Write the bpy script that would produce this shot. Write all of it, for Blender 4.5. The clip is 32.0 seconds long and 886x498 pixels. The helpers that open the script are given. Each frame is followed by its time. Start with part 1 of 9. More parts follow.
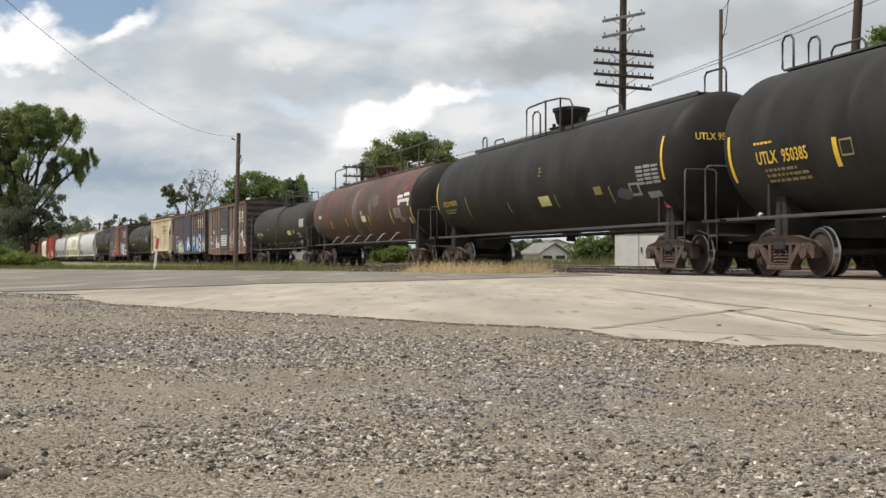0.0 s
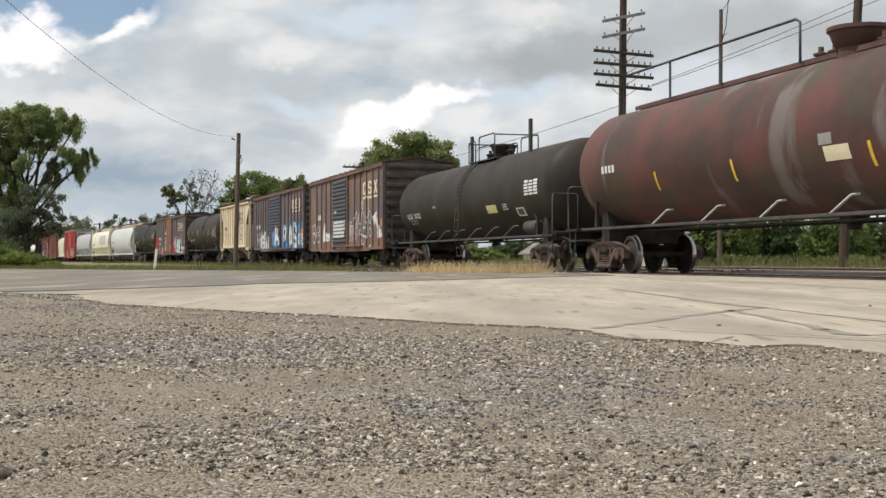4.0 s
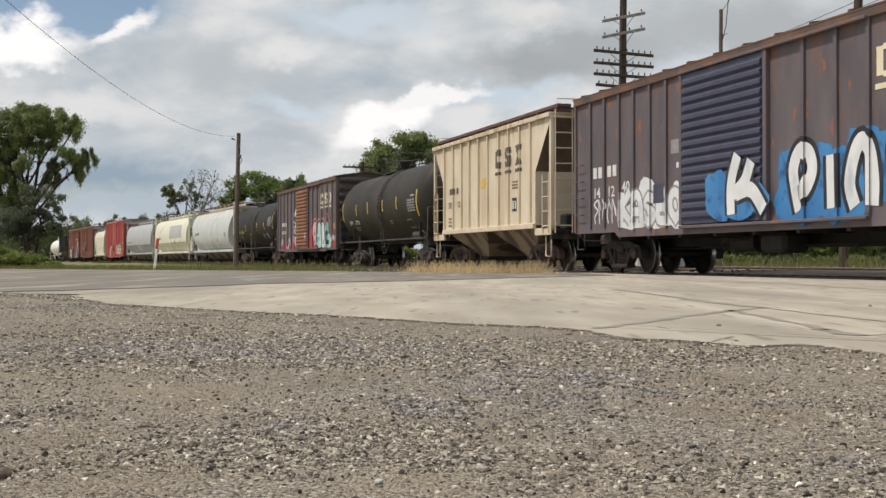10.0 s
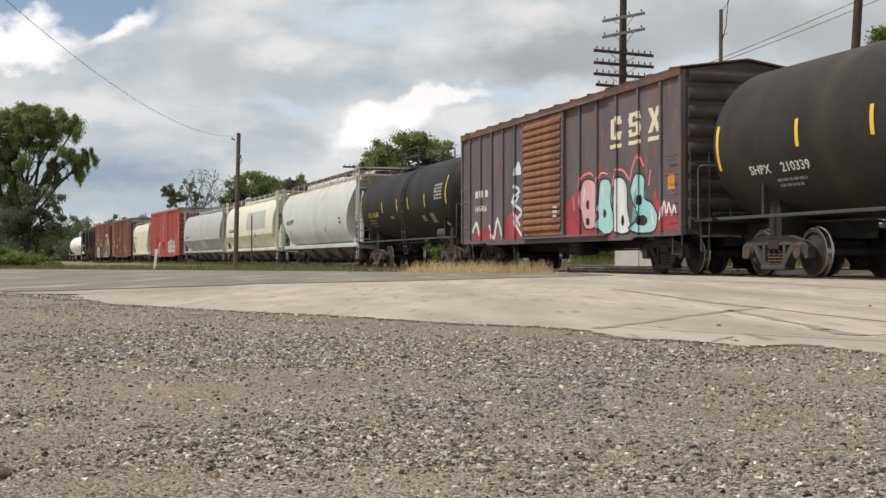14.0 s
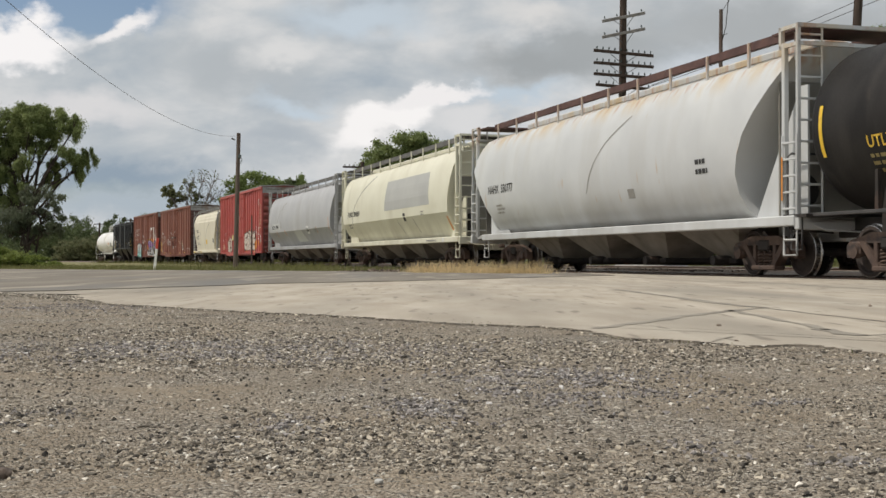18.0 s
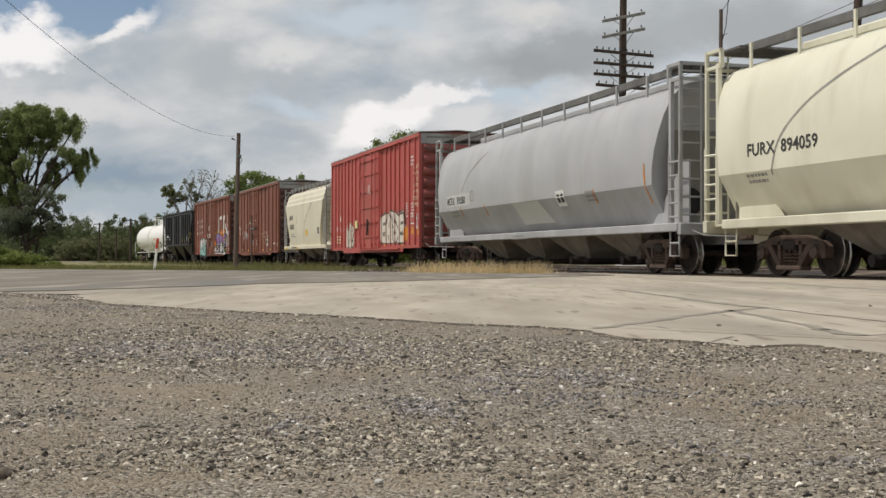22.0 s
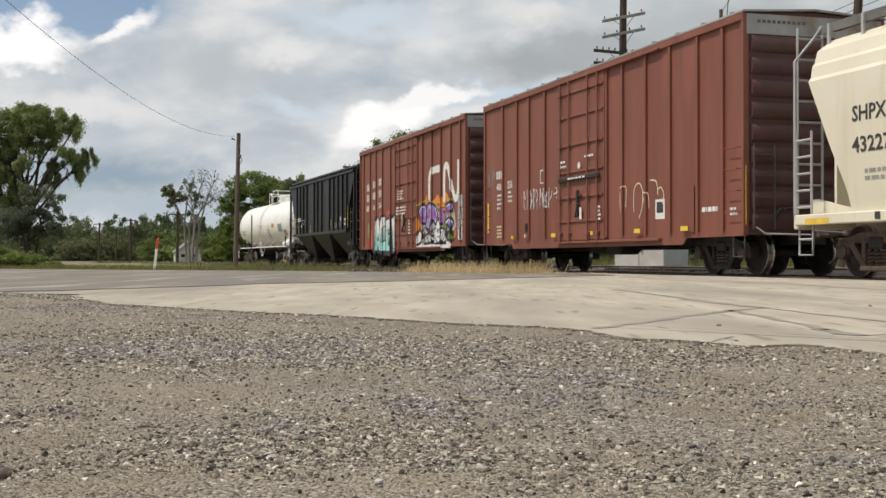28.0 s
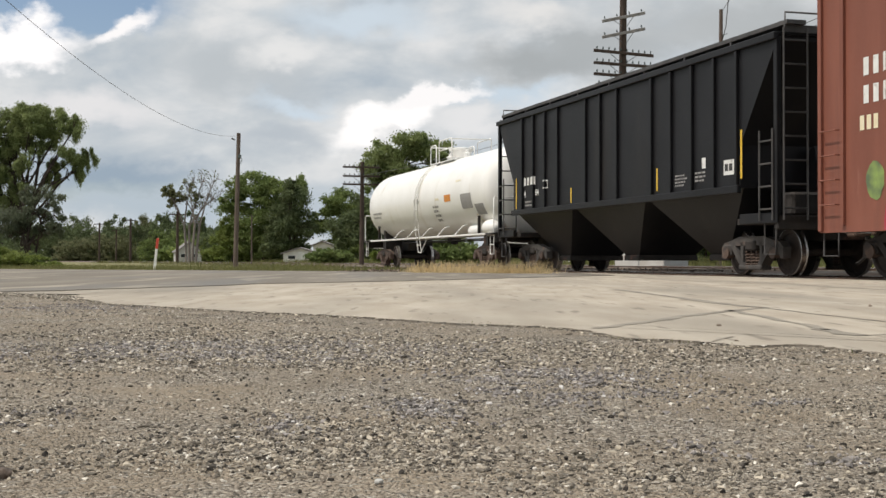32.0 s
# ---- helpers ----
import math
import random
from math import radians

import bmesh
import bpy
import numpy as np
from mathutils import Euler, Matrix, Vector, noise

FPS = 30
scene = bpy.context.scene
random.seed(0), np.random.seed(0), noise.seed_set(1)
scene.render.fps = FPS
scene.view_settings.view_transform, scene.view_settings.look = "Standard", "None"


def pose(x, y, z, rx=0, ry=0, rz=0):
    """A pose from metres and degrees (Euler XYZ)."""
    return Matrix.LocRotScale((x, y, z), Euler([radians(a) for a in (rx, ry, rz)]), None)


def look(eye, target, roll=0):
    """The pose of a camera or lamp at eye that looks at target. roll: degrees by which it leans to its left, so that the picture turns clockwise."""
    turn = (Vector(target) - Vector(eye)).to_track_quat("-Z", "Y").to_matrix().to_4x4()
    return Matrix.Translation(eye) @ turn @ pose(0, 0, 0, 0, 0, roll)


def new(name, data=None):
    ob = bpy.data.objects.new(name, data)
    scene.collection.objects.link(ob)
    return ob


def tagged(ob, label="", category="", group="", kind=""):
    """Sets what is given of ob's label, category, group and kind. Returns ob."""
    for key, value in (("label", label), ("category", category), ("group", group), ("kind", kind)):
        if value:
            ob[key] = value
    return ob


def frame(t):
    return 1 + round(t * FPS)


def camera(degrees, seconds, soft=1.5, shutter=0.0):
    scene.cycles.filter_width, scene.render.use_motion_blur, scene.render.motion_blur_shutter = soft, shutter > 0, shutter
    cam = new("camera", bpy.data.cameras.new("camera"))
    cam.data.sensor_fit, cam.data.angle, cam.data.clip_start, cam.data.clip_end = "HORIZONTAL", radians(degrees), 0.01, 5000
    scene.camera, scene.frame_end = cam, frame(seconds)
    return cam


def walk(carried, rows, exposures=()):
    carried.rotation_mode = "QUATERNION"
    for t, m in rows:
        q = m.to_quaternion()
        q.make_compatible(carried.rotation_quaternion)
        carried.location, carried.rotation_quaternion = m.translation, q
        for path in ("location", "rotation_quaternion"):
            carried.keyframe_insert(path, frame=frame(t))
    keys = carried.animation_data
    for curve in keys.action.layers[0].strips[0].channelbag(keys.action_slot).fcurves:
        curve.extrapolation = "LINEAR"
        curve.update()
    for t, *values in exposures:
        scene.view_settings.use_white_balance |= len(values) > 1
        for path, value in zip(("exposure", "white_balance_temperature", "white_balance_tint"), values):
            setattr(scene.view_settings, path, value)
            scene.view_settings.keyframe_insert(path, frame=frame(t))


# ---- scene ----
# Eye height is low, close to the gravel; x right, y away from the camera, z up, z = 0 on the road.
cam = camera(39.22, 32.0)
EYE = pose(0, 0, 0.331, 90.512, 0, 0)
walk(cam, [(0, EYE), (32.0, EYE)], [(t, e, 6620, 12) for t, e in ((0, 0.25), (3.5, 0.25), (6, 0.22), (9, 0.12), (12, 0.11), (14, 0.17), (17, 0.06), (19, -0.07), (22, -0.05), (25, 0.07), (28, 0.14), (32, 0.17))])

# ---- sky, sun ----
SUN_AZ, SUN_EL = 196.0, 60.0   # azimuth of the sun seen from the place, degrees from +x towards +y


def make_world():
    w = bpy.data.worlds.new("sky")
    scene.world = w
    w.use_nodes = True
    nt = w.node_tree
    nt.nodes.clear()
    N, L = nt.nodes.new, nt.links.new
    out, bg = N("ShaderNodeOutputWorld"), N("ShaderNodeBackground")
    L(bg.outputs[0], out.inputs[0])
    sky = N("ShaderNodeTexSky")
    sky.sky_type, sky.sun_disc = "NISHITA", False
    sky.sun_elevation, sky.sun_rotation = radians(SUN_EL), radians(90 - SUN_AZ)
    dim = N("ShaderNodeVectorMath"); dim.operation = "SCALE"
    dim.inputs["Scale"].default_value = 0.11
    L(sky.outputs[0], dim.inputs[0])
    tc = N("ShaderNodeTexCoord")
    sep = N("ShaderNodeSeparateXYZ"); L(tc.outputs["Generated"], sep.inputs[0])

    def math_node(op, a, b):
        m = N("ShaderNodeMath"); m.operation = op
        for i, v in enumerate((a, b)):
            if isinstance(v, (int, float)):
                m.inputs[i].default_value = v
            else:
                L(v, m.inputs[i])
        return m.outputs[0]

    deep = math_node("MAXIMUM", sep.outputs[1], 0.06)
    px, pz = math_node("DIVIDE", sep.outputs[0], deep), math_node("DIVIDE", sep.outputs[2], deep)
    comb = N("ShaderNodeCombineXYZ"); L(px, comb.inputs[0]); L(pz, comb.inputs[2])

    def cloud_noise(scale, detail, stretch, dist=0.0):
        mp = N("ShaderNodeMapping"); mp.inputs["Scale"].default_value = stretch
        L(comb.outputs[0], mp.inputs[0])
        n = N("ShaderNodeTexNoise")
        n.inputs["Scale"].default_value, n.inputs["Detail"].default_value = scale, detail
        n.inputs["Distortion"].default_value, n.inputs["Roughness"].default_value = dist, 0.55
        L(mp.outputs[0], n.inputs[0])
        return n

    def ramp(val, stops):
        r = N("ShaderNodeValToRGB")
        while len(r.color_ramp.elements) < len(stops):
            r.color_ramp.elements.new(0.5)
        for e, (p, c) in zip(r.color_ramp.elements, stops):
            e.position, e.color = p, (*c, 1) if not isinstance(c, float) else (c, c, c, 1)
        L(val, r.inputs[0])
        return r.outputs[0]

    def mix(f, a, b):
        m = N("ShaderNodeMix"); m.data_type = "RGBA"
        L(f, m.inputs[0]); L(a, m.inputs[6])
        if isinstance(b, tuple):
            m.inputs[7].default_value = (*b, 1)
        else:
            L(b, m.inputs[7])
        return m.outputs[2]

    # grey cloud deck with broad variation
    broad = cloud_noise(9.0, 5, (1, 1, 2.2), 0.2)
    deck = ramp(broad.outputs[0], [(0.30, (0.42, 0.50, 0.57)), (0.48, (0.58, 0.635, 0.67)), (0.62, (0.74, 0.77, 0.78)), (0.78, (0.88, 0.88, 0.86))])
    warp = cloud_noise(22.0, 6, (1, 1, 1.6))
    off = N("ShaderNodeVectorMath"); off.operation = "SUBTRACT"
    L(warp.outputs["Color"], off.inputs[0]); off.inputs[1].default_value = (0.5, 0.5, 0.5)
    offs = N("ShaderNodeVectorMath"); offs.operation = "SCALE"; offs.inputs["Scale"].default_value = 0.055
    L(off.outputs[0], offs.inputs[0])
    pos = N("ShaderNodeVectorMath"); pos.operation = "ADD"
    L(comb.outputs[0], pos.inputs[0]); L(offs.outputs[0], pos.inputs[1])

    def blob(cx, cz, rx, rz, edge, tilt=0.0):
        mp = N("ShaderNodeMapping"); mp.vector_type = "TEXTURE"
        mp.inputs["Location"].default_value = (cx, 0, cz)
        mp.inputs["Rotation"].default_value = (0, radians(tilt), 0)
        mp.inputs["Scale"].default_value = (rx, 1, rz)
        L(pos.outputs[0], mp.inputs[0])
        ln = N("ShaderNodeVectorMath"); ln.operation = "LENGTH"; L(mp.outputs[0], ln.inputs[0])
        mr = N("ShaderNodeMapRange"); mr.interpolation_type = "SMOOTHSTEP"
        mr.inputs["From Min"].default_value, mr.inputs["From Max"].default_value = 1.0, 1.0 - edge
        L(ln.outputs["Value"], mr.inputs["Value"])
        return mr.outputs[0]

    col = deck
    # blue gaps, dark bases, then the bright cumulus heads; (bearing, height, half width, half height, softness)
    for cx, cz, rx, rz, edge, tilt, c in (
            (-0.300, 0.214, 0.12, 0.045, 0.5, 0, None), (0.055, 0.134, 0.080, 0.015, 0.9, -6, (0.60, 0.71, 0.80)),
            (-0.07, 0.195, 0.09, 0.022, 0.9, 0, (0.62, 0.72, 0.80)), (-0.122, 0.124, 0.05, 0.012, 0.9, 5, (0.62, 0.73, 0.82)), (-0.27, 0.055, 0.10, 0.02, 0.9, 0, None),
            (-0.22, 0.042, 0.30, 0.030, 0.9, 0, (0.48, 0.565, 0.63)), (-0.26, 0.068, 0.12, 0.022, 0.9, 0, (0.33, 0.42, 0.51)), (0.085, 0.158, 0.115, 0.028, 0.9, 0, (0.41, 0.445, 0.46)), (0.12, 0.172, 0.08, 0.03, 0.9, 0, (0.42, 0.455, 0.47)),
            (-0.17, 0.155, 0.10, 0.035, 0.9, 10, (0.52, 0.57, 0.60)), (-0.135, 0.095, 0.06, 0.018, 0.9, 0, (0.50, 0.56, 0.61)),
            (0.075, 0.198, 0.06, 0.022, 0.9, 0, (0.80, 0.81, 0.80)), (0.27, 0.185, 0.24, 0.045, 0.9, 0, (0.47, 0.505, 0.52)), (0.21, 0.145, 0.09, 0.035, 0.9, 0, (0.66, 0.72, 0.77)), (-0.13, 0.165, 0.05, 0.018, 0.9, -15, (0.80, 0.82, 0.82)),
            (-0.345, 0.173, 0.058, 0.027, 0.45, 0, (1.08, 1.08, 1.08)), (-0.262, 0.186, 0.045, 0.011, 0.7, -26, (1.0, 1.0, 1.0)),
            (-0.045, 0.113, 0.062, 0.022, 0.55, -22, (1.07, 1.07, 1.06)), (-0.008, 0.131, 0.05, 0.009, 0.6, -4, (1.0, 1.0, 1.0)),
            (0.02, 0.112, 0.045, 0.018, 0.8, 0, (0.80, 0.82, 0.83)), (-0.29, 0.120, 0.09, 0.022, 0.9, 0, (0.80, 0.81, 0.82)),
            (-0.03, 0.088, 0.05, 0.018, 0.9, 0, (0.84, 0.85, 0.85))):
        col = mix(blob(cx, cz, rx, rz, edge, tilt), col, c if c else dim.outputs[0])
    L(col, bg.inputs[0])
    bg.inputs[1].default_value = 0.86


make_world()
sun = new("sun", bpy.data.lights.new("sun", "SUN"))
sun.data.energy, sun.data.angle, sun.data.color = 3.0, radians(2.5), (1.0, 0.945, 0.85)
_a, _e = radians(SUN_AZ), radians(SUN_EL)
sun.matrix_world = look((0, 0, 60), (-math.cos(_a) * math.cos(_e), -math.sin(_a) * math.cos(_e), 60 - math.sin(_e)))


# ---- materials ----
def ramp_stops(r, stops):
    while len(r.color_ramp.elements) < len(stops):
        r.color_ramp.elements.new(0.5)
    for e, (p, c) in zip(r.color_ramp.elements, stops):
        e.position, e.color = p, ((c, c, c, 1) if isinstance(c, (int, float)) else (*c, 1))


def surf(name, c1, c2, scale=3.0, rough=0.6, metal=0.0, bump=0.15, fine=60.0, c3=None, scale3=1.2, cut3=(0.52, 0.66),
         stretch3=(1, 1, 1), vary=0.0, stretch=(1, 1, 1), cut=(0.35, 0.68), c4=None, scale4=6.0, cut4=(0.6, 0.7), stretch4=(1, 1, 1), spec=0.5):
    """Two tones at one scale, up to two more patches of wear, fine bump."""
    m = bpy.data.materials.new(name)
    m.use_nodes = True
    nt = m.node_tree
    N, L = nt.nodes.new, nt.links.new
    bsdf = nt.nodes["Principled BSDF"]
    tc = N("ShaderNodeTexCoord")

    def tone(scale, cut, stretch, detail=6):
        mp = N("ShaderNodeMapping"); mp.inputs["Scale"].default_value = stretch
        L(tc.outputs["Object"], mp.inputs[0])
        n = N("ShaderNodeTexNoise")
        n.inputs["Scale"].default_value, n.inputs["Detail"].default_value = scale, detail
        L(mp.outputs[0], n.inputs[0])
        r = N("ShaderNodeValToRGB"); ramp_stops(r, [(cut[0], 0.0), (cut[1], 1.0)])
        L(n.outputs[0], r.inputs[0])
        return r.outputs[0], n

    def mix(f, a, b):
        x = N("ShaderNodeMix"); x.data_type = "RGBA"
        L(f, x.inputs[0])
        for i, v in ((6, a), (7, b)):
            if isinstance(v, tuple):
                x.inputs[i].default_value = (*v, 1)
            else:
                L(v, x.inputs[i])
        return x.outputs[2]

    f, _ = tone(scale, cut, stretch)
    col = mix(f, c1, c2)
    if c3:
        f3, _ = tone(scale3, cut3, stretch3)
        col = mix(f3, col, c3)
    if c4:
        f4, _ = tone(scale4, cut4, stretch4, 4)
        col = mix(f4, col, c4)
    if vary:
        oi = N("ShaderNodeObjectInfo")
        geo = N("ShaderNodeNewGeometry")
        add = N("ShaderNodeMath"); add.operation = "ADD"
        L(oi.outputs["Random"], add.inputs[0]); L(geo.outputs["Random Per Island"], add.inputs[1])
        fr = N("ShaderNodeMath"); fr.operation = "FRACT"; L(add.outputs[0], fr.inputs[0])
        hsv = N("ShaderNodeHueSaturation")
        mr = N("ShaderNodeMapRange"); mr.inputs["To Min"].default_value, mr.inputs["To Max"].default_value = 1 - vary, 1 + vary
        L(fr.outputs[0], mr.inputs["Value"]); L(mr.outputs[0], hsv.inputs["Value"])
        L(col, hsv.inputs["Color"])
        col = hsv.outputs[0]
    L(col, bsdf.inputs["Base Color"])
    rr, nn = tone(fine, (0.3, 0.7), (1, 1, 1), 4)
    mr = N("ShaderNodeMapRange"); mr.inputs["To Min"].default_value, mr.inputs["To Max"].default_value = max(0.02, rough - 0.1), min(1, rough + 0.1)
    L(rr, mr.inputs["Value"]); L(mr.outputs[0], bsdf.inputs["Roughness"])
    bsdf.inputs["Metallic"].default_value = metal
    bsdf.inputs["Specular IOR Level"].default_value = spec
    if bump:
        b = N("ShaderNodeBump"); b.inputs["Strength"].default_value = bump; b.inputs["Distance"].default_value = 0.02
        L(nn.outputs[0], b.inputs["Height"]); L(b.outputs[0], bsdf.inputs["Normal"])
    return m


def foliage(name, c1, c2, vary=0.35):
    m = surf(name, c1, c2, 0.6, 0.65, bump=0, vary=vary, spec=0.25)
    nt = m.node_tree
    bsdf = nt.nodes["Principled BSDF"]
    tr = nt.nodes.new("ShaderNodeBsdfTranslucent")
    src = bsdf.inputs["Base Color"].links[0].from_socket
    nt.links.new(src, tr.inputs[0])
    mx = nt.nodes.new("ShaderNodeMixShader"); mx.inputs[0].default_value = 0.42
    nt.links.new(bsdf.outputs[0], mx.inputs[1]); nt.links.new(tr.outputs[0], mx.inputs[2])
    nt.links.new(mx.outputs[0], nt.nodes["Material Output"].inputs[0])
    return m


M = {
    "gravel_ground": surf("gravel_ground", (0.29, 0.238, 0.175), (0.42, 0.348, 0.26), 0.9, 0.95, bump=0.9, fine=70, c3=(0.235, 0.212, 0.18), scale3=0.55, cut3=(0.5, 0.68), c4=(0.36, 0.33, 0.28), scale4=45, cut4=(0.58, 0.66), spec=0.2),
    "stone": surf("stone", (0.26, 0.24, 0.21), (0.40, 0.37, 0.32), 14, 0.9, bump=0.3, fine=160, vary=0.45, spec=0.25),
    "stone_blue": surf("stone_blue", (0.28, 0.265, 0.255), (0.41, 0.39, 0.375), 14, 0.9, bump=0.3, fine=160, vary=0.45, spec=0.25),
    "concrete": surf("concrete", (0.35, 0.305, 0.245), (0.46, 0.415, 0.345), 1.6, 0.9, bump=0.35, fine=55, stretch=(2.0, 0.5, 1), c3=(0.27, 0.245, 0.205), scale3=0.35, cut3=(0.44, 0.68), stretch3=(2.2, 0.35, 1), c4=(0.22, 0.195, 0.16), scale4=3.6, cut4=(0.60, 0.70), stretch4=(2.5, 0.35, 1), spec=0.25),
    "asphalt": surf("asphalt", (0.165, 0.147, 0.124), (0.235, 0.212, 0.178), 0.5, 0.9, bump=0.3, fine=50, stretch=(1.5, 0.25, 1), c3=(0.17, 0.165, 0.157), scale3=0.5, cut3=(0.5, 0.7), stretch3=(1.5, 0.2, 1), c4=(0.33, 0.30, 0.25), scale4=1.2, cut4=(0.54, 0.72), stretch4=(1.5, 0.25, 1), spec=0.15),
    "edge_dirt_shade": surf("edge_dirt_shade", (0.15, 0.13, 0.108), (0.33, 0.295, 0.245), 5, 0.95, bump=0.4, spec=0.15),
    "tar": surf("tar", (0.20, 0.18, 0.15), (0.31, 0.28, 0.23), 2.5, 0.85, bump=0.2),
    "soil": surf("soil", (0.17, 0.16, 0.08), (0.25, 0.225, 0.125), 0.25, 0.95, bump=0.6, fine=20, c3=(0.26, 0.225, 0.13), scale3=0.12, cut3=(0.48, 0.62), c4=(0.09, 0.12, 0.035), scale4=1.5, cut4=(0.5, 0.65), spec=0.15),
    "ballast": surf("ballast", (0.13, 0.105, 0.085), (0.24, 0.205, 0.17), 2.5, 0.95, bump=1.0, fine=25, c3=(0.15, 0.10, 0.07), scale3=0.4, cut3=(0.45, 0.65), vary=0.0, spec=0.2),
    "ballast_stone": surf("ballast_stone", (0.12, 0.10, 0.085), (0.24, 0.21, 0.18), 5, 0.95, bump=0.3, vary=0.4, spec=0.2),
    "rail_steel": surf("rail_steel", (0.10, 0.065, 0.05), (0.17, 0.11, 0.08), 4, 0.6, 0.4, bump=0.2),
    "rail_top": surf("rail_top", (0.42, 0.40, 0.38), (0.55, 0.53, 0.5), 6, 0.25, 1.0, bump=0.03),
    "tie_wood": surf("tie_wood", (0.065, 0.05, 0.04), (0.13, 0.10, 0.08), 3, 0.9, bump=0.6, stretch=(1, 8, 1), vary=0.25),
    "pole_wood": surf("pole_wood", (0.045, 0.034, 0.028), (0.095, 0.07, 0.056), 3, 0.85, bump=0.5, stretch=(6, 6, 0.5), spec=0.2),
    "pole_grey": surf("pole_grey", (0.10, 0.078, 0.066), (0.17, 0.135, 0.115), 3, 0.85, bump=0.5, stretch=(6, 6, 0.4), c3=(0.09, 0.06, 0.05), scale3=0.5, stretch3=(1, 1, 0.7), spec=0.2),
    "arm_grey": surf("arm_grey", (0.20, 0.19, 0.18), (0.30, 0.28, 0.26), 4, 0.85, bump=0.3),
    "insulator": surf("insulator", (0.05, 0.07, 0.07), (0.09, 0.11, 0.10), 4, 0.15, bump=0),
    "wire": surf("wire", (0.08, 0.08, 0.08), (0.13, 0.13, 0.13), 1, 0.5, 0.3, bump=0),
    "bark": surf("bark", (0.04, 0.032, 0.027), (0.085, 0.068, 0.057), 4, 0.95, bump=0.8, stretch=(4, 4, 0.6), spec=0.15),
    "bark_pale": surf("bark_pale", (0.16, 0.14, 0.125), (0.27, 0.245, 0.22), 4, 0.95, bump=0.5, stretch=(4, 4, 0.6), spec=0.15),
    "leaf_willow": foliage("leaf_willow", (0.155, 0.20, 0.075), (0.27, 0.315, 0.13)),
    "leaf_shade": foliage("leaf_shade", (0.11, 0.135, 0.085), (0.17, 0.19, 0.125)),
    "leaf_green": foliage("leaf_green", (0.125, 0.175, 0.055), (0.21, 0.26, 0.09)),
    "leaf_dark": foliage("leaf_dark", (0.09, 0.122, 0.055), (0.15, 0.18, 0.085)),
    "leaf_light": foliage("leaf_light", (0.14, 0.19, 0.04), (0.22, 0.26, 0.08)),
    "leaf_olive": foliage("leaf_olive", (0.14, 0.155, 0.075), (0.20, 0.205, 0.11)),
    "grass_green": foliage("grass_green", (0.11, 0.125, 0.042), (0.21, 0.20, 0.085)),
    "grass_dry": foliage("grass_dry", (0.56, 0.43, 0.23), (0.76, 0.62, 0.38), 0.3),
    "siding_white": surf("siding_white", (0.68, 0.68, 0.67), (0.78, 0.78, 0.76), 2, 0.7, bump=0.1),
    "siding": surf("siding", (0.42, 0.42, 0.40), (0.52, 0.51, 0.48), 2, 0.7, bump=0.1),
    "box_white": surf("box_white", (0.60, 0.60, 0.58), (0.68, 0.68, 0.66), 2, 0.6, bump=0.05, c3=(0.5, 0.48, 0.44), scale3=0.8),
    "box_grey": surf("box_grey", (0.30, 0.31, 0.31), (0.36, 0.37, 0.37), 2, 0.6, bump=0.05),
    "roof_dark": surf("roof_dark", (0.16, 0.15, 0.145), (0.24, 0.23, 0.22), 3, 0.9, bump=0.3),
    "window_dark": surf("window_dark", (0.03, 0.035, 0.04), (0.05, 0.055, 0.06), 1, 0.08, bump=0),
    "post_white": surf("post_white", (0.70, 0.70, 0.68), (0.78, 0.77, 0.75), 4, 0.5, bump=0.05),
    "post_red": surf("post_red", (0.50, 0.05, 0.03), (0.62, 0.08, 0.05), 4, 0.45, bump=0.05),
    "insect": surf("insect", (0.02, 0.02, 0.02), (0.05, 0.045, 0.04), 400, 0.4, bump=0),
}


def gravel_mats():
    """Dirt with embedded chips, and loose stones that differ one by one."""
    m = M["gravel_ground"]
    nt = m.node_tree
    N, L = nt.nodes.new, nt.links.new
    bsdf = nt.nodes["Principled BSDF"]
    tc = N("ShaderNodeTexCoord")
    base = bsdf.inputs["Base Color"].links[0].from_socket
    vor = N("ShaderNodeTexVoronoi"); vor.inputs["Scale"].default_value = 150
    L(tc.outputs["Object"], vor.inputs[0])
    bw = N("ShaderNodeSeparateColor"); L(vor.outputs["Color"], bw.inputs[0])
    r = N("ShaderNodeValToRGB")
    ramp_stops(r, [(0.0, (0.07, 0.06, 0.05)), (0.22, (0.21, 0.185, 0.15)), (0.65, (0.38, 0.335, 0.28)), (0.9, (0.53, 0.485, 0.41)), (1.0, (0.74, 0.71, 0.64))])
    L(bw.outputs[0], r.inputs[0])
    n = N("ShaderNodeTexNoise"); n.inputs["Scale"].default_value = 2.3; n.inputs["Detail"].default_value = 8
    L(tc.outputs["Object"], n.inputs[0])
    k = N("ShaderNodeValToRGB"); ramp_stops(k, [(0.38, 0.15), (0.62, 0.85)])
    L(n.outputs[0], k.inputs[0])
    x = N("ShaderNodeMix"); x.data_type = "RGBA"
    L(k.outputs[0], x.inputs[0]); L(base, x.inputs[6]); L(r.outputs[0], x.inputs[7])
    L(x.outputs[2], bsdf.inputs["Base Color"])
    b = N("ShaderNodeBump"); b.inputs["Strength"].default_value = 0.9; b.inputs["Distance"].default_value = 0.012
    L(vor.outputs["Distance"], b.inputs["Height"]); b.invert = True
    L(bsdf.inputs["Normal"].links[0].from_socket, b.inputs["Normal"])
    L(b.outputs[0], bsdf.inputs["Normal"])
    for key in ("stone", "stone_blue", "ballast_stone"):
        nt = M[key].node_tree
        N, L = nt.nodes.new, nt.links.new
        bsdf = nt.nodes["Principled BSDF"]
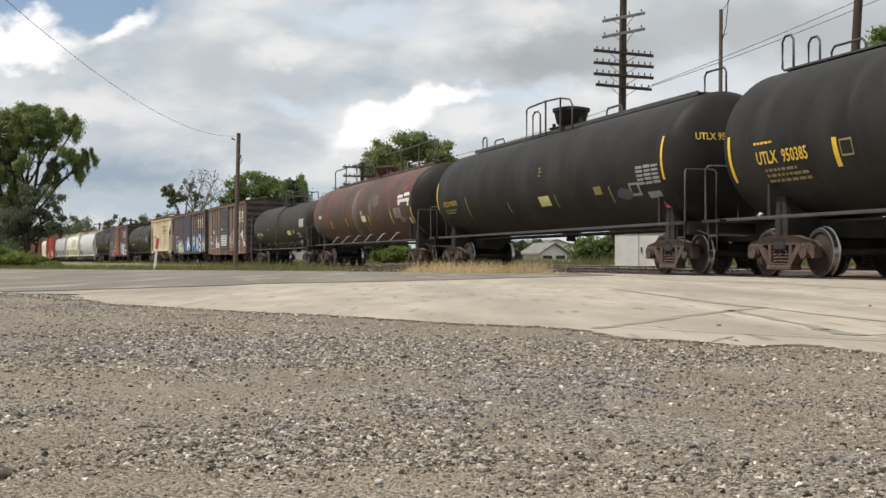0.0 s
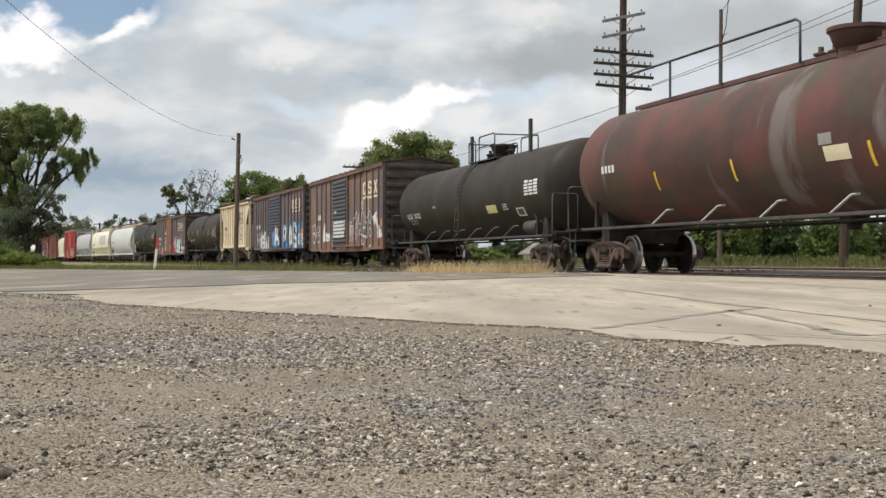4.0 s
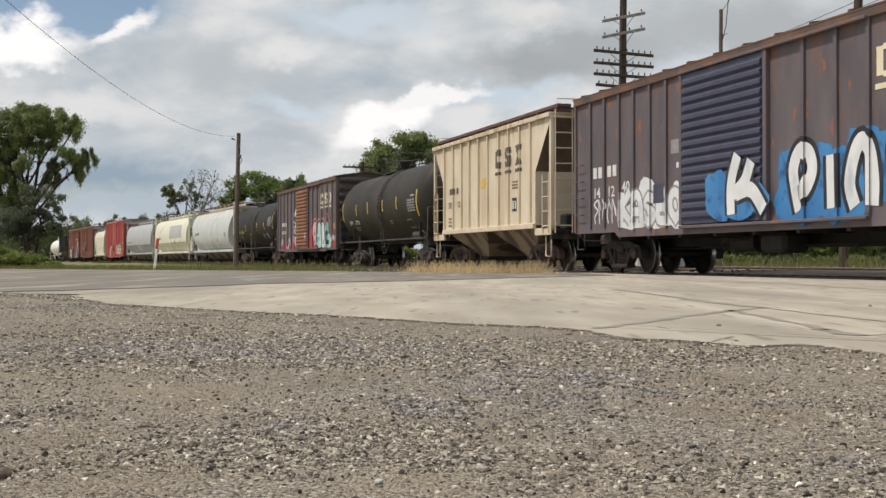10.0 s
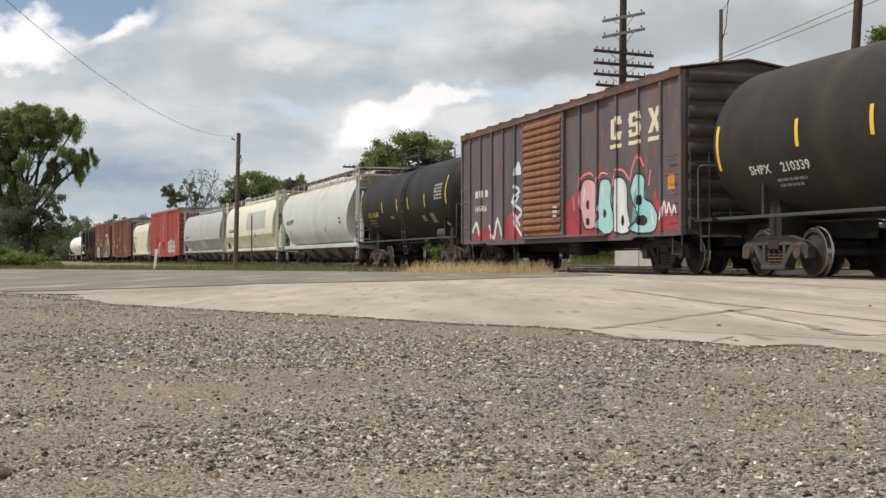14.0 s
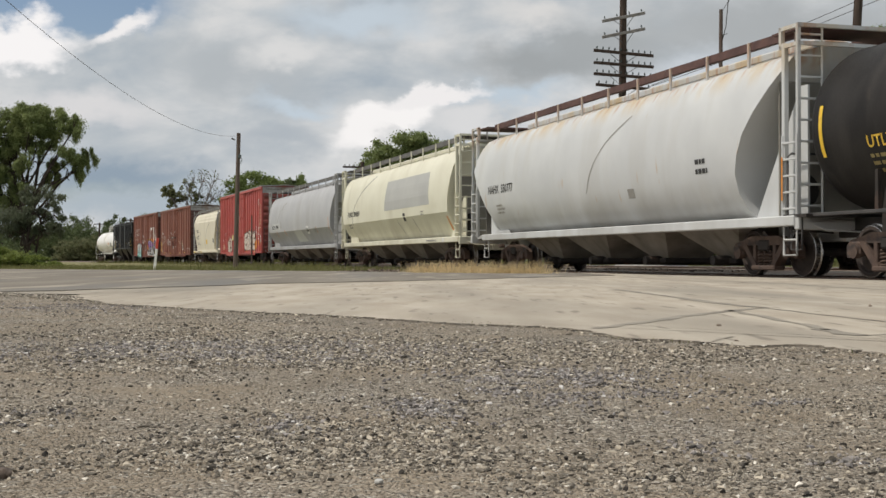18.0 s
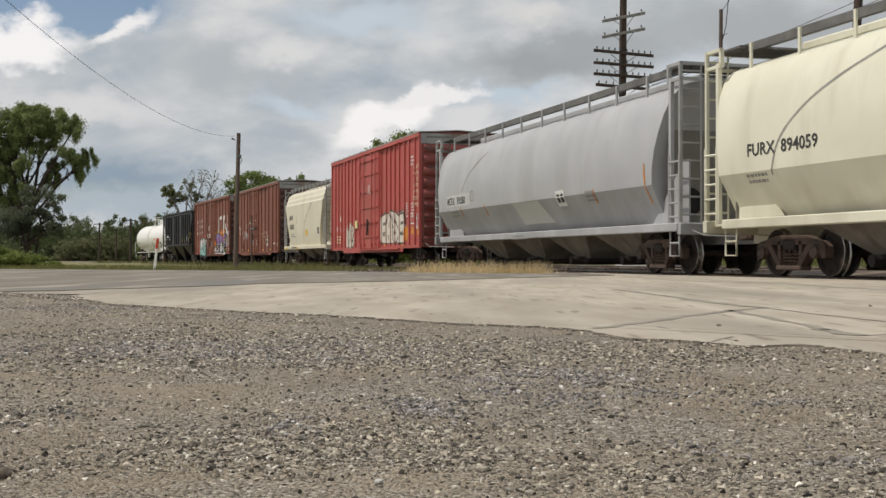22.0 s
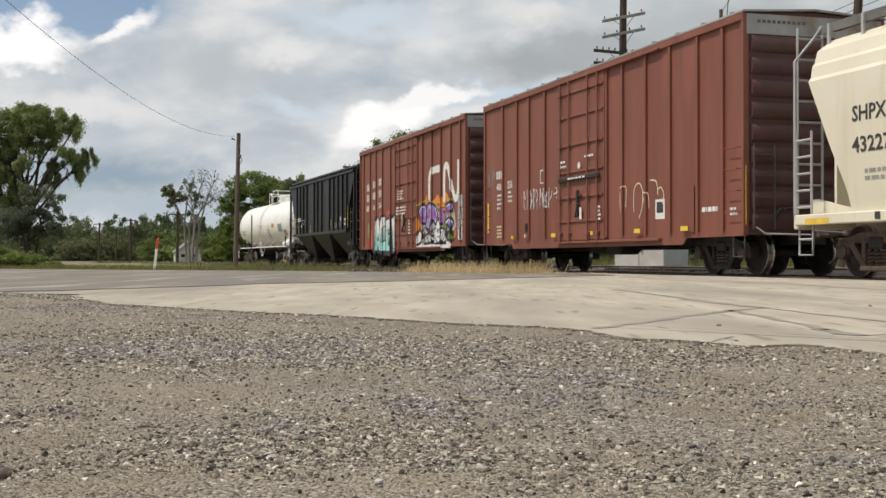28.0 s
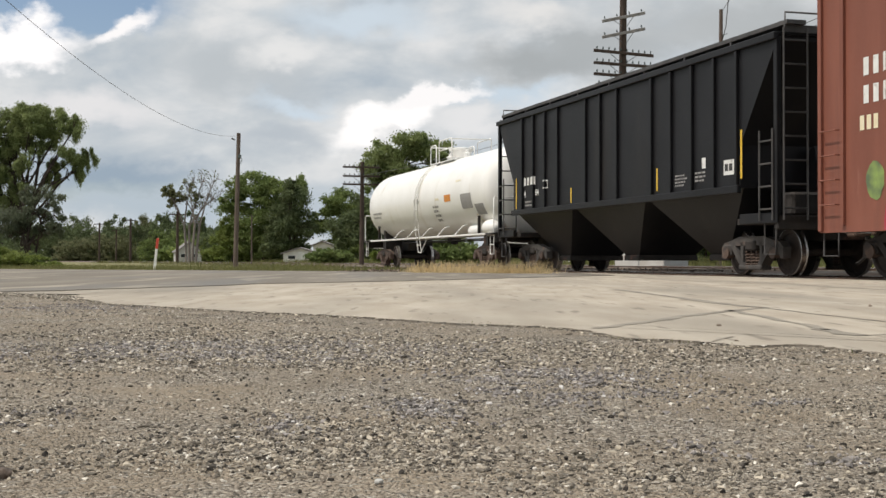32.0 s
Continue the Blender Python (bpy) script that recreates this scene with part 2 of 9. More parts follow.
        geo = N("ShaderNodeNewGeometry")
        r = N("ShaderNodeValToRGB")
        ramp_stops(r, [(0.0, (0.05, 0.047, 0.045)), (0.25, (0.13, 0.121, 0.108)), (0.58, (0.25, 0.23, 0.20)), (0.82, (0.36, 0.335, 0.295)), (0.94, (0.56, 0.53, 0.48)), (1.0, (0.84, 0.82, 0.78))] if key == "stone" else
                   [(0.0, (0.08, 0.076, 0.075)), (0.5, (0.21, 0.20, 0.195)), (0.88, (0.34, 0.325, 0.315)), (1.0, (0.62, 0.62, 0.62))] if key == "stone_blue" else
                   [(0.0, (0.06, 0.05, 0.045)), (0.5, (0.15, 0.12, 0.10)), (1.0, (0.27, 0.235, 0.20))])
        L(geo.outputs["Random Per Island"], r.inputs[0])
        mul = N("ShaderNodeMix"); mul.data_type = "RGBA"; mul.blend_type = "MULTIPLY"; mul.inputs[0].default_value = 0.5
        old = bsdf.inputs["Base Color"].links[0].from_socket
        sc = N("ShaderNodeVectorMath"); sc.operation = "SCALE"; sc.inputs["Scale"].default_value = 3.9
        L(old, sc.inputs[0])
        L(r.outputs[0], mul.inputs[6]); L(sc.outputs[0], mul.inputs[7])
        L(mul.outputs[2], bsdf.inputs["Base Color"])


gravel_mats()


def stain_shade(name, z0, z1, colour, scale, stretch, cut=(0.38, 0.62), amount=0.9):
    """Streaked tint in a paint, for rust, grime and painted belly shade, growing from height z0 to z1 of the thing."""
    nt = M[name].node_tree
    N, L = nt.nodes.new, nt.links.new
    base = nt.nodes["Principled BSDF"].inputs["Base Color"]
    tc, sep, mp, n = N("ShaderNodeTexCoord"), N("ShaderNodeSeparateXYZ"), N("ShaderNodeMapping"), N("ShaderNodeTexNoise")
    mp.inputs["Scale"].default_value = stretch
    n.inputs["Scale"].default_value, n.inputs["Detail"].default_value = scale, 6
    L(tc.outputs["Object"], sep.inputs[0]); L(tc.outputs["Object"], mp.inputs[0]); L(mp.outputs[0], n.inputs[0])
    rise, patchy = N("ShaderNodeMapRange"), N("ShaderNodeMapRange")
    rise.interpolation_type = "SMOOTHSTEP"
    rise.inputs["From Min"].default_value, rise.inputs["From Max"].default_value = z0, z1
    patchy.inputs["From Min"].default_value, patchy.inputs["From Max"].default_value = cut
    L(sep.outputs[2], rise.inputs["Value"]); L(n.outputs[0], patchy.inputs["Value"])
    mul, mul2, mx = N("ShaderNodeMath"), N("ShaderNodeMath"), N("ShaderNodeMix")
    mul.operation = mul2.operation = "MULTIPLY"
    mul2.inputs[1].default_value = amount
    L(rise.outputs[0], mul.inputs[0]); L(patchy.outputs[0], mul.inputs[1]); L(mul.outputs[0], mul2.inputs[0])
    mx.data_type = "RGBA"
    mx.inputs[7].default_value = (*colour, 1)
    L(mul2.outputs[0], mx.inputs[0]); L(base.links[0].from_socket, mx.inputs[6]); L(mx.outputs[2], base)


# ---- mesh helpers ----
def part(name, bm, material, parent=None, label=""):
    me = bpy.data.meshes.new(name)
    bm.normal_update()
    bm.to_mesh(me)
    bm.free()
    me.materials.append(material)
    ob = new(name, me)
    if parent:
        ob.parent = parent
    if label:
        ob["label"] = label
    return ob


def share(name, mesh, parent, m=None, label=""):
    ob = new(name, mesh)
    ob.parent = parent
    if m is not None:
        ob.matrix_basis = m
    if label:
        ob["label"] = label
    return ob


def smooth(ob, angle=40):
    me = ob.data
    me.polygons.foreach_set("use_smooth", [True] * len(me.polygons))
    me.set_sharp_from_angle(angle=radians(angle))
    return ob


def box(bm, x0, x1, y0, y1, z0, z1, bevel=0.0):
    m = Matrix.Translation(((x0 + x1) / 2, (y0 + y1) / 2, (z0 + z1) / 2)) @ Matrix.Diagonal((abs(x1 - x0), abs(y1 - y0), abs(z1 - z0), 1))
    r = bmesh.ops.create_cube(bm, size=1, matrix=m)
    if bevel:
        es = list({e for v in r["verts"] for e in v.link_edges})
        bmesh.ops.bevel(bm, geom=es, offset=bevel, segments=1, affect="EDGES")


def tube(bm, pts, r, n=6, r2=None, caps=True):
    """A round bar along points, tapered from r to r2."""
    pts = [Vector(p) for p in pts]
    r2 = r if r2 is None else r2
    rings = []
    up = Vector((0.0, 0.0, 1.0))
    for i, p in enumerate(pts):
        d = (pts[min(i + 1, len(pts) - 1)] - pts[max(i - 1, 0)]).normalized()
        a = d.cross(up)
        if a.length < 0.05:
            a = d.cross(Vector((0.0, 1.0, 0.0)))
        a.normalize()
        b = d.cross(a).normalized()
        rad = r + (r2 - r) * i / max(1, len(pts) - 1)
        rings.append([bm.verts.new(p + a * math.cos(2 * math.pi * k / n) * rad + b * math.sin(2 * math.pi * k / n) * rad) for k in range(n)])
    for q, w in zip(rings, rings[1:]):
        for k in range(n):
            bm.faces.new((q[k], q[(k + 1) % n], w[(k + 1) % n], w[k]))
    if caps:
        bm.faces.new(rings[0][::-1])
        bm.faces.new(rings[-1])


def lathe(bm, profile, n=24, m=Matrix()):
    """Turns (radius, axial) points round the y axis."""
    rings = []
    for r, y in profile:
        if r < 1e-6:
            rings.append([bm.verts.new(m @ Vector((0, y, 0)))])
        else:
            rings.append([bm.verts.new(m @ Vector((r * math.cos(2 * math.pi * k / n), y, r * math.sin(2 * math.pi * k / n)))) for k in range(n)])
    for a, b in zip(rings, rings[1:]):
        for k in range(n):
            j = (k + 1) % n
            if len(a) == 1 and len(b) == 1:
                continue
            if len(a) == 1:
                bm.faces.new((a[0], b[j], b[k]))
            elif len(b) == 1:
                bm.faces.new((a[k], a[j], b[0]))
            else:
                bm.faces.new((a[k], a[j], b[j], b[k]))
    bmesh.ops.recalc_face_normals(bm, faces=bm.faces[:])


def prism(bm, outline, y0, y1, holes=False):
    """Extrudes an outline of (x, z) from y0 to y1."""
    a = [bm.verts.new((x, y0, z)) for x, z in outline]
    b = [bm.verts.new((x, y1, z)) for x, z in outline]
    n = len(outline)
    fs = [bm.faces.new(a), bm.faces.new(b[::-1])]
    for i in range(n):
        fs.append(bm.faces.new((a[i], b[i], b[(i + 1) % n], a[(i + 1) % n])))
    bmesh.ops.recalc_face_normals(bm, faces=fs)


def sheet(bm, pts):
    return bm.faces.new([bm.verts.new(p) for p in pts])


def np_mesh(name, co, quads, material, parent=None):
    """A mesh from arrays: co (n, 3), quads (m, k)."""
    me = bpy.data.meshes.new(name)
    k = quads.shape[1]
    me.vertices.add(len(co)); me.loops.add(quads.size); me.polygons.add(len(quads))
    me.vertices.foreach_set("co", co.astype(np.float32).ravel())
    me.loops.foreach_set("vertex_index", quads.astype(np.int32).ravel())
    me.polygons.foreach_set("loop_start", np.arange(0, quads.size, k, dtype=np.int32))
    me.polygons.foreach_set("loop_total", np.full(len(quads), k, np.int32))
    me.materials.append(material)
    me.polygons.foreach_set("use_smooth", np.zeros(len(quads), bool))
    me.update(calc_edges=True)
    ob = new(name, me)
    if parent:
        ob.parent = parent
    return ob


# ---- the line of the track: straight, a wide curve, straight again; s grows away from the camera ----
PHI0, S_A, S_B, KAPPA = radians(16.494), 27.57, 106.56, 1.3026e-3
_s = np.arange(-340.0, 440.01, 0.5)
_ph = PHI0 + KAPPA * (np.clip(_s - S_A, 0, None) - np.clip(_s - S_B, 0, None))
_x, _y = np.cumsum(-np.sin(_ph) * 0.5), np.cumsum(np.cos(_ph) * 0.5)
_i0 = int(round(340 / 0.5))
_x, _y = _x - _x[_i0] + 6.99 + 0.75 * math.cos(PHI0), _y - _y[_i0] + 22.917 + 0.75 * math.sin(PHI0)
RAIL_Z, SPEED = 0.02, 9.0244


def line(s):
    """Centre of the track and its heading (radians from +y towards -x) at s."""
    return float(np.interp(s, _s, _x)), float(np.interp(s, _s, _y)), float(np.interp(s, _s, _ph))


def beside(s, off):
    """A point off metres from the track's centre, towards the camera side."""
    x, y, p = line(s)
    return x - off * math.cos(p), y - off * math.sin(p)


def car_pose(sa, sb):
    xa, ya, _ = line(sa)
    xb, yb, _ = line(sb)
    return pose((xa + xb) / 2, (ya + yb) / 2, RAIL_Z, 0, 0, math.degrees(math.atan2(yb - ya, xb - xa)))
# ---- ground, road, track ----
def patch(name, pts, z, material, thick=0.0):
    bm = bmesh.new()
    vs = [bm.verts.new((x, y, z)) for x, y in pts]
    f = bm.faces.new(vs)
    f.normal_update()
    if f.normal.z < 0:
        f.normal_flip()
    if thick:
        r = bmesh.ops.extrude_face_region(bm, geom=[f])
        low = [v for v in r["geom"] if isinstance(v, bmesh.types.BMVert)]
        for v in low:
            v.co.z -= thick
        bmesh.ops.recalc_face_normals(bm, faces=bm.faces[:])
    bmesh.ops.triangulate(bm, faces=bm.faces[:])
    return part(name, bm, material)


def edge_noise(pts, step, amp, seed):
    rnd = random.Random(seed)
    out = []
    for (x0, y0), (x1, y1) in zip(pts, pts[1:]):
        n = max(1, int(math.hypot(x1 - x0, y1 - y0) / step))
        for i in range(n):
            f = i / n
            out.append((x0 + (x1 - x0) * f + rnd.uniform(-amp, amp), y0 + (y1 - y0) * f + rnd.uniform(-amp, amp)))
    return out + [pts[-1]]


def build_ground():
    # one sheet out to the horizon, gently rising behind the track
    xs = [-1500, -500, -200, -100, -60, -40, -25, -15, -8, 0, 8, 15, 25, 40, 60, 100, 200, 500, 1500]
    ys = [-600, -100, -20, 0, 10, 20, 30, 36, 44, 50, 60, 80, 110, 150, 220, 400, 900, 2400]
    co, q = [], []
    for y in ys:
        for x in xs:
            xt = float(np.interp(y, _y, _x))
            behind = min(1.0, max(0.0, (x - xt - 3) / 8)) if y > 5 else 0
            co.append((x, y, -0.06 + 0.16 * behind))
    n = len(xs)
    for j in range(len(ys) - 1):
        for i in range(n - 1):
            q.append((j * n + i, j * n + i + 1, (j + 1) * n + i + 1, (j + 1) * n + i))
    tagged(np_mesh("ground", np.array(co), np.array(q), M["soil"]), "patchy green and tan grass over bare soil", "ground", kind="structure")

    # gravel lot: from behind the camera to the broken edge of the concrete
    edge = [(-30.0, 12.6), (-4.3, 11.9), (-3.35, 11.6), (-3.3, 10.6), (-2.95, 10.2), (-2.4, 9.05), (-1.75, 8.35), (-1.27, 7.75), (-0.78, 7.35), (-0.47, 7.0), (-0.14, 6.55),
            (0.13, 6.2), (0.48, 6.0), (0.66, 5.63), (0.73, 5.1), (0.94, 4.97), (1.13, 4.63), (1.36, 4.72), (1.45, 4.43), (1.52, 4.25), (4.0, 3.2), (20.0, -2.5)]
    rough_edge = edge_noise(edge, 0.09, 0.045, 3)
    tagged(patch("gravel_lot", rough_edge + [(20, -25), (-30, -25)], 0.004, M["gravel_ground"]), "compacted grey-brown gravel lot with loose stones", "gravel", kind="structure")

    # concrete apron, slab edge proud of the gravel
    near = [beside(s, 1.75) for s in (-60, -40, -20, -8, 0, 6, 12)]
    apron = edge_noise(edge, 0.035, 0.03, 5)
    far = [(-0.3, 24.0), (-8, 25.5), (-30, 27)]
    slab = patch("apron", apron + [(26, 4)] + [p for p in near[2:]] + [(0.6, 31.0)] + far, 0.013, M["concrete"], 0.08)
    # upright edge faces: dirt plus the shade of an undercut put into the colour
    slab.data.materials.append(M["edge_dirt_shade"])
    for pl in slab.data.polygons:
        if abs(pl.normal.z) < .5:
            pl.material_index = 1
    tagged(slab, "pale worn concrete apron, cracked, with broken dirty edges darkened by painted shade", "concrete", kind="structure")
    tagged(patch("road", edge_noise([(-90, 12.9), (-30, 12.75), (-4.4, 12.1), (-3.55, 13.6), (-2.3, 16.6), (-0.4, 19.0), (1.6, 22.5), (3.6, 26.0)], 0.4, 0.12, 8) + [(3.2, 30.2), (-1.0, 33.6), (-15.5, 43.5), (-40, 50), (-90, 62)], 0.022, M["asphalt"], 0.05), "weathered grey asphalt road leading to the crossing", "road", kind="structure")

    # sealed cracks in the slabs
    def crack(pts, w, seed):
        ln = edge_noise(pts, 0.15, 0.012, seed)
        rnd = random.Random(seed + 50)
        left, right = [], []
        for i, (x, y) in enumerate(ln):
            x1, y1 = ln[min(i + 1, len(ln) - 1)]
            x0, y0 = ln[max(i - 1, 0)]
            d = math.hypot(x1 - x0, y1 - y0) or 1
            h = w * rnd.uniform(0.14, 0.36)
            left.append((x - (y1 - y0) / d * h, y + (x1 - x0) / d * h))
            right.append((x + (y1 - y0) / d * h, y - (x1 - x0) / d * h))
        bm = bmesh.new()
        a = [bm.verts.new((x, y, 0.0155)) for x, y in left]
        b = [bm.verts.new((x, y, 0.0155)) for x, y in right]
        for i in range(len(a) - 1):
            bm.faces.new((a[i], b[i], b[i + 1], a[i + 1]))
        bmesh.ops.recalc_face_normals(bm, faces=bm.faces[:])
        tagged(part("pavement_crack", bm, M["tar"]), "dark filled crack across the concrete slab", "crack", group="cracks in the concrete", kind="structure")
    crack([(0.71, 5.76), (0.87, 6.08), (1.07, 6.42), (1.31, 6.95), (1.72, 7.64), (2.1, 8.24)], 0.13, 1)
    crack([(1.87, 13.65), (1.94, 11.68), (1.99, 10.5), (2.01, 9.48), (2.05, 8.74), (2.15, 8.28)], 0.17, 2)
    crack([(1.81, 7.89), (1.8, 7.11), (1.77, 6.54), (1.78, 6.05), (1.74, 5.63)], 0.1, 3)
    crack([(1.74, 5.72), (1.73, 5.5), (1.74, 5.34), (1.77, 5.23)], 0.17, 12)
    crack([(1.77, 5.23), (1.83, 5.26), (2.0, 5.38)], 0.05, 13)
    crack([(2.14, 8.24), (2.19, 7.33), (2.23, 6.85), (2.29, 6.26)], 0.05, 4)
    crack([(3.45, 23.99), (3.64, 19.24), (4.23, 18.05), (4.6, 16.42), (4.58, 14.46), (4.84, 13.04)], 0.22, 5)
    crack([(-3.35, 11.5), (-2.9, 12.4), (-2.5, 13.2)], 0.10, 6)
    crack([(-1.75, 9.6), (-1.3, 9.75)], 0.05, 7)
    crack([(-0.9, 11.9), (-0.55, 12.2)], 0.06, 8)
    crack([(1.05, 4.85), (1.2, 5.15)], 0.03, 9)

    # ballast bed along the whole line
    ss = np.arange(-330, 436, 3.0)
    prof = [(3.4, -0.09), (2.2, -0.03), (1.6, -0.015), (-1.6, -0.015), (-3.2, 0.06), (-6.5, 0.10), (-8.5, 0.04)]
    co, q = [], []
    for s in ss:
        for o, z in prof:
            x, y = beside(s, o)
            co.append((x, y, z))
    n = len(prof)
    for j in range(len(ss) - 1):
        for i in range(n - 1):
            q.append((j * n + i, (j + 1) * n + i, (j + 1) * n + i + 1, j * n + i + 1))
    bed = tagged(np_mesh("track_bed", np.array(co), np.array(q), M["ballast"]), "brown crushed-stone ballast of the railway", "ballast", kind="structure")

    # rails
    def rail(off, z0):
        pr = [(-0.07, -0.16), (0.07, -0.16), (0.07, -0.145), (0.012, -0.12), (0.012, -0.04), (0.036, -0.03), (0.036, -0.004), (0.028, 0.0), (-0.028, 0.0), (-0.036, -0.004), (-0.036, -0.03), (-0.012, -0.04), (-0.012, -0.12), (-0.07, -0.145)]
        co, q = [], []
        for s in ss:
            x, y, p = line(s)
            for o, z in pr:
                co.append((x - (off + o) * math.cos(p), y - (off + o) * math.sin(p), z0 + z))
        n = len(pr)
        for j in range(len(ss) - 1):
            for i in range(n):
                q.append((j * n + i, (j + 1) * n + i, (j + 1) * n + (i + 1) % n, j * n + (i + 1) % n))
        ob = np_mesh("rail", np.array(co), np.array(q), M["rail_steel"])
        ob.data.materials.append(M["rail_top"])
        for i, pl in enumerate(ob.data.polygons):
            if i % n in (6, 7, 8):
                pl.material_index = 1
        tagged(ob, "rusty steel rail with a bright worn head", "rail", group="rails", kind="structure")
    rail(0.755, RAIL_Z)
    rail(-0.755, RAIL_Z)
    rail(-4.6, 0.13)
    rail(-6.1, 0.13)

    # timber ties, each a piece of the bed
    bm = bmesh.new()
    box(bm, -0.115, 0.115, -1.3, 1.3, -0.17, -0.001, 0.012)
    tie = part("tie", bm, M["tie_wood"], bed)
    for k in range(230):
        x, y, p = line(7.5 + k * 0.56)
        m = pose(x, y, RAIL_Z - 0.022, 0, 0, 90 + math.degrees(p))
        if k:
            share("tie", tie.data, bed, m)
        else:
            tie.matrix_basis = m


def stones(name, n, place, smin, smax, material, seed, flat=0.6, label="", category="gravel"):
    """Loose stones as distorted low solids in one mesh."""
    rng = np.random.default_rng(seed)
    bm = bmesh.new()
    bmesh.ops.create_icosphere(bm, subdivisions=1, radius=1)
    bv = np.array([v.co[:] for v in bm.verts]); bf = np.array([[v.index for v in f.verts] for f in bm.faces])
    bm.free()
    xyz = place(rng, n)
    n = len(xyz)
    size = smin + (smax - smin) * rng.random(n) ** 3.4
    # each stone is a ball cut flat by a few random planes
    v = np.repeat(bv[None], n, 0)
    for _ in range(7):
        d = rng.normal(size=(n, 3)); d /= np.linalg.norm(d, axis=1)[:, None]
        h = rng.uniform(0.22, 0.62, n)[:, None]
        over = np.maximum(0, (v * d[:, None]).sum(-1) - h)
        v = v - over[..., None] * d[:, None]
    v = v * (1 + rng.uniform(-0.12, 0.12, (n, len(bv), 1)))
    v *= size[:, None, None] * np.stack([rng.uniform(1.0, 2.1, n), rng.uniform(0.7, 1.3, n), rng.uniform(flat * 0.7, flat * 1.7, n)], 1)[:, None]
    a = rng.uniform(0, 2 * np.pi, n)
    c, s = np.cos(a)[:, None], np.sin(a)[:, None]
    x, y = v[..., 0] * c - v[..., 1] * s, v[..., 0] * s + v[..., 1] * c
    v = np.stack([x, y, v[..., 2]], -1) + xyz[:, None]
    f = bf[None] + (np.arange(n) * len(bv))[:, None, None]
    return tagged(np_mesh(name, v.reshape(-1, 3), f.reshape(-1, 3), material), label, category, kind="stuff")


def lot_limit(x):
    ex = [-30, -4.3, -3.3, -2.4, -1.27, -0.47, 0.48, 0.73, 1.13, 1.52, 4.0]
    ey = [12.6, 11.9, 10.6, 9.05, 7.75, 7.0, 6.0, 5.1, 4.65, 4.25, 3.2]
    return np.interp(x, ex, ey)


def lumps(x, y, cell, seed):
    """Smooth value noise between 0 and 1 over the plan."""
    g = np.random.default_rng(seed).random((64, 64))
    fx, fy = x / cell[0] + 900.37, y / cell[1] + 900.71
    ix, iy = np.floor(fx).astype(int), np.floor(fy).astype(int)
    tx, ty = fx - ix, fy - iy
    tx, ty = tx * tx * (3 - 2 * tx), ty * ty * (3 - 2 * ty)
    at = lambda a, b: g[a % 64, b % 64]
    return (at(ix, iy) * (1 - tx) + at(ix + 1, iy) * tx) * (1 - ty) + (at(ix, iy + 1) * (1 - tx) + at(ix + 1, iy + 1) * tx) * ty


# blue-grey drifts of fresh stone: centre and half sizes
DRIFTS = ((-0.84, 4.5, 0.95, 0.55), (0.28, 3.3, 0.34, 0.55), (0.75, 2.9, 0.10, 0.16), (0.46, 2.15, 0.10, 0.12), (0.66, 2.02, 0.10, 0.10), (-0.86, 2.57, 0.12, 0.14), (-0.29, 2.45, 0.10, 0.16), (-0.02, 2.75, 0.14, 0.3), (-2.6, 8.6, 0.9, 0.9))


# trodden bare dirt: centre and half sizes
BARE = ((-3.2, 7.0, 1.3, 1.6), (-1.6, 4.9, 0.5, 0.35), (-0.62, 1.78, 0.22, 0.16), (1.02, 3.3, 0.22, 0.55), (0.45, 2.35, 0.18, 0.16), (-0.1, 1.75, 0.2, 0.1), (-0.7, 3.2, 0.3, 0.25), (-2.4, 9.5, 0.9, 0.8), (0.6, 5.2, 0.25, 0.3), (-0.75, 2.25, .35, .4), (-0.35, 1.8, .3, .16), (-1.3, 3.4, .5, .5))


def build_gravel():
    def lot(y0, y1, keep):
        def f(rng, n):
            y = y0 * (y1 / y0) ** rng.random(n)
            x = rng.uniform(-0.40, 0.40, n) * y
            gap = lot_limit(x) - y
            ok = (gap > 0.02) & (rng.random(n) < np.clip(gap * 1.6, 0.25, 1))
            # gathered in drifts, bare trodden dirt between them
            w = 0.55 * lumps(x, y, (0.9, 0.65), 1) + 0.27 * lumps(x, y, (0.26, 0.2), 2) + 0.18 * lumps(x, y, (0.09, 0.08), 3)
            bare = np.ones(n)
            for bx, by, rx, ry in BARE:
                bare = bare * (1 - 0.9 * np.exp(-((x - bx) / rx) ** 2 - ((y - by) / ry) ** 2))
            ok &= rng.random(n) < bare * (keep + (1 - keep) * np.clip((w - 0.37) * 4.6, 0, 1))
            return np.stack([x, y, 0.004 + rng.uniform(-0.001, 0.002, n)], 1)[ok]
        return f

    def drift(rng, n):
        k = rng.choice(len(DRIFTS), n, p=np.array([4, 3, 1, .4, .4, .6, .7, 1.2, 2]) / 13.3)
        d = np.array(DRIFTS)[k]
        area = np.sqrt(d[:, 2] * d[:, 3] / 0.5)
        x, y = d[:, 0] + rng.normal(0, 0.55, n) * d[:, 2], d[:, 1] + rng.normal(0, 0.55, n) * d[:, 3]
        w = 0.6 * lumps(x, y, (0.16, 0.14), 4) + 0.4 * lumps(x, y, (0.05, 0.05), 5)
        ok = (y < lot_limit(x) - 0.05) & (rng.random(n) < np.clip((w - 0.3) * 3, 0, 1) * area)
        return np.stack([x, y, np.full(n, 0.006)], 1)[ok]
    stones("gravel", 230000, lot(1.5, 7.5, 0.16), 0.0014, 0.0070, M["stone"], 11, 0.8, "loose grey and tan crushed gravel")
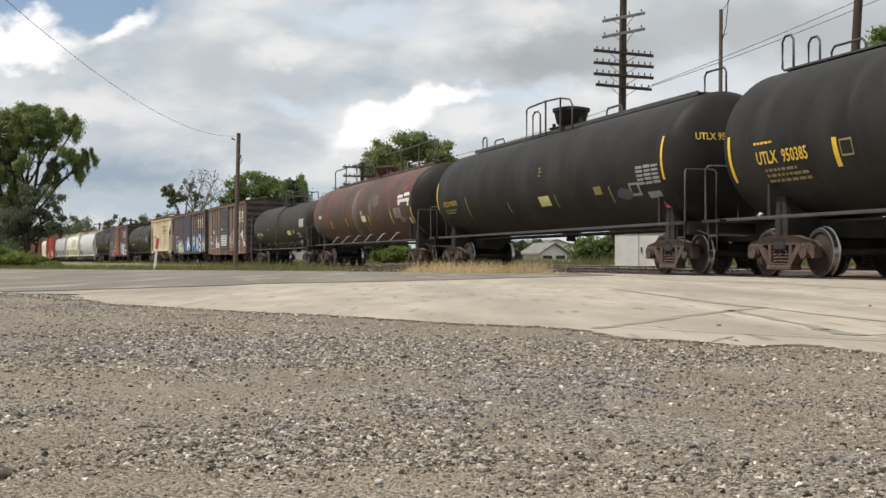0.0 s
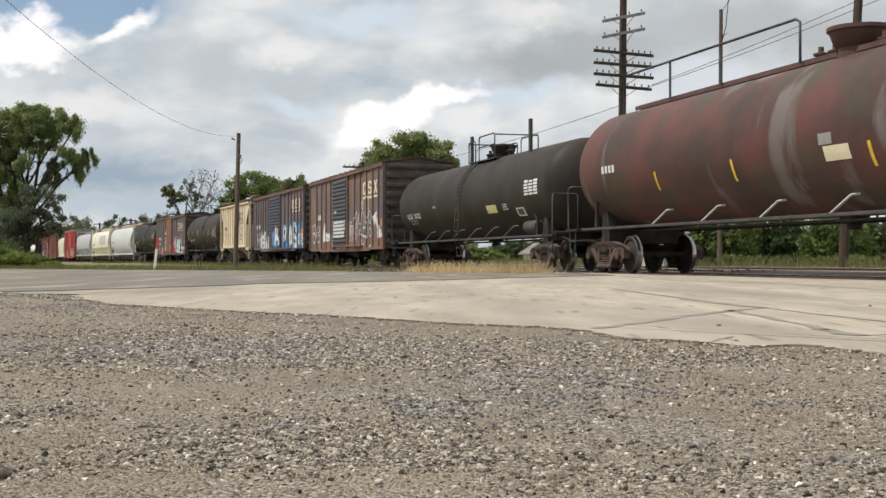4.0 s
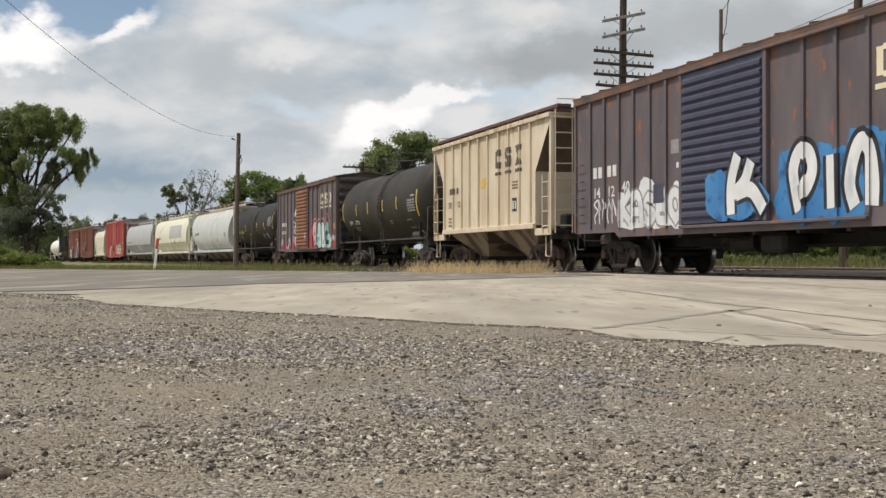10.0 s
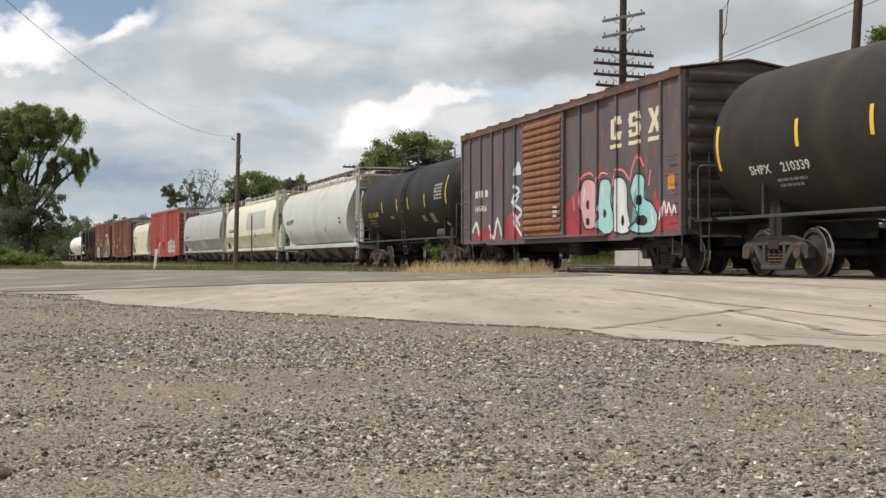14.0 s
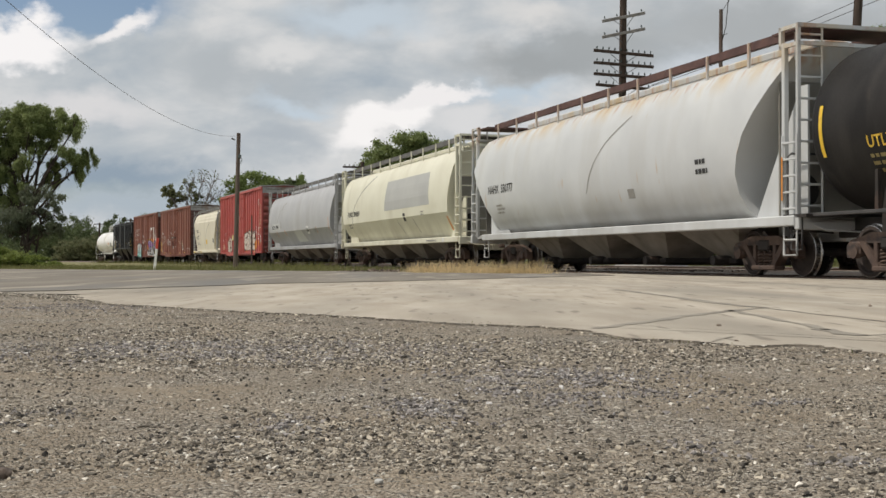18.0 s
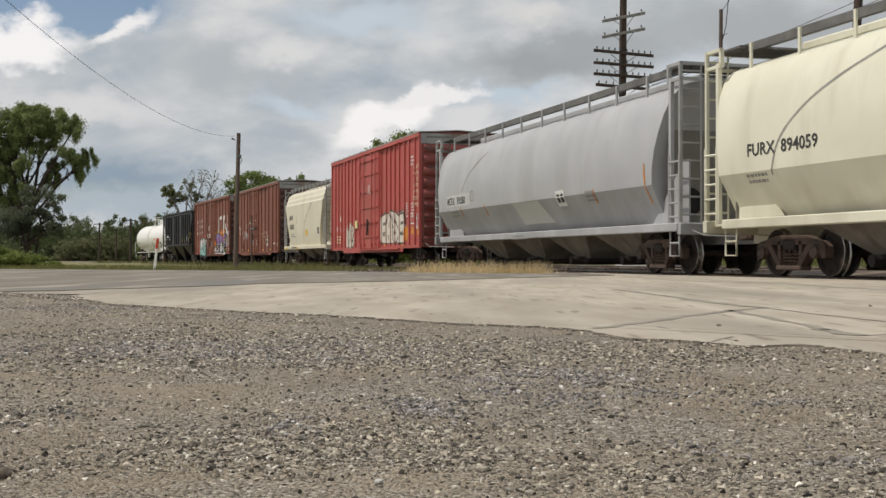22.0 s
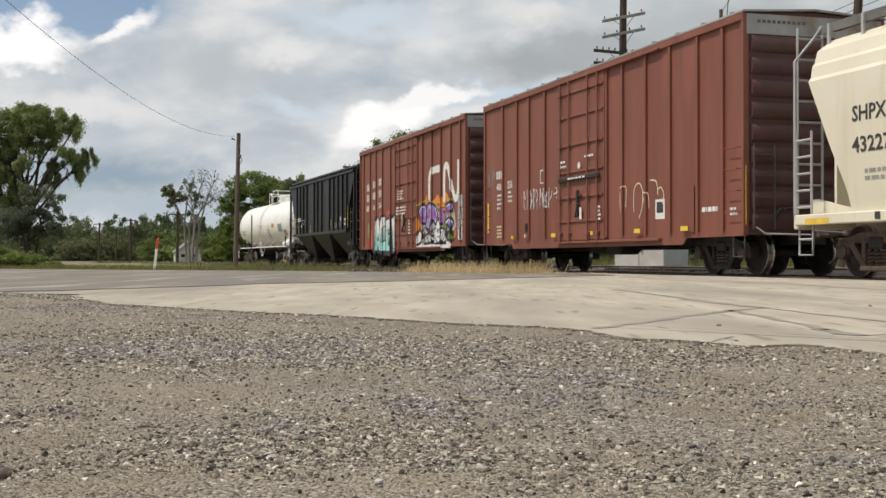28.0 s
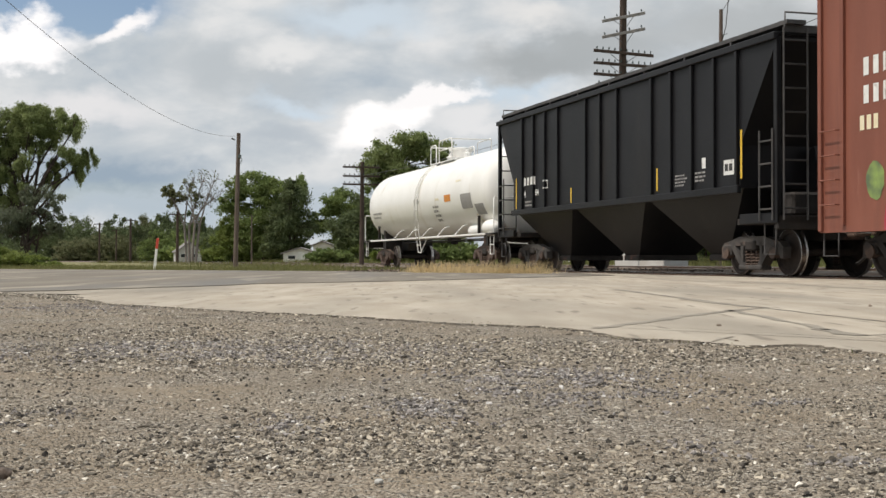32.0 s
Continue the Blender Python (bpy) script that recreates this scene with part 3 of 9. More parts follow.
    stones("pebbles", 46000, lot(3.6, 12.5, 0.22), 0.0030, 0.0125, M["stone"], 12, 0.55, "scattered grey gravel stones")
    stones("gravel", 420, lot(1.6, 10.0, 0.1), 0.008, 0.016, M["stone"], 13, 0.5, "larger pale stones lying in the gravel")
    stones("gravel", 26000, drift, 0.0025, 0.009, M["stone_blue"], 16, 0.75, "drifts of fresh blue-grey crushed stone")

    def crumbs(rng, n):
        x = rng.uniform(-3.3, 1.7, n)
        y = lot_limit(x) + rng.normal(-0.03, 0.09, n) * (0.4 + lumps(x, x * 0, (0.3, 1), 6))
        return np.stack([x, y, np.full(n, 0.011)], 1)
    stones("rubble", 2600, crumbs, 0.003, 0.011, M["stone"], 14, 0.4, "crumbled concrete and stones along the slab edge", "rubble")

    def shoulder(rng, n):
        x = rng.uniform(-4.7, -3.0, n)
        return np.stack([x, lot_limit(x) + rng.normal(0.1, 0.16, n), np.full(n, 0.012)], 1)
    stones("rubble", 2400, shoulder, 0.004, 0.016, M["stone"], 18, 0.6, "gravel spilled over the edge of the road", "rubble")

    def bed(rng, n):
        s = 8 + 95 * rng.random(n) ** 1.4
        o = np.where(rng.random(n) < 0.6, rng.uniform(0.9, 2.6, n), rng.uniform(-6.5, -0.9, n))
        pts = [beside(a, b) for a, b in zip(s, o)]
        return np.array([(x, y, 0.0 if b > 0 else 0.06) for (x, y), b in zip(pts, o)])
    stones("ballast_stones", 9000, bed, 0.02, 0.055, M["ballast_stone"], 15, 0.7, "rust-brown ballast stones beside the rails", "ballast")
    def heap(rng, n):
        u = rng.random(n)
        return np.stack([-2.9 + 2.4 * u, 34.3 - 1.2 * u + rng.normal(0, .3, n), rng.uniform(-.02, .07, n) * np.sin(np.pi * u)], 1)
    stones("ballast_heap", 420, heap, 0.025, 0.075, M["ballast_stone"], 17, 0.7, "low dark heap of spilled ballast by the crossing", "ballast")
    rnd = random.Random(4)
    for x, y, r, mat, lab in ((-.094, 1.82, .007, "siding", "single pale rounded stone in the gravel"), (-.66, 1.87, .014, "tie_wood", "flat dark lump lying in the gravel")):
        bm = bmesh.new()
        bmesh.ops.create_icosphere(bm, subdivisions=2, radius=r)
        for v in bm.verts:
            v.co *= rnd.uniform(0.85, 1.12)
            v.co.z *= 0.7
        ob = part("stone", bm, M[mat])
        ob.location = (x, y, 0.004 + r * 0.45)
        tagged(ob, lab, "stone", group="stones in the gravel")
    for x, y, r in ((5.22, 31.19, 0.018), (1.33, 6.0, 0.012), (1.15, 4.88, 0.008), (2.93, 8.53, 0.015), (4.27, 31.19, 0.015)):
        bm = bmesh.new()
        bmesh.ops.create_icosphere(bm, subdivisions=2, radius=r)
        for v in bm.verts:
            v.co *= rnd.uniform(0.75, 1.2)
            v.co.z *= 0.7
        ob = part("stone", bm, M["ballast_stone"])
        ob.location = (x, y, 0.012 + r * 0.3)
        tagged(ob, "dark loose stone lying on the pavement", "stone", group="stones on the pavement")


def blades(name, n, place, h0, h1, w, material, seed, label, lean=0.35):
    rng = np.random.default_rng(seed)
    p = place(rng, n)
    n = len(p)
    h = rng.uniform(h0, h1, n)
    a = rng.uniform(0, 2 * np.pi, n)
    dx, dy = np.cos(a), np.sin(a)
    lx, ly = rng.normal(0, lean, n) * h, rng.normal(0, lean, n) * h
    z = np.zeros(n)
    v = np.stack([
        np.stack([p[:, 0] - dx * w, p[:, 1] - dy * w, p[:, 2]], 1), np.stack([p[:, 0] + dx * w, p[:, 1] + dy * w, p[:, 2]], 1),
        np.stack([p[:, 0] + lx * .5 + dx * w * .7, p[:, 1] + ly * .5 + dy * w * .7, p[:, 2] + h * .6], 1), np.stack([p[:, 0] + lx * .5 - dx * w * .7, p[:, 1] + ly * .5 - dy * w * .7, p[:, 2] + h * .6], 1),
        np.stack([p[:, 0] + lx + dx * w * .15, p[:, 1] + ly + dy * w * .15, p[:, 2] + h], 1), np.stack([p[:, 0] + lx - dx * w * .15, p[:, 1] + ly - dy * w * .15, p[:, 2] + h], 1)], 1)
    b = np.arange(n)[:, None] * 6
    q = np.concatenate([b + np.array([[0, 1, 2, 3]]), b + np.array([[3, 2, 4, 5]])])
    return tagged(np_mesh(name, v.reshape(-1, 3), q, material), label, "grass", kind="stuff")


build_ground()
build_gravel()
# ---- trees, bushes and grass ----
def leaf_cloud(blobs, per, size, seed, droop=0.0):
    """Leaf quads gathered in clumps inside ellipsoids (x, y, z, rx, rz, amount)."""
    rng = np.random.default_rng(seed)
    pts = []
    for x, y, z, rx, rz, amount in blobs:
        k = max(8, int(26 * amount))
        d = rng.normal(size=(k, 3)); d /= np.linalg.norm(d, axis=1)[:, None]
        c = d * (rng.random((k, 1)) ** 0.33) * np.array([rx, rx, rz]) + np.array([x, y, z])
        n = int(per * amount)
        w = rng.integers(0, k, n)
        sp = rng.uniform(0.09, 0.23, k)[w][:, None]
        pts.append(c[w] + rng.normal(size=(n, 3)) * np.array([rx, rx, rz * 0.8]) * sp)
    p = np.concatenate(pts)
    n = len(p)
    if droop:
        p[:, 2] -= np.abs(rng.normal(0, droop, n))
    a = rng.normal(size=(n, 3)); a /= np.linalg.norm(a, axis=1)[:, None]
    b = np.cross(a, rng.normal(size=(n, 3))); b /= np.linalg.norm(b, axis=1)[:, None]
    if droop:
        a[:, 2] -= 1.2
        a /= np.linalg.norm(a, axis=1)[:, None]
    s = size * rng.uniform(0.5, 1.4, (n, 1))
    v = np.stack([p - a * s, p + b * s * 0.45, p + a * s, p - b * s * 0.45], 1)
    return v.reshape(-1, 3), np.arange(4 * n).reshape(n, 4)


def tree(x, y, blobs, leaf, size, per, seed, label, trunk=(0.22, 0.1), base_z=-0.05, bark="bark", droop=0.0, twigs=0, category="tree", stems=1):
    """blobs: (dx, dy, z, radius, half height, amount) round the trunk's foot."""
    rnd = random.Random(seed)
    root = new("tree", None)
    root.location = (x, y, base_z)
    bm = bmesh.new()
    tops = sorted(blobs, key=lambda b: b[2])
    for k in range(stems):
        hub = Vector((rnd.uniform(-0.3, 0.3) + (k - (stems - 1) / 2) * 0.5, rnd.uniform(-0.2, 0.2), tops[0][2] * 0.62))
        foot = Vector(((k - (stems - 1) / 2) * 0.35, 0, 0))
        tube(bm, [foot, foot.lerp(hub, 0.5) + Vector((rnd.uniform(-.12, .12), 0, 0)), hub], trunk[0], 8, trunk[0] * 0.72)
        for i, b in enumerate(tops):
            if i % stems != k:
                continue
            tip = Vector(b[:3])
            mid = hub.lerp(tip, 0.5) + Vector((rnd.uniform(-.4, .4), rnd.uniform(-.3, .3), rnd.uniform(-0.1, 0.5)))
            tube(bm, [hub - Vector((0, 0, 0.1)), mid, tip], trunk[0] * 0.62, 6, 0.03)
            for _ in range(5 + twigs):
                d = Vector((rnd.uniform(-1, 1) * b[3], rnd.uniform(-1, 1) * b[3], rnd.uniform(-0.5, 1) * b[4]))
                st = mid.lerp(tip, rnd.uniform(0.1, 1))
                end = st + d * 0.95
                tube(bm, [st, st + d * 0.5 + Vector((0, 0, rnd.uniform(-.1, .3))), end], trunk[0] * 0.22, 4, 0.012)
                if twigs > 5:
                    for _ in range(3):
                        a = st.lerp(end, rnd.uniform(.35, .95))
                        e = Vector((rnd.uniform(-.6, .6), rnd.uniform(-.5, .5), rnd.uniform(.1, .9))) * b[4] * .55
                        tube(bm, [a, a + e * .5 + Vector((rnd.uniform(-.08, .08), 0, 0)), a + e], trunk[0] * 0.12, 3, 0.01)
    smooth(part("trunk", bm, M[bark], root), 60)
    co, q = leaf_cloud(blobs, per, size, seed, droop)
    np_mesh("crown", co, q, M[leaf], root)
    return tagged(root, label, category, group="trees")


def bush(x, y, blobs, leaf, size, per, seed, label, base_z=-0.05, name="bush"):
    root = new(name, None)
    root.location = (x, y, base_z)
    rnd = random.Random(seed)
    bm = bmesh.new()
    for b in blobs:
        for _ in range(4):
            tube(bm, [(b[0] + rnd.uniform(-.2, .2), b[1], 0), (b[0] + rnd.uniform(-.4, .4), b[1], b[2]), (b[0] + rnd.uniform(-.6, .6) * b[3], b[1] + rnd.uniform(-.4, .4), b[2] + b[4] * 0.7)], 0.03, 4, 0.01)
    tagged(part("stems", bm, M["bark"], root), kind="stuff")
    co, q = leaf_cloud(blobs, per, size, seed)
    np_mesh("foliage", co, q, M[leaf], root)
    return tagged(root, label, "bush", group="bushes")


def build_plants():
    # the large tree at the edge of the field and its thicket
    lobes = [((u - 35) / 31.4, dy, 0.33 + (460 - v) / 31.4, rx / 31.4, rz / 31.4, rx * rz / 1150) for u, v, rx, rz, dy in (
        (52, 190, 24, 16, 0), (36, 232, 26, 24, .4), (76, 240, 26, 18, .2), (20, 248, 22, 26, .3), (82, 204, 30, 22, .5), (112, 218, 30, 20, 0), (136, 226, 13, 24, -.4), (28, 204, 22, 26, .6), (4, 222, 26, 34, 0), (60, 216, 26, 16, -.5), (138, 272, 20, 15, 0), (156, 276, 13, 20, .2), (118, 262, 16, 11, -.5), (140, 298, 12, 20, 0),
        (96, 284, 17, 11, .4), (66, 258, 19, 12, 0), (42, 286, 17, 18, -.6), (92, 310, 14, 18, .3), (-12, 285, 30, 44, 0), (14, 268, 20, 22, .5), (16, 330, 24, 34, .2), (40, 335, 17, 18, -.3), (-40, 330, 40, 80, 0))]
    tree(-23.85, 70, lobes, "leaf_willow", 0.055, 15500, 21, "large ragged olive-green tree with an open drooping crown", (0.14, 0.1), droop=0.2, stems=3, twigs=5)
    tree(-21.9, 66, [((u - 54) / 33.3, dy, .33 + (460 - v) / 33.3, r / 33.3, h / 33.3, r * h / 1150) for u, v, r, h, dy in ((60, 340, 26, 18, 0), (88, 352, 22, 16, .3), (66, 376, 26, 18, -.3), (98, 378, 17, 14, 0), (40, 398, 28, 24, .2), (80, 404, 24, 18, 0), (104, 402, 10, 12, .2), (12, 400, 30, 38, 0))],
         "leaf_shade", 0.06, 7600, 22, "smaller dusky grey-green tree among the thicket", (0.1, 0.05), droop=0.1, twigs=6, stems=3)
    bush(-24.3, 62, [(0, 0, 1.0, 1.5, 0.9, 1.3), (2.2, -.4, 0.75, 1.1, 0.7, 1.0), (-2.4, 0, 1.3, 1.6, 1.1, 1.3), (3.6, 0, 0.4, 0.7, 0.4, 0.5)], "leaf_dark", 0.075, 7000, 23, "dense dark green thicket beside the road")
    bush(-23.4, 60, [(0, 0, 0.75, 1.2, 0.7, 1.1), (-1.8, 0, 1.1, 1.3, 0.95, 1.3), (1.6, 0, 0.6, 1.0, 0.55, .8), (2.9, 0, 0.45, 0.9, 0.42, 0.7), (4.4, 0, 0.25, 0.7, 0.22, 0.35)], "leaf_light", 0.06, 6000, 24, "bright green undergrowth at the road's edge")
    # far woods beyond the bend of the line
    for i, (x, y, r, h, leaf, lab) in enumerate((
            (-96, 330, 7, 12.4, "leaf_dark", "far dark green wood at the bend of the line"), (-84, 322, 6, 12.4, "leaf_dark", "far low wood behind the line"), (-76, 318, 5, 12.6, "leaf_olive", "far tree with a thin top"),
            (-66, 300, 5.5, 12.4, "leaf_dark", "far dull green trees behind the line"), (-58, 290, 4.5, 11.8, "leaf_dark", "far narrow dark tree"), (-107, 330, 6, 10.5, "leaf_dark", "far wood at the end of the line"),
            (-49, 270, 4.5, 8.5, "leaf_dark", "far low dark wood"), (-120, 330, 7, 8, "leaf_dark", "far wood past the bend"))):
        bl = [(dx * r * .45, 0, h * zz, r * rr, h * .26, am) for dx, zz, rr, am in ((-1.2, .42, .55, 1), (0, .5, .6, 1.2), (1.2, .4, .55, 1), (-.5, .74, .36, .6), (.5, .68, .4, .6), (0, .2, .9, 1.1))]
        tree(x, y, bl, leaf, 0.26, 2700, 40 + i, lab, (0.25, 0.1))
    # undergrowth that closes the foot of the woods
    for i, (x, y, w, h, leaf) in enumerate(((-100, 300, 16, 9.5, "leaf_dark"), (-86, 296, 14, 9.6, "leaf_dark"), (-78, 280, 14, 6.5, "leaf_olive"), (-68, 288, 12, 10.0, "leaf_dark"), (-58, 270, 12, 7.0, "leaf_green"), (-47, 255, 10, 6.4, "leaf_dark"), (-38, 225, 9, 6.5, "leaf_dark"), (-33, 190, 6, 6.0, "leaf_dark"),
                                            (-24.5, 156, 5, 4.0, "leaf_green"), (-19.5, 154, 4.5, 3.4, "leaf_dark"), (-11.5, 156, 4.5, 4.2, "leaf_dark"), (-5.5, 120, 3.5, 3.6, "leaf_dark"), (0.5, 124, 4, 3.2, "leaf_green"), (8, 128, 5, 2.6, "leaf_dark"), (16, 120, 6, 3.0, "leaf_green"), (26, 110, 7, 3.4, "leaf_dark"), (-128, 300, 20, 7, "leaf_dark"))):
        bl = [(dx * w * .5, 0, h * zz, w * .2, h * .34, 1.1) for dx, zz in ((-1, .4), (-.66, .55), (-.33, .42), (0, .6), (.33, .45), (.66, .58), (1, .4))]
        bl += [(dx * w * .5, 0, h * .12, w * .2, h * .15, .7) for dx in (-1, -.5, 0, .5, 1)]
        bush(x, y, bl, leaf, 0.062 * max(2.2, y / 75), 1400, 200 + i, "dense green undergrowth along the far side of the line", .05)
    # half-dead tree
    tree(-28.4, 140, [(-2.7, 0, 8.0, 0.8, 0.9, .30), (-2.0, 0, 7.0, 0.9, .7, .22), (-1.2, .3, 7.8, 0.7, .8, .14), (0.4, 0, 9.6, 0.8, 1.4, .012), (1.6, 0, 9.9, 0.8, 1.4, .012), (2.7, 0, 9.4, .8, 1.5, .012), (3.9, 0, 8.2, .6, 1.4, .012), (-.4, 0, 8.6, .8, 1.2, .10), (.6, .4, 7.2, .9, 1, .12), (1.9, .5, 7.4, 1, 1.1, .012)],
         "leaf_olive", 0.15, 2600, 61, "half-dead tree with bare pale branches", (0.17, 0.1), bark="bark_pale", twigs=8, stems=4)
    # row of garden trees behind the line
    tree(-21.8, 150, [(-1.5, 0, 9.2, 2.6, 1.7, 1.3), (1.8, 0, 8.6, 2.4, 1.6, 1.1), (-3.2, 0, 7.2, 2.0, 1.7, 1), (.4, 0, 7.0, 2.6, 1.5, 1), (0, 0, 5.0, 3.4, 2.0, 1.5), (3.4, 0, 5.2, 2.0, 2.0, 1), (0, 0, 2.4, 3.4, 1.6, 1.4), (4.6, 0, 8.9, 1.1, 1.6, .6)], "leaf_green", 0.156, 5520, 62, "full green garden tree behind the line", (0.28, .1))
    tree(-25.8, 152, [(0, 0, 4.0, 1.8, 1.8, 1), (-1, 0, 2.4, 1.6, 1.6, 1), (1.4, 0, 2.4, 1.6, 1.6, 1)], "leaf_light", 0.144, 5280, 63, "rounded light green tree", (.15, .1))
    tree(-18.0, 146, [(0, 0, 7.0, 2.0, 2.0, 1.2), (-1.4, 0, 4.6, 2.0, 1.8, 1.1), (1.4, 0, 4.4, 1.9, 1.8, 1.1), (.3, 0, 8.8, 1.0, 1.0, .5), (-1.5, 0, 2.3, 2.0, 1.6, 1)], "leaf_dark", 0.144, 5520, 64, "dark green tree beside a white shed", (.22, .1))
    tree(-12.4, 150, [(0, 0, 7.0, 2.2, 1.8, 1.2), (2.2, 0, 6.0, 2.1, 1.8, 1.2), (-1.8, 0, 5.0, 1.6, 1.5, .8), (.8, 0, 3, 2.8, 1.9, 1.3), (3.4, 0, 7.4, 1.4, 1.6, .7), (3.4, 0, 3.4, 1.8, 2.2, 1)], "leaf_green", 0.156, 5280, 65, "green tree behind the white shed", (.2, .1))
    tree(-3.4, 118, [(-2.2, 0, 10.2, 2.0, 1.6, 1.1), (0.4, 0, 11.2, 2.2, 1.4, 1.2), (2.6, 0, 10.6, 1.8, 1.4, 1), (-3.3, 0, 8.6, 1.4, 1.4, .8), (-1, 0, 8.4, 2.2, 1.4, 1), (3.6, 0, 9.2, 1.2, 1.2, .6), (1.8, 0, 8.2, 2, 1.2, .8), (0, 0, 6.2, 2, 1.2, .5)], "leaf_willow", 0.144, 5520, 66, "tall broad green tree towering over the line", (.35, .1))
    tree(-7.2, 112, [(0, 0, 4.2, 1.8, 2.4, 1), (-1.6, 0, 3.0, 1.5, 1.7, .8), (1.8, 0, 3.2, 1.6, 1.8, .9)], "leaf_dark", 0.132, 5280, 67, "dark shrubby tree behind the wooden pole", (.15, .1))
    tree(22.2, 62, [(0, 0, 10.2, 1.6, 1.5, 1.2), (-1.1, 0, 9.0, 1.2, 1.2, .8), (1.6, 0, 11.4, 1.8, 1.5, 1.2), (.6, 0, 8.2, 1.6, 1.2, 1), (2.5, 0, 8.8, 1.8, 2, 1)], "leaf_green", 0.102, 7200, 68, "leafy green tree rising behind the line", (.3, .1), base_z=.1)
    # hedge and scrub behind the track, seen between the wheels
    rnd = random.Random(9)
    for i in range(14):
        x = 9.2 + i * 1.6
        y = 56 + rnd.uniform(-2, 4)
        h = rnd.uniform(2.2, 3.6)
        bush(x, y, [(0, 0, h * .55, 1.0, h * .45, 1), (.8, .3, h * .4, .8, h * .4, .8), (-.8, 0, h * .4, .8, h * .35, .8), (0, -1, .25, 1, .22, .6)], ("leaf_dark", "leaf_dark", "leaf_green")[i % 3], 0.12, 1500, 80 + i, "wild green scrub behind the track", .08)
    for i in range(9):
        bush(13.5 + i * 2.1, 67 + rnd.uniform(-1, 1), [(0, 0, 1.1, 1.2, 1.0, 1), (.9, .2, .7, 1.0, .7, .8), (-.9, 0, .7, 1.0, .7, .8), (0, 0, .25, 1.3, .3, .7)], ("leaf_dark", "leaf_green")[i % 2], 0.13, 1300, 150 + i, "low wild scrub farther behind the track", .08)
    for i, (x, y, h) in enumerate(((1.2, 74, 1.4), (3.2, 96, 1.1), (-8.4, 92, 1.2), (-3.1, 86, 1.3), (-33, 190, 3), (-39, 200, 3.5), (-46, 225, 4), (-30, 170, 2.4))):
        k = max(1, h / 1.4)
        bush(x, y, [(0, 0, h * .5, 1.1 * k, h * .45, 1), (1 * k, .3, h * .4, .9 * k, h * .38, .8), (-1 * k, 0, h * .4, .9 * k, h * .38, .8)], ("leaf_green", "leaf_light")[i % 2], 0.13 * k, 1400, 120 + i, "low green bushes behind the line", .08)

    # grass: dry tuft at the crossing, green verge, weeds along the rails
    def tuft(rng, n):
        t = rng.random(n)
        x = -0.95 + 3.6 * t + rng.normal(0, .12, n)
        y = 31.6 - 3.0 * t + rng.normal(0, .45, n) + 0.3
        w = np.clip((lumps(x, y, (.3, .5), 8) - .3) * 2.6, 0.04, 1)
        ok = rng.random(n) < w * np.minimum(1, np.minimum(t * 7, (1 - t) * 5) + .12)
        return np.stack([x, y, np.full(n, -0.03)], 1)[ok]
    blades("dry_grass", 7000, tuft, 0.05, 0.19, 0.006, M["grass_dry"], 31, "short dry straw-yellow grass beside the crossing", 0.45)
    blades("dry_grass", 3000, tuft, 0.16, 0.38, 0.005, M["grass_dry"], 36, "taller dry straw-yellow grass tufts beside the crossing", 0.35)

    def verge(rng, n):
        x = rng.uniform(-26, -1, n)
        lo = np.interp(x, [-40, -15.5, -1.0], [50, 43.6, 33.8])
        y = lo + 0.2 + rng.random(n) ** 1.6 * 26
        lim = np.interp(y, _y, _x) - 2.6
        ok = x < lim
        return np.stack([x, y, np.full(n, -0.06)], 1)[ok]
    blades("verge_grass", 15000, verge, 0.06, 0.24, 0.009, M["grass_green"], 32, "patchy green verge grass beyond the road", 0.4)

    def weeds(rng, n):
        s = rng.uniform(35, 150, n)
        o = 1.9 + rng.random(n) * 1.6
        return np.array([(*beside(a, b), -0.05) for a, b in zip(s, o)])
    blades("weeds", 3500, weeds, 0.1, 0.36, 0.012, M["grass_green"], 33, "green weeds along the foot of the ballast", 0.3)

    def back(rng, n):
        s = rng.uniform(5, 110, n)
        o = -8.0 - rng.random(n) * 7
        return np.array([(*beside(a, b), 0.08) for a, b in zip(s, o)])
    blades("back_grass", 12000, back, 0.12, 0.45, 0.012, M["grass_green"], 34, "tall green grass behind the track", 0.35)

    def crack_weeds(rng, n):
        x = rng.uniform(-2.9, 1.6, n)
        k = rng.random(n) < 0.5 + 0.5 * np.sin(x * 9)
        y = lot_limit(x) + rng.normal(0.02, 0.025, n)
        return np.stack([x, y, np.full(n, 0.004)], 1)[k]
    blades("edge_weeds", 150, crack_weeds, 0.004, 0.018, 0.0025, M["grass_green"], 35, "tiny weeds along the slab edge", 0.6)


# ---- poles, wires, cabinet, houses ----
def wood_pole(name, x, y, top, r, lean=(0, 0), base_z=0.05, mat="pole_wood"):
    root = new(name, None)
    root.location = (x, y, base_z - 0.25)
    bm = bmesh.new()
    tube(bm, [(0, 0, 0), (lean[0] * .5, lean[1] * .5, top / 2 + .1), (lean[0], lean[1], top + .25)], r, 12, r * 0.78)
    smooth(part("shaft", bm, M[mat], root), 50)
    return root


def cross_arm(root, z, half, yaw, pins, lean=0.0, mat="pole_wood", tilt=0.0, drop=True, off=0.0):
    m = Matrix.Translation((off, -0.16, z + .25)) @ Euler((0, radians(tilt), radians(yaw))).to_matrix().to_4x4()
    bm = bmesh.new()
    box(bm, -half, half, -.045, .045, -.055, .055, .008)
    arm = part("cross_arm", bm, M[mat], root)
    arm.matrix_basis = m
    for i in range(pins):
        f = -half + .12 + (2 * half - .24) * i / (pins - 1)
        if abs(f) < .12:
            continue
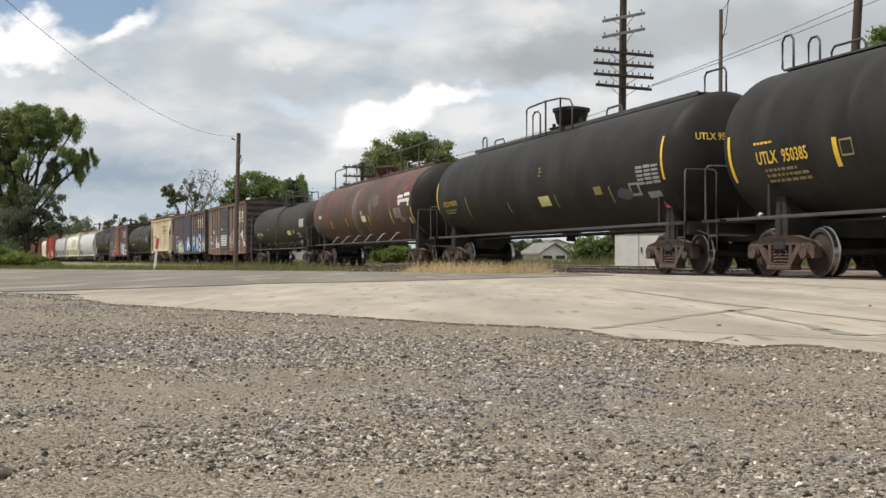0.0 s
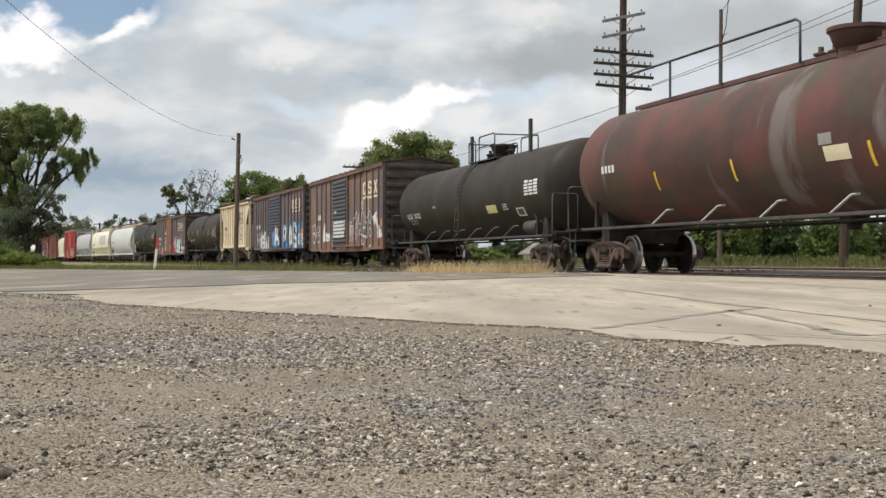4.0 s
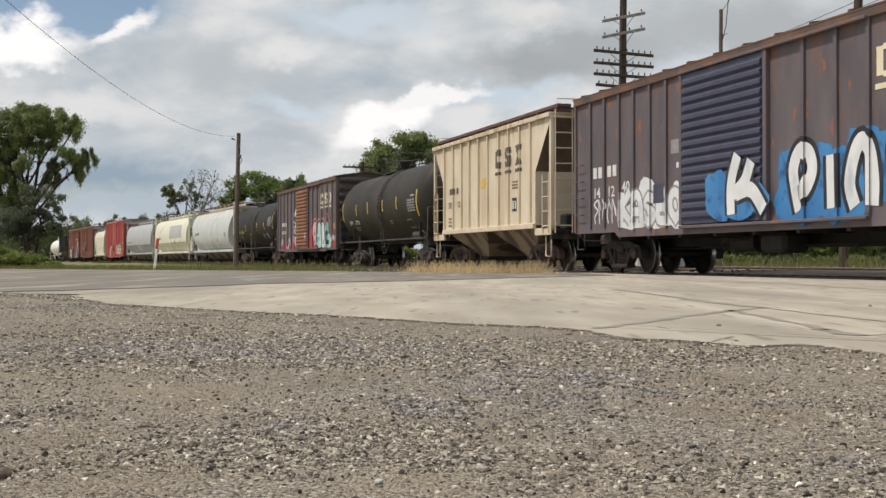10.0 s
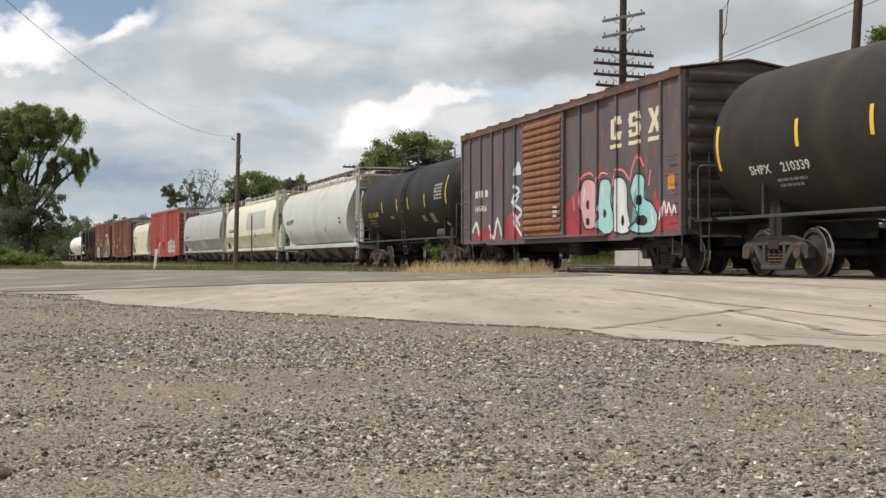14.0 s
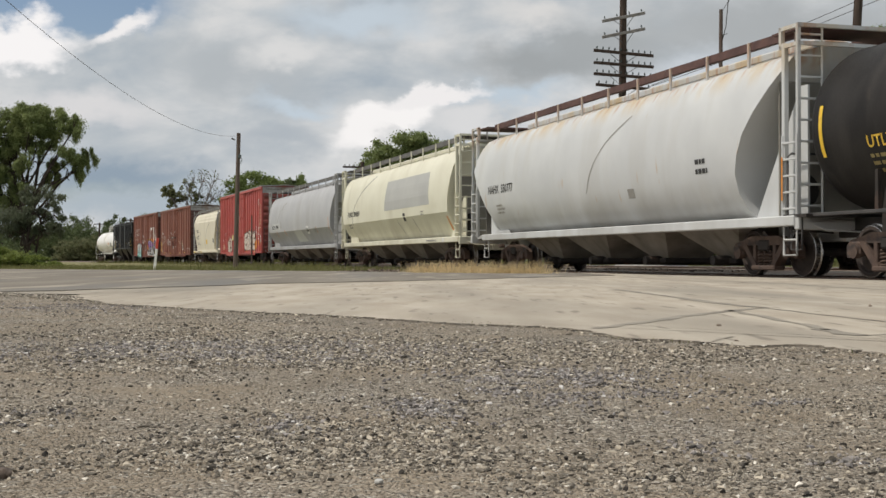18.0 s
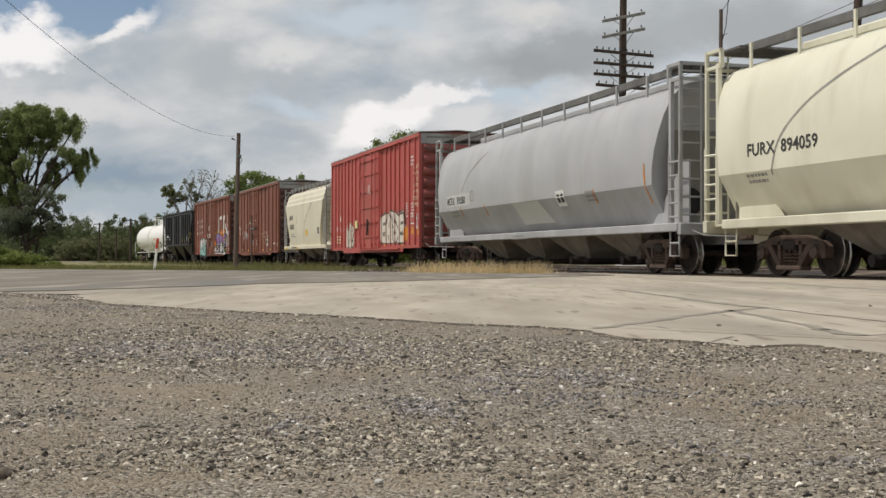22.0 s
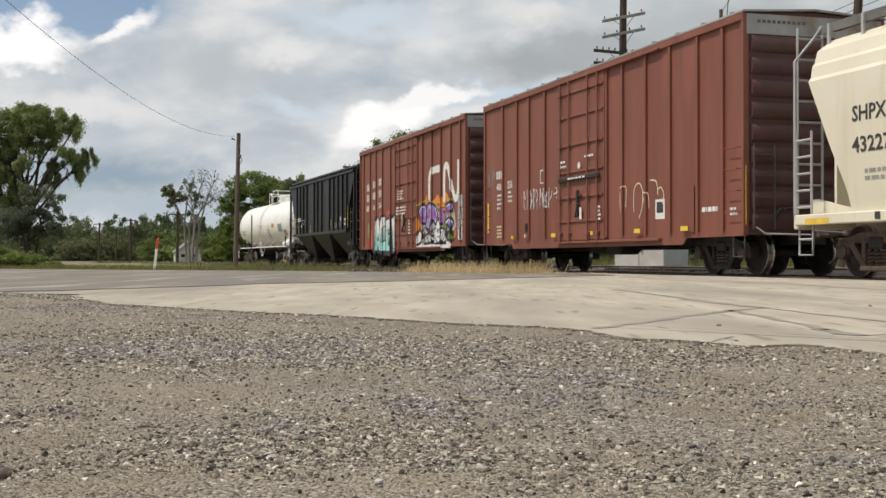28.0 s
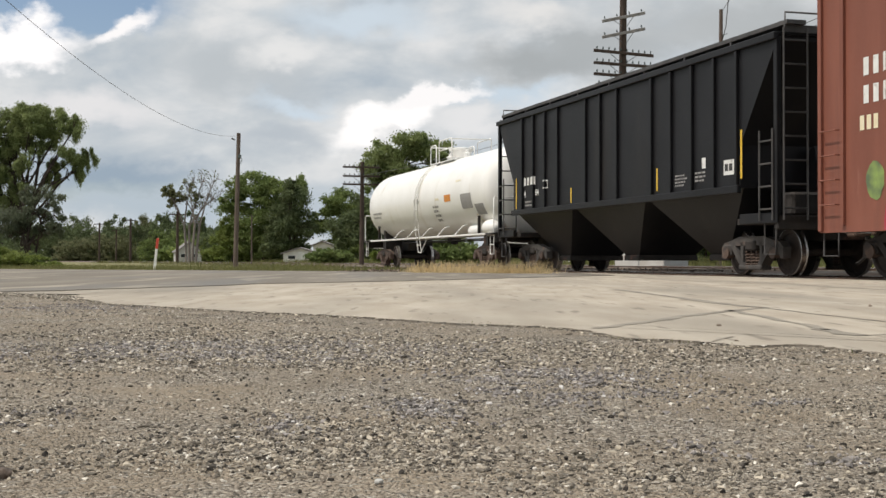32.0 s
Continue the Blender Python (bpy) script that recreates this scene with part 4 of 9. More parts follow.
        bm = bmesh.new()
        lathe(bm, [(0, -.02), (.01, -.02), (.01, .03), (.03, .03), (.034, .06), (.022, .08), (.025, .10), (.014, .118), (0, .12)], 8, Euler((radians(90), 0, 0)).to_matrix().to_4x4())
        ins = part("insulator", bm, M["insulator"], arm)
        ins.location = (f, 0, .055)
    if drop:
        for sx in (-1, 1):
            bm = bmesh.new()
            tube(bm, [(sx * half * .45, .03, -.05), (0, .06, -.42)], .012, 5)
            part("brace", bm, M["wire"], arm)
    return arm


def wire(a, b, sag, r=0.012, n=14, label="thin dark overhead wire"):
    bm = bmesh.new()
    a, b = Vector(a), Vector(b)
    tube(bm, [a.lerp(b, i / n) - Vector((0, 0, sag * 4 * (i / n) * (1 - i / n))) for i in range(n + 1)], r, 5)
    tagged(part("overhead_wire", bm, M["wire"]), label, "wire", group="overhead wires")


def house(x, y, w, d, h, roof_h, yaw, label, base_z=0.08, name="house", windows=2):
    root = new(name, None)
    root.matrix_basis = pose(x, y, base_z, 0, 0, yaw)
    bm = bmesh.new()
    prism(bm, [(-w / 2, -0.15), (w / 2, -0.15), (w / 2, h), (0, h + roof_h), (-w / 2, h)], -d / 2, d / 2)
    part("wall", bm, M["siding" if x < -30 else "siding_white"], root)
    for sx in (-1, 1):
        bm = bmesh.new()
        e = w / 2 + .25
        z0 = h - .25 * roof_h / (w / 2)
        prism(bm, [(sx * e, z0 + .02), (0, h + roof_h + .02), (0, h + roof_h + .14), (sx * e, z0 + .14)], -d / 2 - .3, d / 2 + .3)
        part("roof", bm, M["roof_dark"], root)
    for i in range(windows):
        cx = (i - (windows - 1) / 2) * w / windows
        bm = bmesh.new()
        box(bm, cx - .42, cx + .42, -d / 2 - .05, -d / 2 + .02, h * .38, h * .80)
        fr = part("window", bm, M["post_white"], root)
        bm = bmesh.new()
        box(bm, cx - .35, cx + .35, -d / 2 - .07, -d / 2 - .045, h * .42, h * .76)
        part("pane", bm, M["window_dark"], fr)
    return tagged(root, label, "house", group="houses")


def build_fixtures():
    # main telegraph pole with six arms
    p = tagged(wood_pole("telegraph_pole", 6.72, 47, 11.2, .165, (.12, 0), .08), "tall dark wooden telegraph pole with six crossarms", "utility pole", group="telegraph poles")
    for z, half, pins, mat, tilt in ((9.42, .88, 4, "arm_grey", -13), (8.82, .88, 4, "arm_grey", -13), (8.06, 1.2, 10, "pole_wood", 3), (7.62, 1.2, 10, "pole_wood", 2), (7.2, 1.2, 10, "pole_wood", 2), (6.78, 1.12, 8, "pole_wood", 3)):
        cross_arm(p, z, half, 14, pins, mat=mat, tilt=tilt, off=.1)
    p = tagged(wood_pole("telegraph_pole", -4.98, 76, 6.3, .15, (.05, 0), .05), "dark wooden telegraph pole with three crossarms", "utility pole", group="telegraph poles")
    for z in (5.95, 5.4, 4.9):
        cross_arm(p, z, 1.15, 16, 8)
    for x, y, h in ((-27.8, 130, 5.3), (-41.5, 165, 5.8), (-55.3, 200, 6.3), (-61, 232, 6.0)):
        p = tagged(wood_pole("telegraph_pole", x, y, h, .17, (.05, 0)), "short dark wooden pole along the line", "utility pole", group="telegraph poles")
        cross_arm(p, h - .25, .8, 20, 4, drop=False)
    p = tagged(wood_pole("utility_pole", 11.55, 52, 10.75, .1, (.1, 0), .08, "pole_grey"), "slim grey-brown wooden pole with a drop wire", "utility pole", group="telegraph poles")
    bm = bmesh.new()
    tube(bm, [(.12, 0, 9.6), (.3, 0, 10.3), (.42, 0, 11.6)], .02, 5)
    tube(bm, [(.1, 0, 9.9), (.36, 0, 10.0)], .015, 5)
    part("bracket", bm, M["wire"], p)
    p = tagged(wood_pole("utility_pole", 12.85, 40, 10.5, .17, (.65, 0), .08), "thick dark leaning wooden pole behind the track", "utility pole", group="telegraph poles")
    # lone pole by the road
    p = tagged(wood_pole("utility_pole", -9.02, 54, 5.9, .11, (.14, 0), -.05, "pole_grey"), "weathered grey wooden pole standing at the road's edge", "utility pole", group="telegraph poles")
    bm = bmesh.new()
    box(bm, .12, .26, -.1, .02, 5.05, 5.2, .02)
    tube(bm, [(.2, -.05, 5.1), (.3, -.08, 5.0), (.24, -.08, 4.8)], .015, 5)
    part("insulator", bm, M["insulator"], p)
    bm = bmesh.new()
    tube(bm, [(-.02, -.05, 5.85), (-.16, -.1, 5.92)], .035, 6)
    part("bracket", bm, M["wire"], p)
    p = wood_pole("post", -12.0, 78, 3.2, .05, (0, 0), -.05, "pole_grey")
    tagged(p, "thin wooden post standing in the verge", "post")
    # wires
    wire((-9.0, 54, 5.72), (-7.9, 20, 5.28), .80, .006, 24, "slack dark cable running to the lone pole")
    wire((7.9, 47, 6.95), (13.5, 40, 8.75), .06)
    wire((7.7, 47, 6.85), (13.5, 40, 8.5), .08)
    wire((13.5, 40, 8.75), (22, 28, 12.5), .1)
    wire((13.5, 40, 8.5), (22, 28, 11.5), .1)
    wire((6.8, 46.8, 6.2), (-4.9, 75.8, 5.5), .3)
    wire((11.65, 52, 10.7), (12.8, 47, 13.5), .1)
    # signal cabinet behind the track
    root = new("signal_cabinet", None)
    root.matrix_basis = pose(7.75, 46.2, .02, 0, 0, -37)
    bm = bmesh.new(); box(bm, -1.0, 1.0, -1.0, 1.0, .05, 1.3, .02)
    part("body", bm, M["box_white"], root)
    bm = bmesh.new(); box(bm, -1.05, 1.05, -1.05, 1.05, 1.303, 1.36, .01)
    part("lid", bm, M["box_white"], root)
    # grey sheet over the white side: its shade put into the colour
    bm = bmesh.new(); box(bm, 1.002, 1.02, -.97, .97, .08, 1.28)
    part("side_panel", bm, M["box_grey"], root, "cabinet side with its shade painted in grey")
    bm = bmesh.new(); box(bm, -.02, .02, -1.012, -1.002, .1, 1.28)
    part("door_seam", bm, M["box_grey"], root)
    bm = bmesh.new(); box(bm, .1, .14, -1.06, -1.0, .6, .8, .01)
    part("handle", bm, M["wire"], root)
    bm = bmesh.new(); box(bm, -1.1, 1.1, -1.1, 1.1, -.06, .05)
    part("plinth", bm, M["concrete"], root)
    tagged(root, "squat white metal signal cabinet behind the track", "cabinet")
    # leaning marker post, white with a red top
    root = new("marker_post", None)
    root.matrix_basis = pose(-10.35, 44.6, -.02, 0, 6, 0)
    bm = bmesh.new(); box(bm, -.045, .045, -.02, .02, -.2, .76, .008)
    part("stake", bm, M["post_white"], root)
    bm = bmesh.new(); box(bm, -.047, .047, -.022, .022, .762, 1.14, .008)
    part("tip", bm, M["post_red"], root, "red top")
    tagged(root, "leaning white marker post with a red top", "post")
    house(-37.0, 180, 3.4, 5, 1.5, 1.3, 18, "small white gabled house among far trees")
    house(-11.3, 118, 1.7, 3, 1.6, .35, 0, "small white shed under the trees", name="shed", windows=1)
    house(-14.3, 126, 3.4, 3, .9, .5, 0, "low white outbuilding behind the trees", name="shed")
    house(7.2, 88, 2.0, 3, .75, .6, 20, "low white outbuilding beyond the line", name="shed", windows=2)
    house(12.8, 150, 8, 6, 1.4, 1.2, 12, "pale house far beyond the line")
    house(1.6, 105, 2.8, 3, .8, .4, 0, "low white building far beyond the line", name="shed")


def build_insect():
    root = new("flying_insect", None)
    bm = bmesh.new()
    bmesh.ops.create_uvsphere(bm, u_segments=10, v_segments=8, radius=1, matrix=Matrix.Diagonal((.0065, .0028, .0028, 1)))
    part("body", bm, M["insect"], root)
    bm = bmesh.new()
    bmesh.ops.create_icosphere(bm, subdivisions=2, radius=.0024, matrix=Matrix.Translation((-.0075, 0, .0003)))
    part("head", bm, M["insect"], root)
    for sy in (-1, 1):
        bm = bmesh.new()
        prism(bm, [(-.003, 0), (.001, .004), (.004, .010), (.001, .0125), (-.003, .008)], -.0001, .0001)
        w = part("wing", bm, M["insect"], root)
        w.matrix_basis = Euler((radians(-50 * sy), 0, 0)).to_matrix().to_4x4()
    return tagged(root, "small dark flying insect crossing the air", "insect")


build_plants()
build_fixtures()
fly = build_insect()
# ---- the train: paints ----
RUST, RUST2 = (0.20, 0.085, 0.04), (0.12, 0.06, 0.04)
V3 = (2.2, 2.2, 0.35)
M.update({
    "tank_black": surf("tank_black", (0.015, 0.0138, 0.0135), (0.026, 0.024, 0.0225), 1.2, 0.58, bump=0.05, spec=0.2, c3=(0.040, 0.036, 0.033), scale3=0.9, cut3=(0.5, 0.75), stretch3=(1.6, 1, 0.3), c4=(0.055, 0.045, 0.036), scale4=3, cut4=(0.68, 0.8), stretch4=(1.5, 1, .3)),
    "tank_grey": surf("tank_grey", (0.028, 0.025, 0.022), (0.042, 0.036, 0.031), 1.2, 0.58, bump=0.05, spec=0.2, c3=(0.062, 0.05, 0.04), scale3=0.7, cut3=(0.5, 0.75), stretch3=(1.6, 1, 0.3)),
    "tank_maroon": surf("tank_maroon", (0.056, 0.031, 0.024), (0.115, 0.040, 0.032), 0.7, 0.6, bump=0.1, cut=(.4, .6), c3=(0.14, 0.118, 0.11), scale3=0.8, cut3=(0.575, 0.64), stretch3=(1.4, 1, 0.22), c4=(0.060, 0.050, 0.028), scale4=0.9, cut4=(0.52, 0.68), stretch4=(1, 1, 1)),
    "tank_white": surf("tank_white", (0.80, 0.79, 0.76), (0.86, 0.85, 0.83), 1.0, 0.35, bump=0.03, c3=(0.68, 0.64, 0.56), scale3=1.2, cut3=(0.6, 0.8), stretch3=(1.6, 1, .3)),
    "under_black": surf("under_black", (0.016, 0.014, 0.013), (0.035, 0.028, 0.024), 2.5, 0.8, bump=0.2, c3=RUST2, scale3=2, cut3=(0.62, 0.75)),
    "truck_iron": surf("truck_iron", (0.080, 0.053, 0.042), (0.145, 0.098, 0.075), 3, 0.85, bump=0.35, c3=(0.045, 0.035, 0.032), scale3=4, cut3=(0.5, 0.65), vary=0.12),
    "truck_grey": surf("truck_grey", (0.05, 0.046, 0.044), (0.095, 0.085, 0.078), 3, 0.85, bump=0.35, c3=(0.10, 0.065, 0.05), scale3=4, cut3=(0.55, 0.7)),
    # boxcar trucks: darker copy of truck_iron, shade under the cars put into the colour
    "truck_shaded": surf("truck_shaded", (0.022, 0.018, 0.017), (0.045, 0.036, 0.032), 3, 0.8, bump=0.35, c3=(0.06, 0.042, 0.034), scale3=4, cut3=(0.6, 0.72)),
    "wheel_face": surf("wheel_face", (0.032, 0.025, 0.022), (0.06, 0.044, 0.037), 6, 0.8, 0.1, bump=0.15),
    "wheel_tread": surf("wheel_tread", (0.40, 0.38, 0.37), (0.52, 0.5, 0.48), 8, 0.28, 1.0, bump=0.05),
    "box_dark": surf("box_dark", (0.100, 0.082, 0.094), (0.150, 0.126, 0.136), 1.0, 0.65, bump=0.1, stretch=(1.5, 1, .5), c3=(0.17, 0.10, 0.075), scale3=1.3, cut3=(0.55, 0.68), stretch3=(1.6, 1, .5), c4=(0.28, 0.11, 0.045), scale4=2.8, cut4=(0.63, 0.70), stretch4=(1.5, 1, .7)),
    "box_rusty": surf("box_rusty", (0.118, 0.092, 0.096), (0.178, 0.138, 0.132), 1.1, 0.7, bump=0.15, stretch=(1.6, 1, .5), c3=(0.23, 0.125, 0.08), scale3=1.1, cut3=(0.47, 0.66), stretch3=(1.7, 1, .55), c4=(0.32, 0.14, 0.065), scale4=2.2, cut4=(0.54, 0.76), stretch4=(1.5, 1, .8)),
    "box_end": surf("box_end", (0.045, 0.040, 0.039), (0.085, 0.068, 0.060), 1.5, 0.75, bump=0.15, c3=(0.15, 0.08, 0.05), scale3=1.2, cut3=(0.55, 0.7), stretch3=(1, 1, 3)),
    "top_rust": surf("top_rust", (0.11, 0.065, 0.05), (0.19, 0.10, 0.065), 1.4, 0.8, bump=0.2, c3=(0.085, 0.065, 0.06), scale3=1.2, cut3=(0.48, 0.62)),
    "roof_rust": surf("roof_rust", (0.10, 0.05, 0.035), (0.17, 0.085, 0.055), 1.4, 0.8, bump=0.2, c3=(0.10, 0.07, 0.055), scale3=1.2, cut3=(0.5, 0.65)),
    "roof_galv": surf("roof_galv", (0.30, 0.295, 0.29), (0.42, 0.41, 0.39), 1.6, 0.6, 0.2, bump=0.1, c3=(0.24, 0.17, 0.12), scale3=1.2, cut3=(0.55, 0.7)),
    "door_blue": surf("door_blue", (0.055, 0.062, 0.078), (0.08, 0.086, 0.10), 1.2, 0.65, bump=0.1, c3=(0.15, 0.10, 0.08), scale3=2, cut3=(0.65, 0.78), stretch3=(1, 1, 3)),
    "door_navy": surf("door_navy", (0.045, 0.047, 0.085), (0.065, 0.068, 0.11), 1.2, 0.6, bump=0.1, c3=(0.11, 0.09, 0.09), scale3=2, cut3=(0.62, 0.78), stretch3=(1, 1, 3)),
    "door_orange": surf("door_orange", (0.25, 0.105, 0.055), (0.34, 0.15, 0.075), 1.2, 0.75, bump=0.15, c3=(0.15, 0.075, 0.05), scale3=1.6, cut3=(0.48, 0.65), stretch3=(1, 1, 2.5)),
    "box_red": surf("box_red", (0.42, 0.080, 0.072), (0.48, 0.104, 0.09), 0.7, 0.55, bump=0.06, c3=(0.34, 0.10, 0.075), scale3=0.8, cut3=(0.5, 0.75), stretch3=(1.5, 1, .4), c4=(0.50, 0.17, 0.13), scale4=2, cut4=(0.66, 0.8), stretch4=(1.5, 1, .4)),
    "box_brown": surf("box_brown", (0.185, 0.060, 0.038), (0.235, 0.081, 0.052), 0.9, 0.6, bump=0.06, stretch=(1.8, 1, .4), c3=(0.14, 0.050, 0.036), scale3=1.2, cut3=(0.56, 0.78), stretch3=(2.6, 1, .25), c4=(0.27, 0.115, 0.085), scale4=2, cut4=(0.66, 0.8), stretch4=(1.5, 1, .4)),
    # tall boxcar ends: side paint darkened, their shade put into the colour
    "end_red_shade": surf("end_red_shade", (0.25, 0.06, 0.05), (0.32, 0.085, 0.068), 1.5, 0.65, bump=0.1, c3=(0.16, 0.06, 0.05), scale3=1.2, stretch3=(1, 1, 3)),
    "end_brown_shade": surf("end_brown_shade", (0.075, 0.032, 0.028), (0.11, 0.045, 0.038), 1.5, 0.65, bump=0.1, c3=(0.085, 0.045, 0.04), scale3=1.2, stretch3=(1, 1, 3)),
    "hop_cream": surf("hop_cream", (0.62, 0.52, 0.385), (0.75, 0.655, 0.515), 0.7, 0.6, bump=0.06, c3=(0.50, 0.36, 0.22), scale3=0.9, cut3=(0.52, 0.8), stretch3=(2, 1, .3), c4=(0.36, 0.22, 0.13), scale4=2.5, cut4=(0.69, 0.8), stretch4=(2, 1, .4)),
    "hop_yellow": surf("hop_yellow", (0.68, 0.66, 0.53), (0.76, 0.745, 0.615), 0.7, 0.5, bump=0.04, c3=(0.55, 0.52, 0.40), scale3=0.9, cut3=(0.55, 0.85), stretch3=(1.6, 1, .3)),
    "hop_white": surf("hop_white", (0.54, 0.555, 0.56), (0.61, 0.625, 0.625), 0.7, 0.5, bump=0.04, c3=(0.52, 0.52, 0.50), scale3=0.8, cut3=(0.5, 0.8), stretch3=(1.6, 1, .3), c4=(0.50, 0.35, 0.21), scale4=2.2, cut4=(0.70, 0.78), stretch4=(1.6, 1, .35)),
    "hop_grey": surf("hop_grey", (0.40, 0.405, 0.42), (0.46, 0.465, 0.475), 0.7, 0.5, bump=0.04, c3=(0.36, 0.355, 0.35), scale3=0.8, cut3=(0.5, 0.8), stretch3=(1.6, 1, .3)),
    "hop_ivory": surf("hop_ivory", (0.66, 0.61, 0.485), (0.72, 0.675, 0.55), 0.7, 0.5, bump=0.04, c3=(0.55, 0.48, 0.36), scale3=1.1, cut3=(0.58, 0.8), stretch3=(2, 1, .25)),
    "hop_black": surf("hop_black", (0.008, 0.008, 0.0095), (0.014, 0.014, 0.016), 0.8, 0.45, bump=0.05, spec=0.22, c3=(0.022, 0.019, 0.018), scale3=1.0, cut3=(0.55, 0.8), stretch3=(1.6, 1, .3)),
    # round hopper ends: grime plus the shade of the recess put into the colour
    "hop_end_shaded": surf("hop_end_shaded", (0.19, 0.18, 0.155), (0.27, 0.255, 0.22), 1.2, 0.75, bump=0.1, c3=(0.12, 0.11, 0.10), scale3=0.8, cut3=(0.45, 0.65), stretch3=(1, 1, .5)),
    # cream hopper's end slopes: rusty dirt and their shade put into one dark colour
    "slope_shaded": surf("slope_shaded", (0.10, 0.075, 0.055), (0.17, 0.13, 0.095), 1.2, 0.8, bump=0.1, c3=(0.24, 0.18, 0.12), scale3=1.0, cut3=(0.55, 0.7), stretch3=(1, 1, .4)),
    "chute_dark": surf("chute_dark", (0.17, 0.155, 0.135), (0.28, 0.26, 0.225), 1.5, 0.75, bump=0.1, c3=(0.10, 0.08, 0.062), scale3=1.2, cut3=(0.55, 0.75), stretch3=(2, 1, .4)),
    "chute_cream": surf("chute_cream", (0.30, 0.23, 0.16), (0.40, 0.32, 0.22), 0.7, 0.7, bump=0.1, c3=(0.10, 0.075, 0.055), scale3=0.8, cut3=(0.46, 0.55), stretch3=(1.6, 1, .3)),
    "walk_brown": surf("walk_brown", (0.085, 0.045, 0.042), (0.13, 0.07, 0.06), 3, 0.8, bump=0.2),
    "walk_grey": surf("walk_grey", (0.11, 0.108, 0.105), (0.17, 0.165, 0.16), 3, 0.7, bump=0.1),
    "rod_grey": surf("rod_grey", (0.33, 0.33, 0.33), (0.42, 0.42, 0.41), 4, 0.6, bump=0),
    "rod_dark": surf("rod_dark", (0.045, 0.043, 0.043), (0.075, 0.07, 0.068), 4, 0.6, bump=0),
    "yellow": surf("yellow", (0.75, 0.48, 0.03), (0.82, 0.56, 0.06), 5, 0.45, bump=0, c3=(0.42, 0.30, 0.07), scale3=6, cut3=(0.6, 0.75)),
    "mark_white": surf("mark_white", (0.66, 0.66, 0.64), (0.76, 0.76, 0.74), 7, 0.6, bump=0, c3=(0.42, 0.40, 0.38), scale3=9, cut3=(0.6, 0.72)),
    "mark_cream": surf("mark_cream", (0.72, 0.64, 0.44), (0.78, 0.71, 0.52), 4, 0.6, bump=0, c3=(0.5, 0.4, 0.27), scale3=9, cut3=(0.66, 0.74)),
    "mark_yellow": surf("mark_yellow", (0.66, 0.42, 0.04), (0.75, 0.5, 0.07), 5, 0.6, bump=0),
    "mark_dim": surf("mark_dim", (0.24, 0.19, 0.07), (0.30, 0.24, 0.10), 9, 0.7, bump=0),
    "mark_grey": surf("mark_grey", (0.26, 0.25, 0.245), (0.33, 0.32, 0.31), 9, 0.7, bump=0),
    "mark_black": surf("mark_black", (0.03, 0.03, 0.03), (0.05, 0.05, 0.05), 9, 0.7, bump=0),
    "mark_brown": surf("mark_brown", (0.10, 0.085, 0.075), (0.15, 0.13, 0.11), 6, 0.7, bump=0),
    "label_yellow": surf("label_yellow", (0.62, 0.58, 0.24), (0.70, 0.66, 0.33), 6, 0.6, bump=0),
    "orange": surf("orange", (0.62, 0.22, 0.03), (0.70, 0.28, 0.05), 6, 0.6, bump=0, c3=(0.4, 0.2, 0.08), scale3=7),
    "red": surf("red", (0.55, 0.045, 0.06), (0.64, 0.07, 0.08), 6, 0.5, bump=0),
    "primer": surf("primer", (0.42, 0.425, 0.415), (0.47, 0.475, 0.46), 1, 0.6, bump=0),
    "soot": surf("soot", (0.25, 0.24, 0.22), (0.33, 0.32, 0.29), 2, 0.7, bump=0),
    "spray_blue": surf("spray_blue", (0.035, 0.17, 0.42), (0.06, 0.25, 0.52), 1.5, 0.5, bump=0, c3=(0.02, 0.09, 0.25), scale3=3),
    "spray_white": surf("spray_white", (0.66, 0.67, 0.68), (0.78, 0.79, 0.80), 2, 0.5, bump=0, c3=(0.48, 0.50, 0.54), scale3=2.5, cut3=(0.55, 0.7), stretch3=(1, 1, .4)),
    "spray_black": surf("spray_black", (0.012, 0.012, 0.015), (0.03, 0.03, 0.035), 3, 0.5, bump=0),
    "spray_pink": surf("spray_pink", (0.66, 0.36, 0.38), (0.74, 0.48, 0.49), 1.5, 0.5, bump=0),
    "spray_teal": surf("spray_teal", (0.30, 0.58, 0.58), (0.45, 0.70, 0.68), 1.5, 0.5, bump=0),
    "spray_red": surf("spray_red", (0.33, 0.035, 0.055), (0.45, 0.06, 0.08), 1.2, 0.55, bump=0, c3=(0.16, 0.05, 0.06), scale3=1.5),
    "spray_grey": surf("spray_grey", (0.34, 0.34, 0.34), (0.52, 0.51, 0.50), 2.5, 0.5, bump=0, c3=(0.12, 0.13, 0.11), scale3=3),
    "spray_magenta": surf("spray_magenta", (0.30, 0.06, 0.22), (0.42, 0.10, 0.32), 2, 0.5, bump=0),
    "spray_purple": surf("spray_purple", (0.22, 0.15, 0.45), (0.36, 0.26, 0.58), 1.5, 0.5, bump=0),
    "spray_orange": surf("spray_orange", (0.64, 0.17, 0.02), (0.74, 0.26, 0.03), 2, 0.5, bump=0),
    "spray_green": surf("spray_green", (0.10, 0.14, 0.07), (0.30, 0.42, 0.10), 2.5, 0.5, bump=0),
})


stain_shade("hop_white", 3.55, 4.15, (0.53, 0.40, 0.22), 1.3, (1.6, 1, .14), (.42, .66), .8)
stain_shade("hop_white", 3.8, 4.15, (0.42, 0.22, 0.11), 2.6, (2.0, 1, .3), (.54, .68))
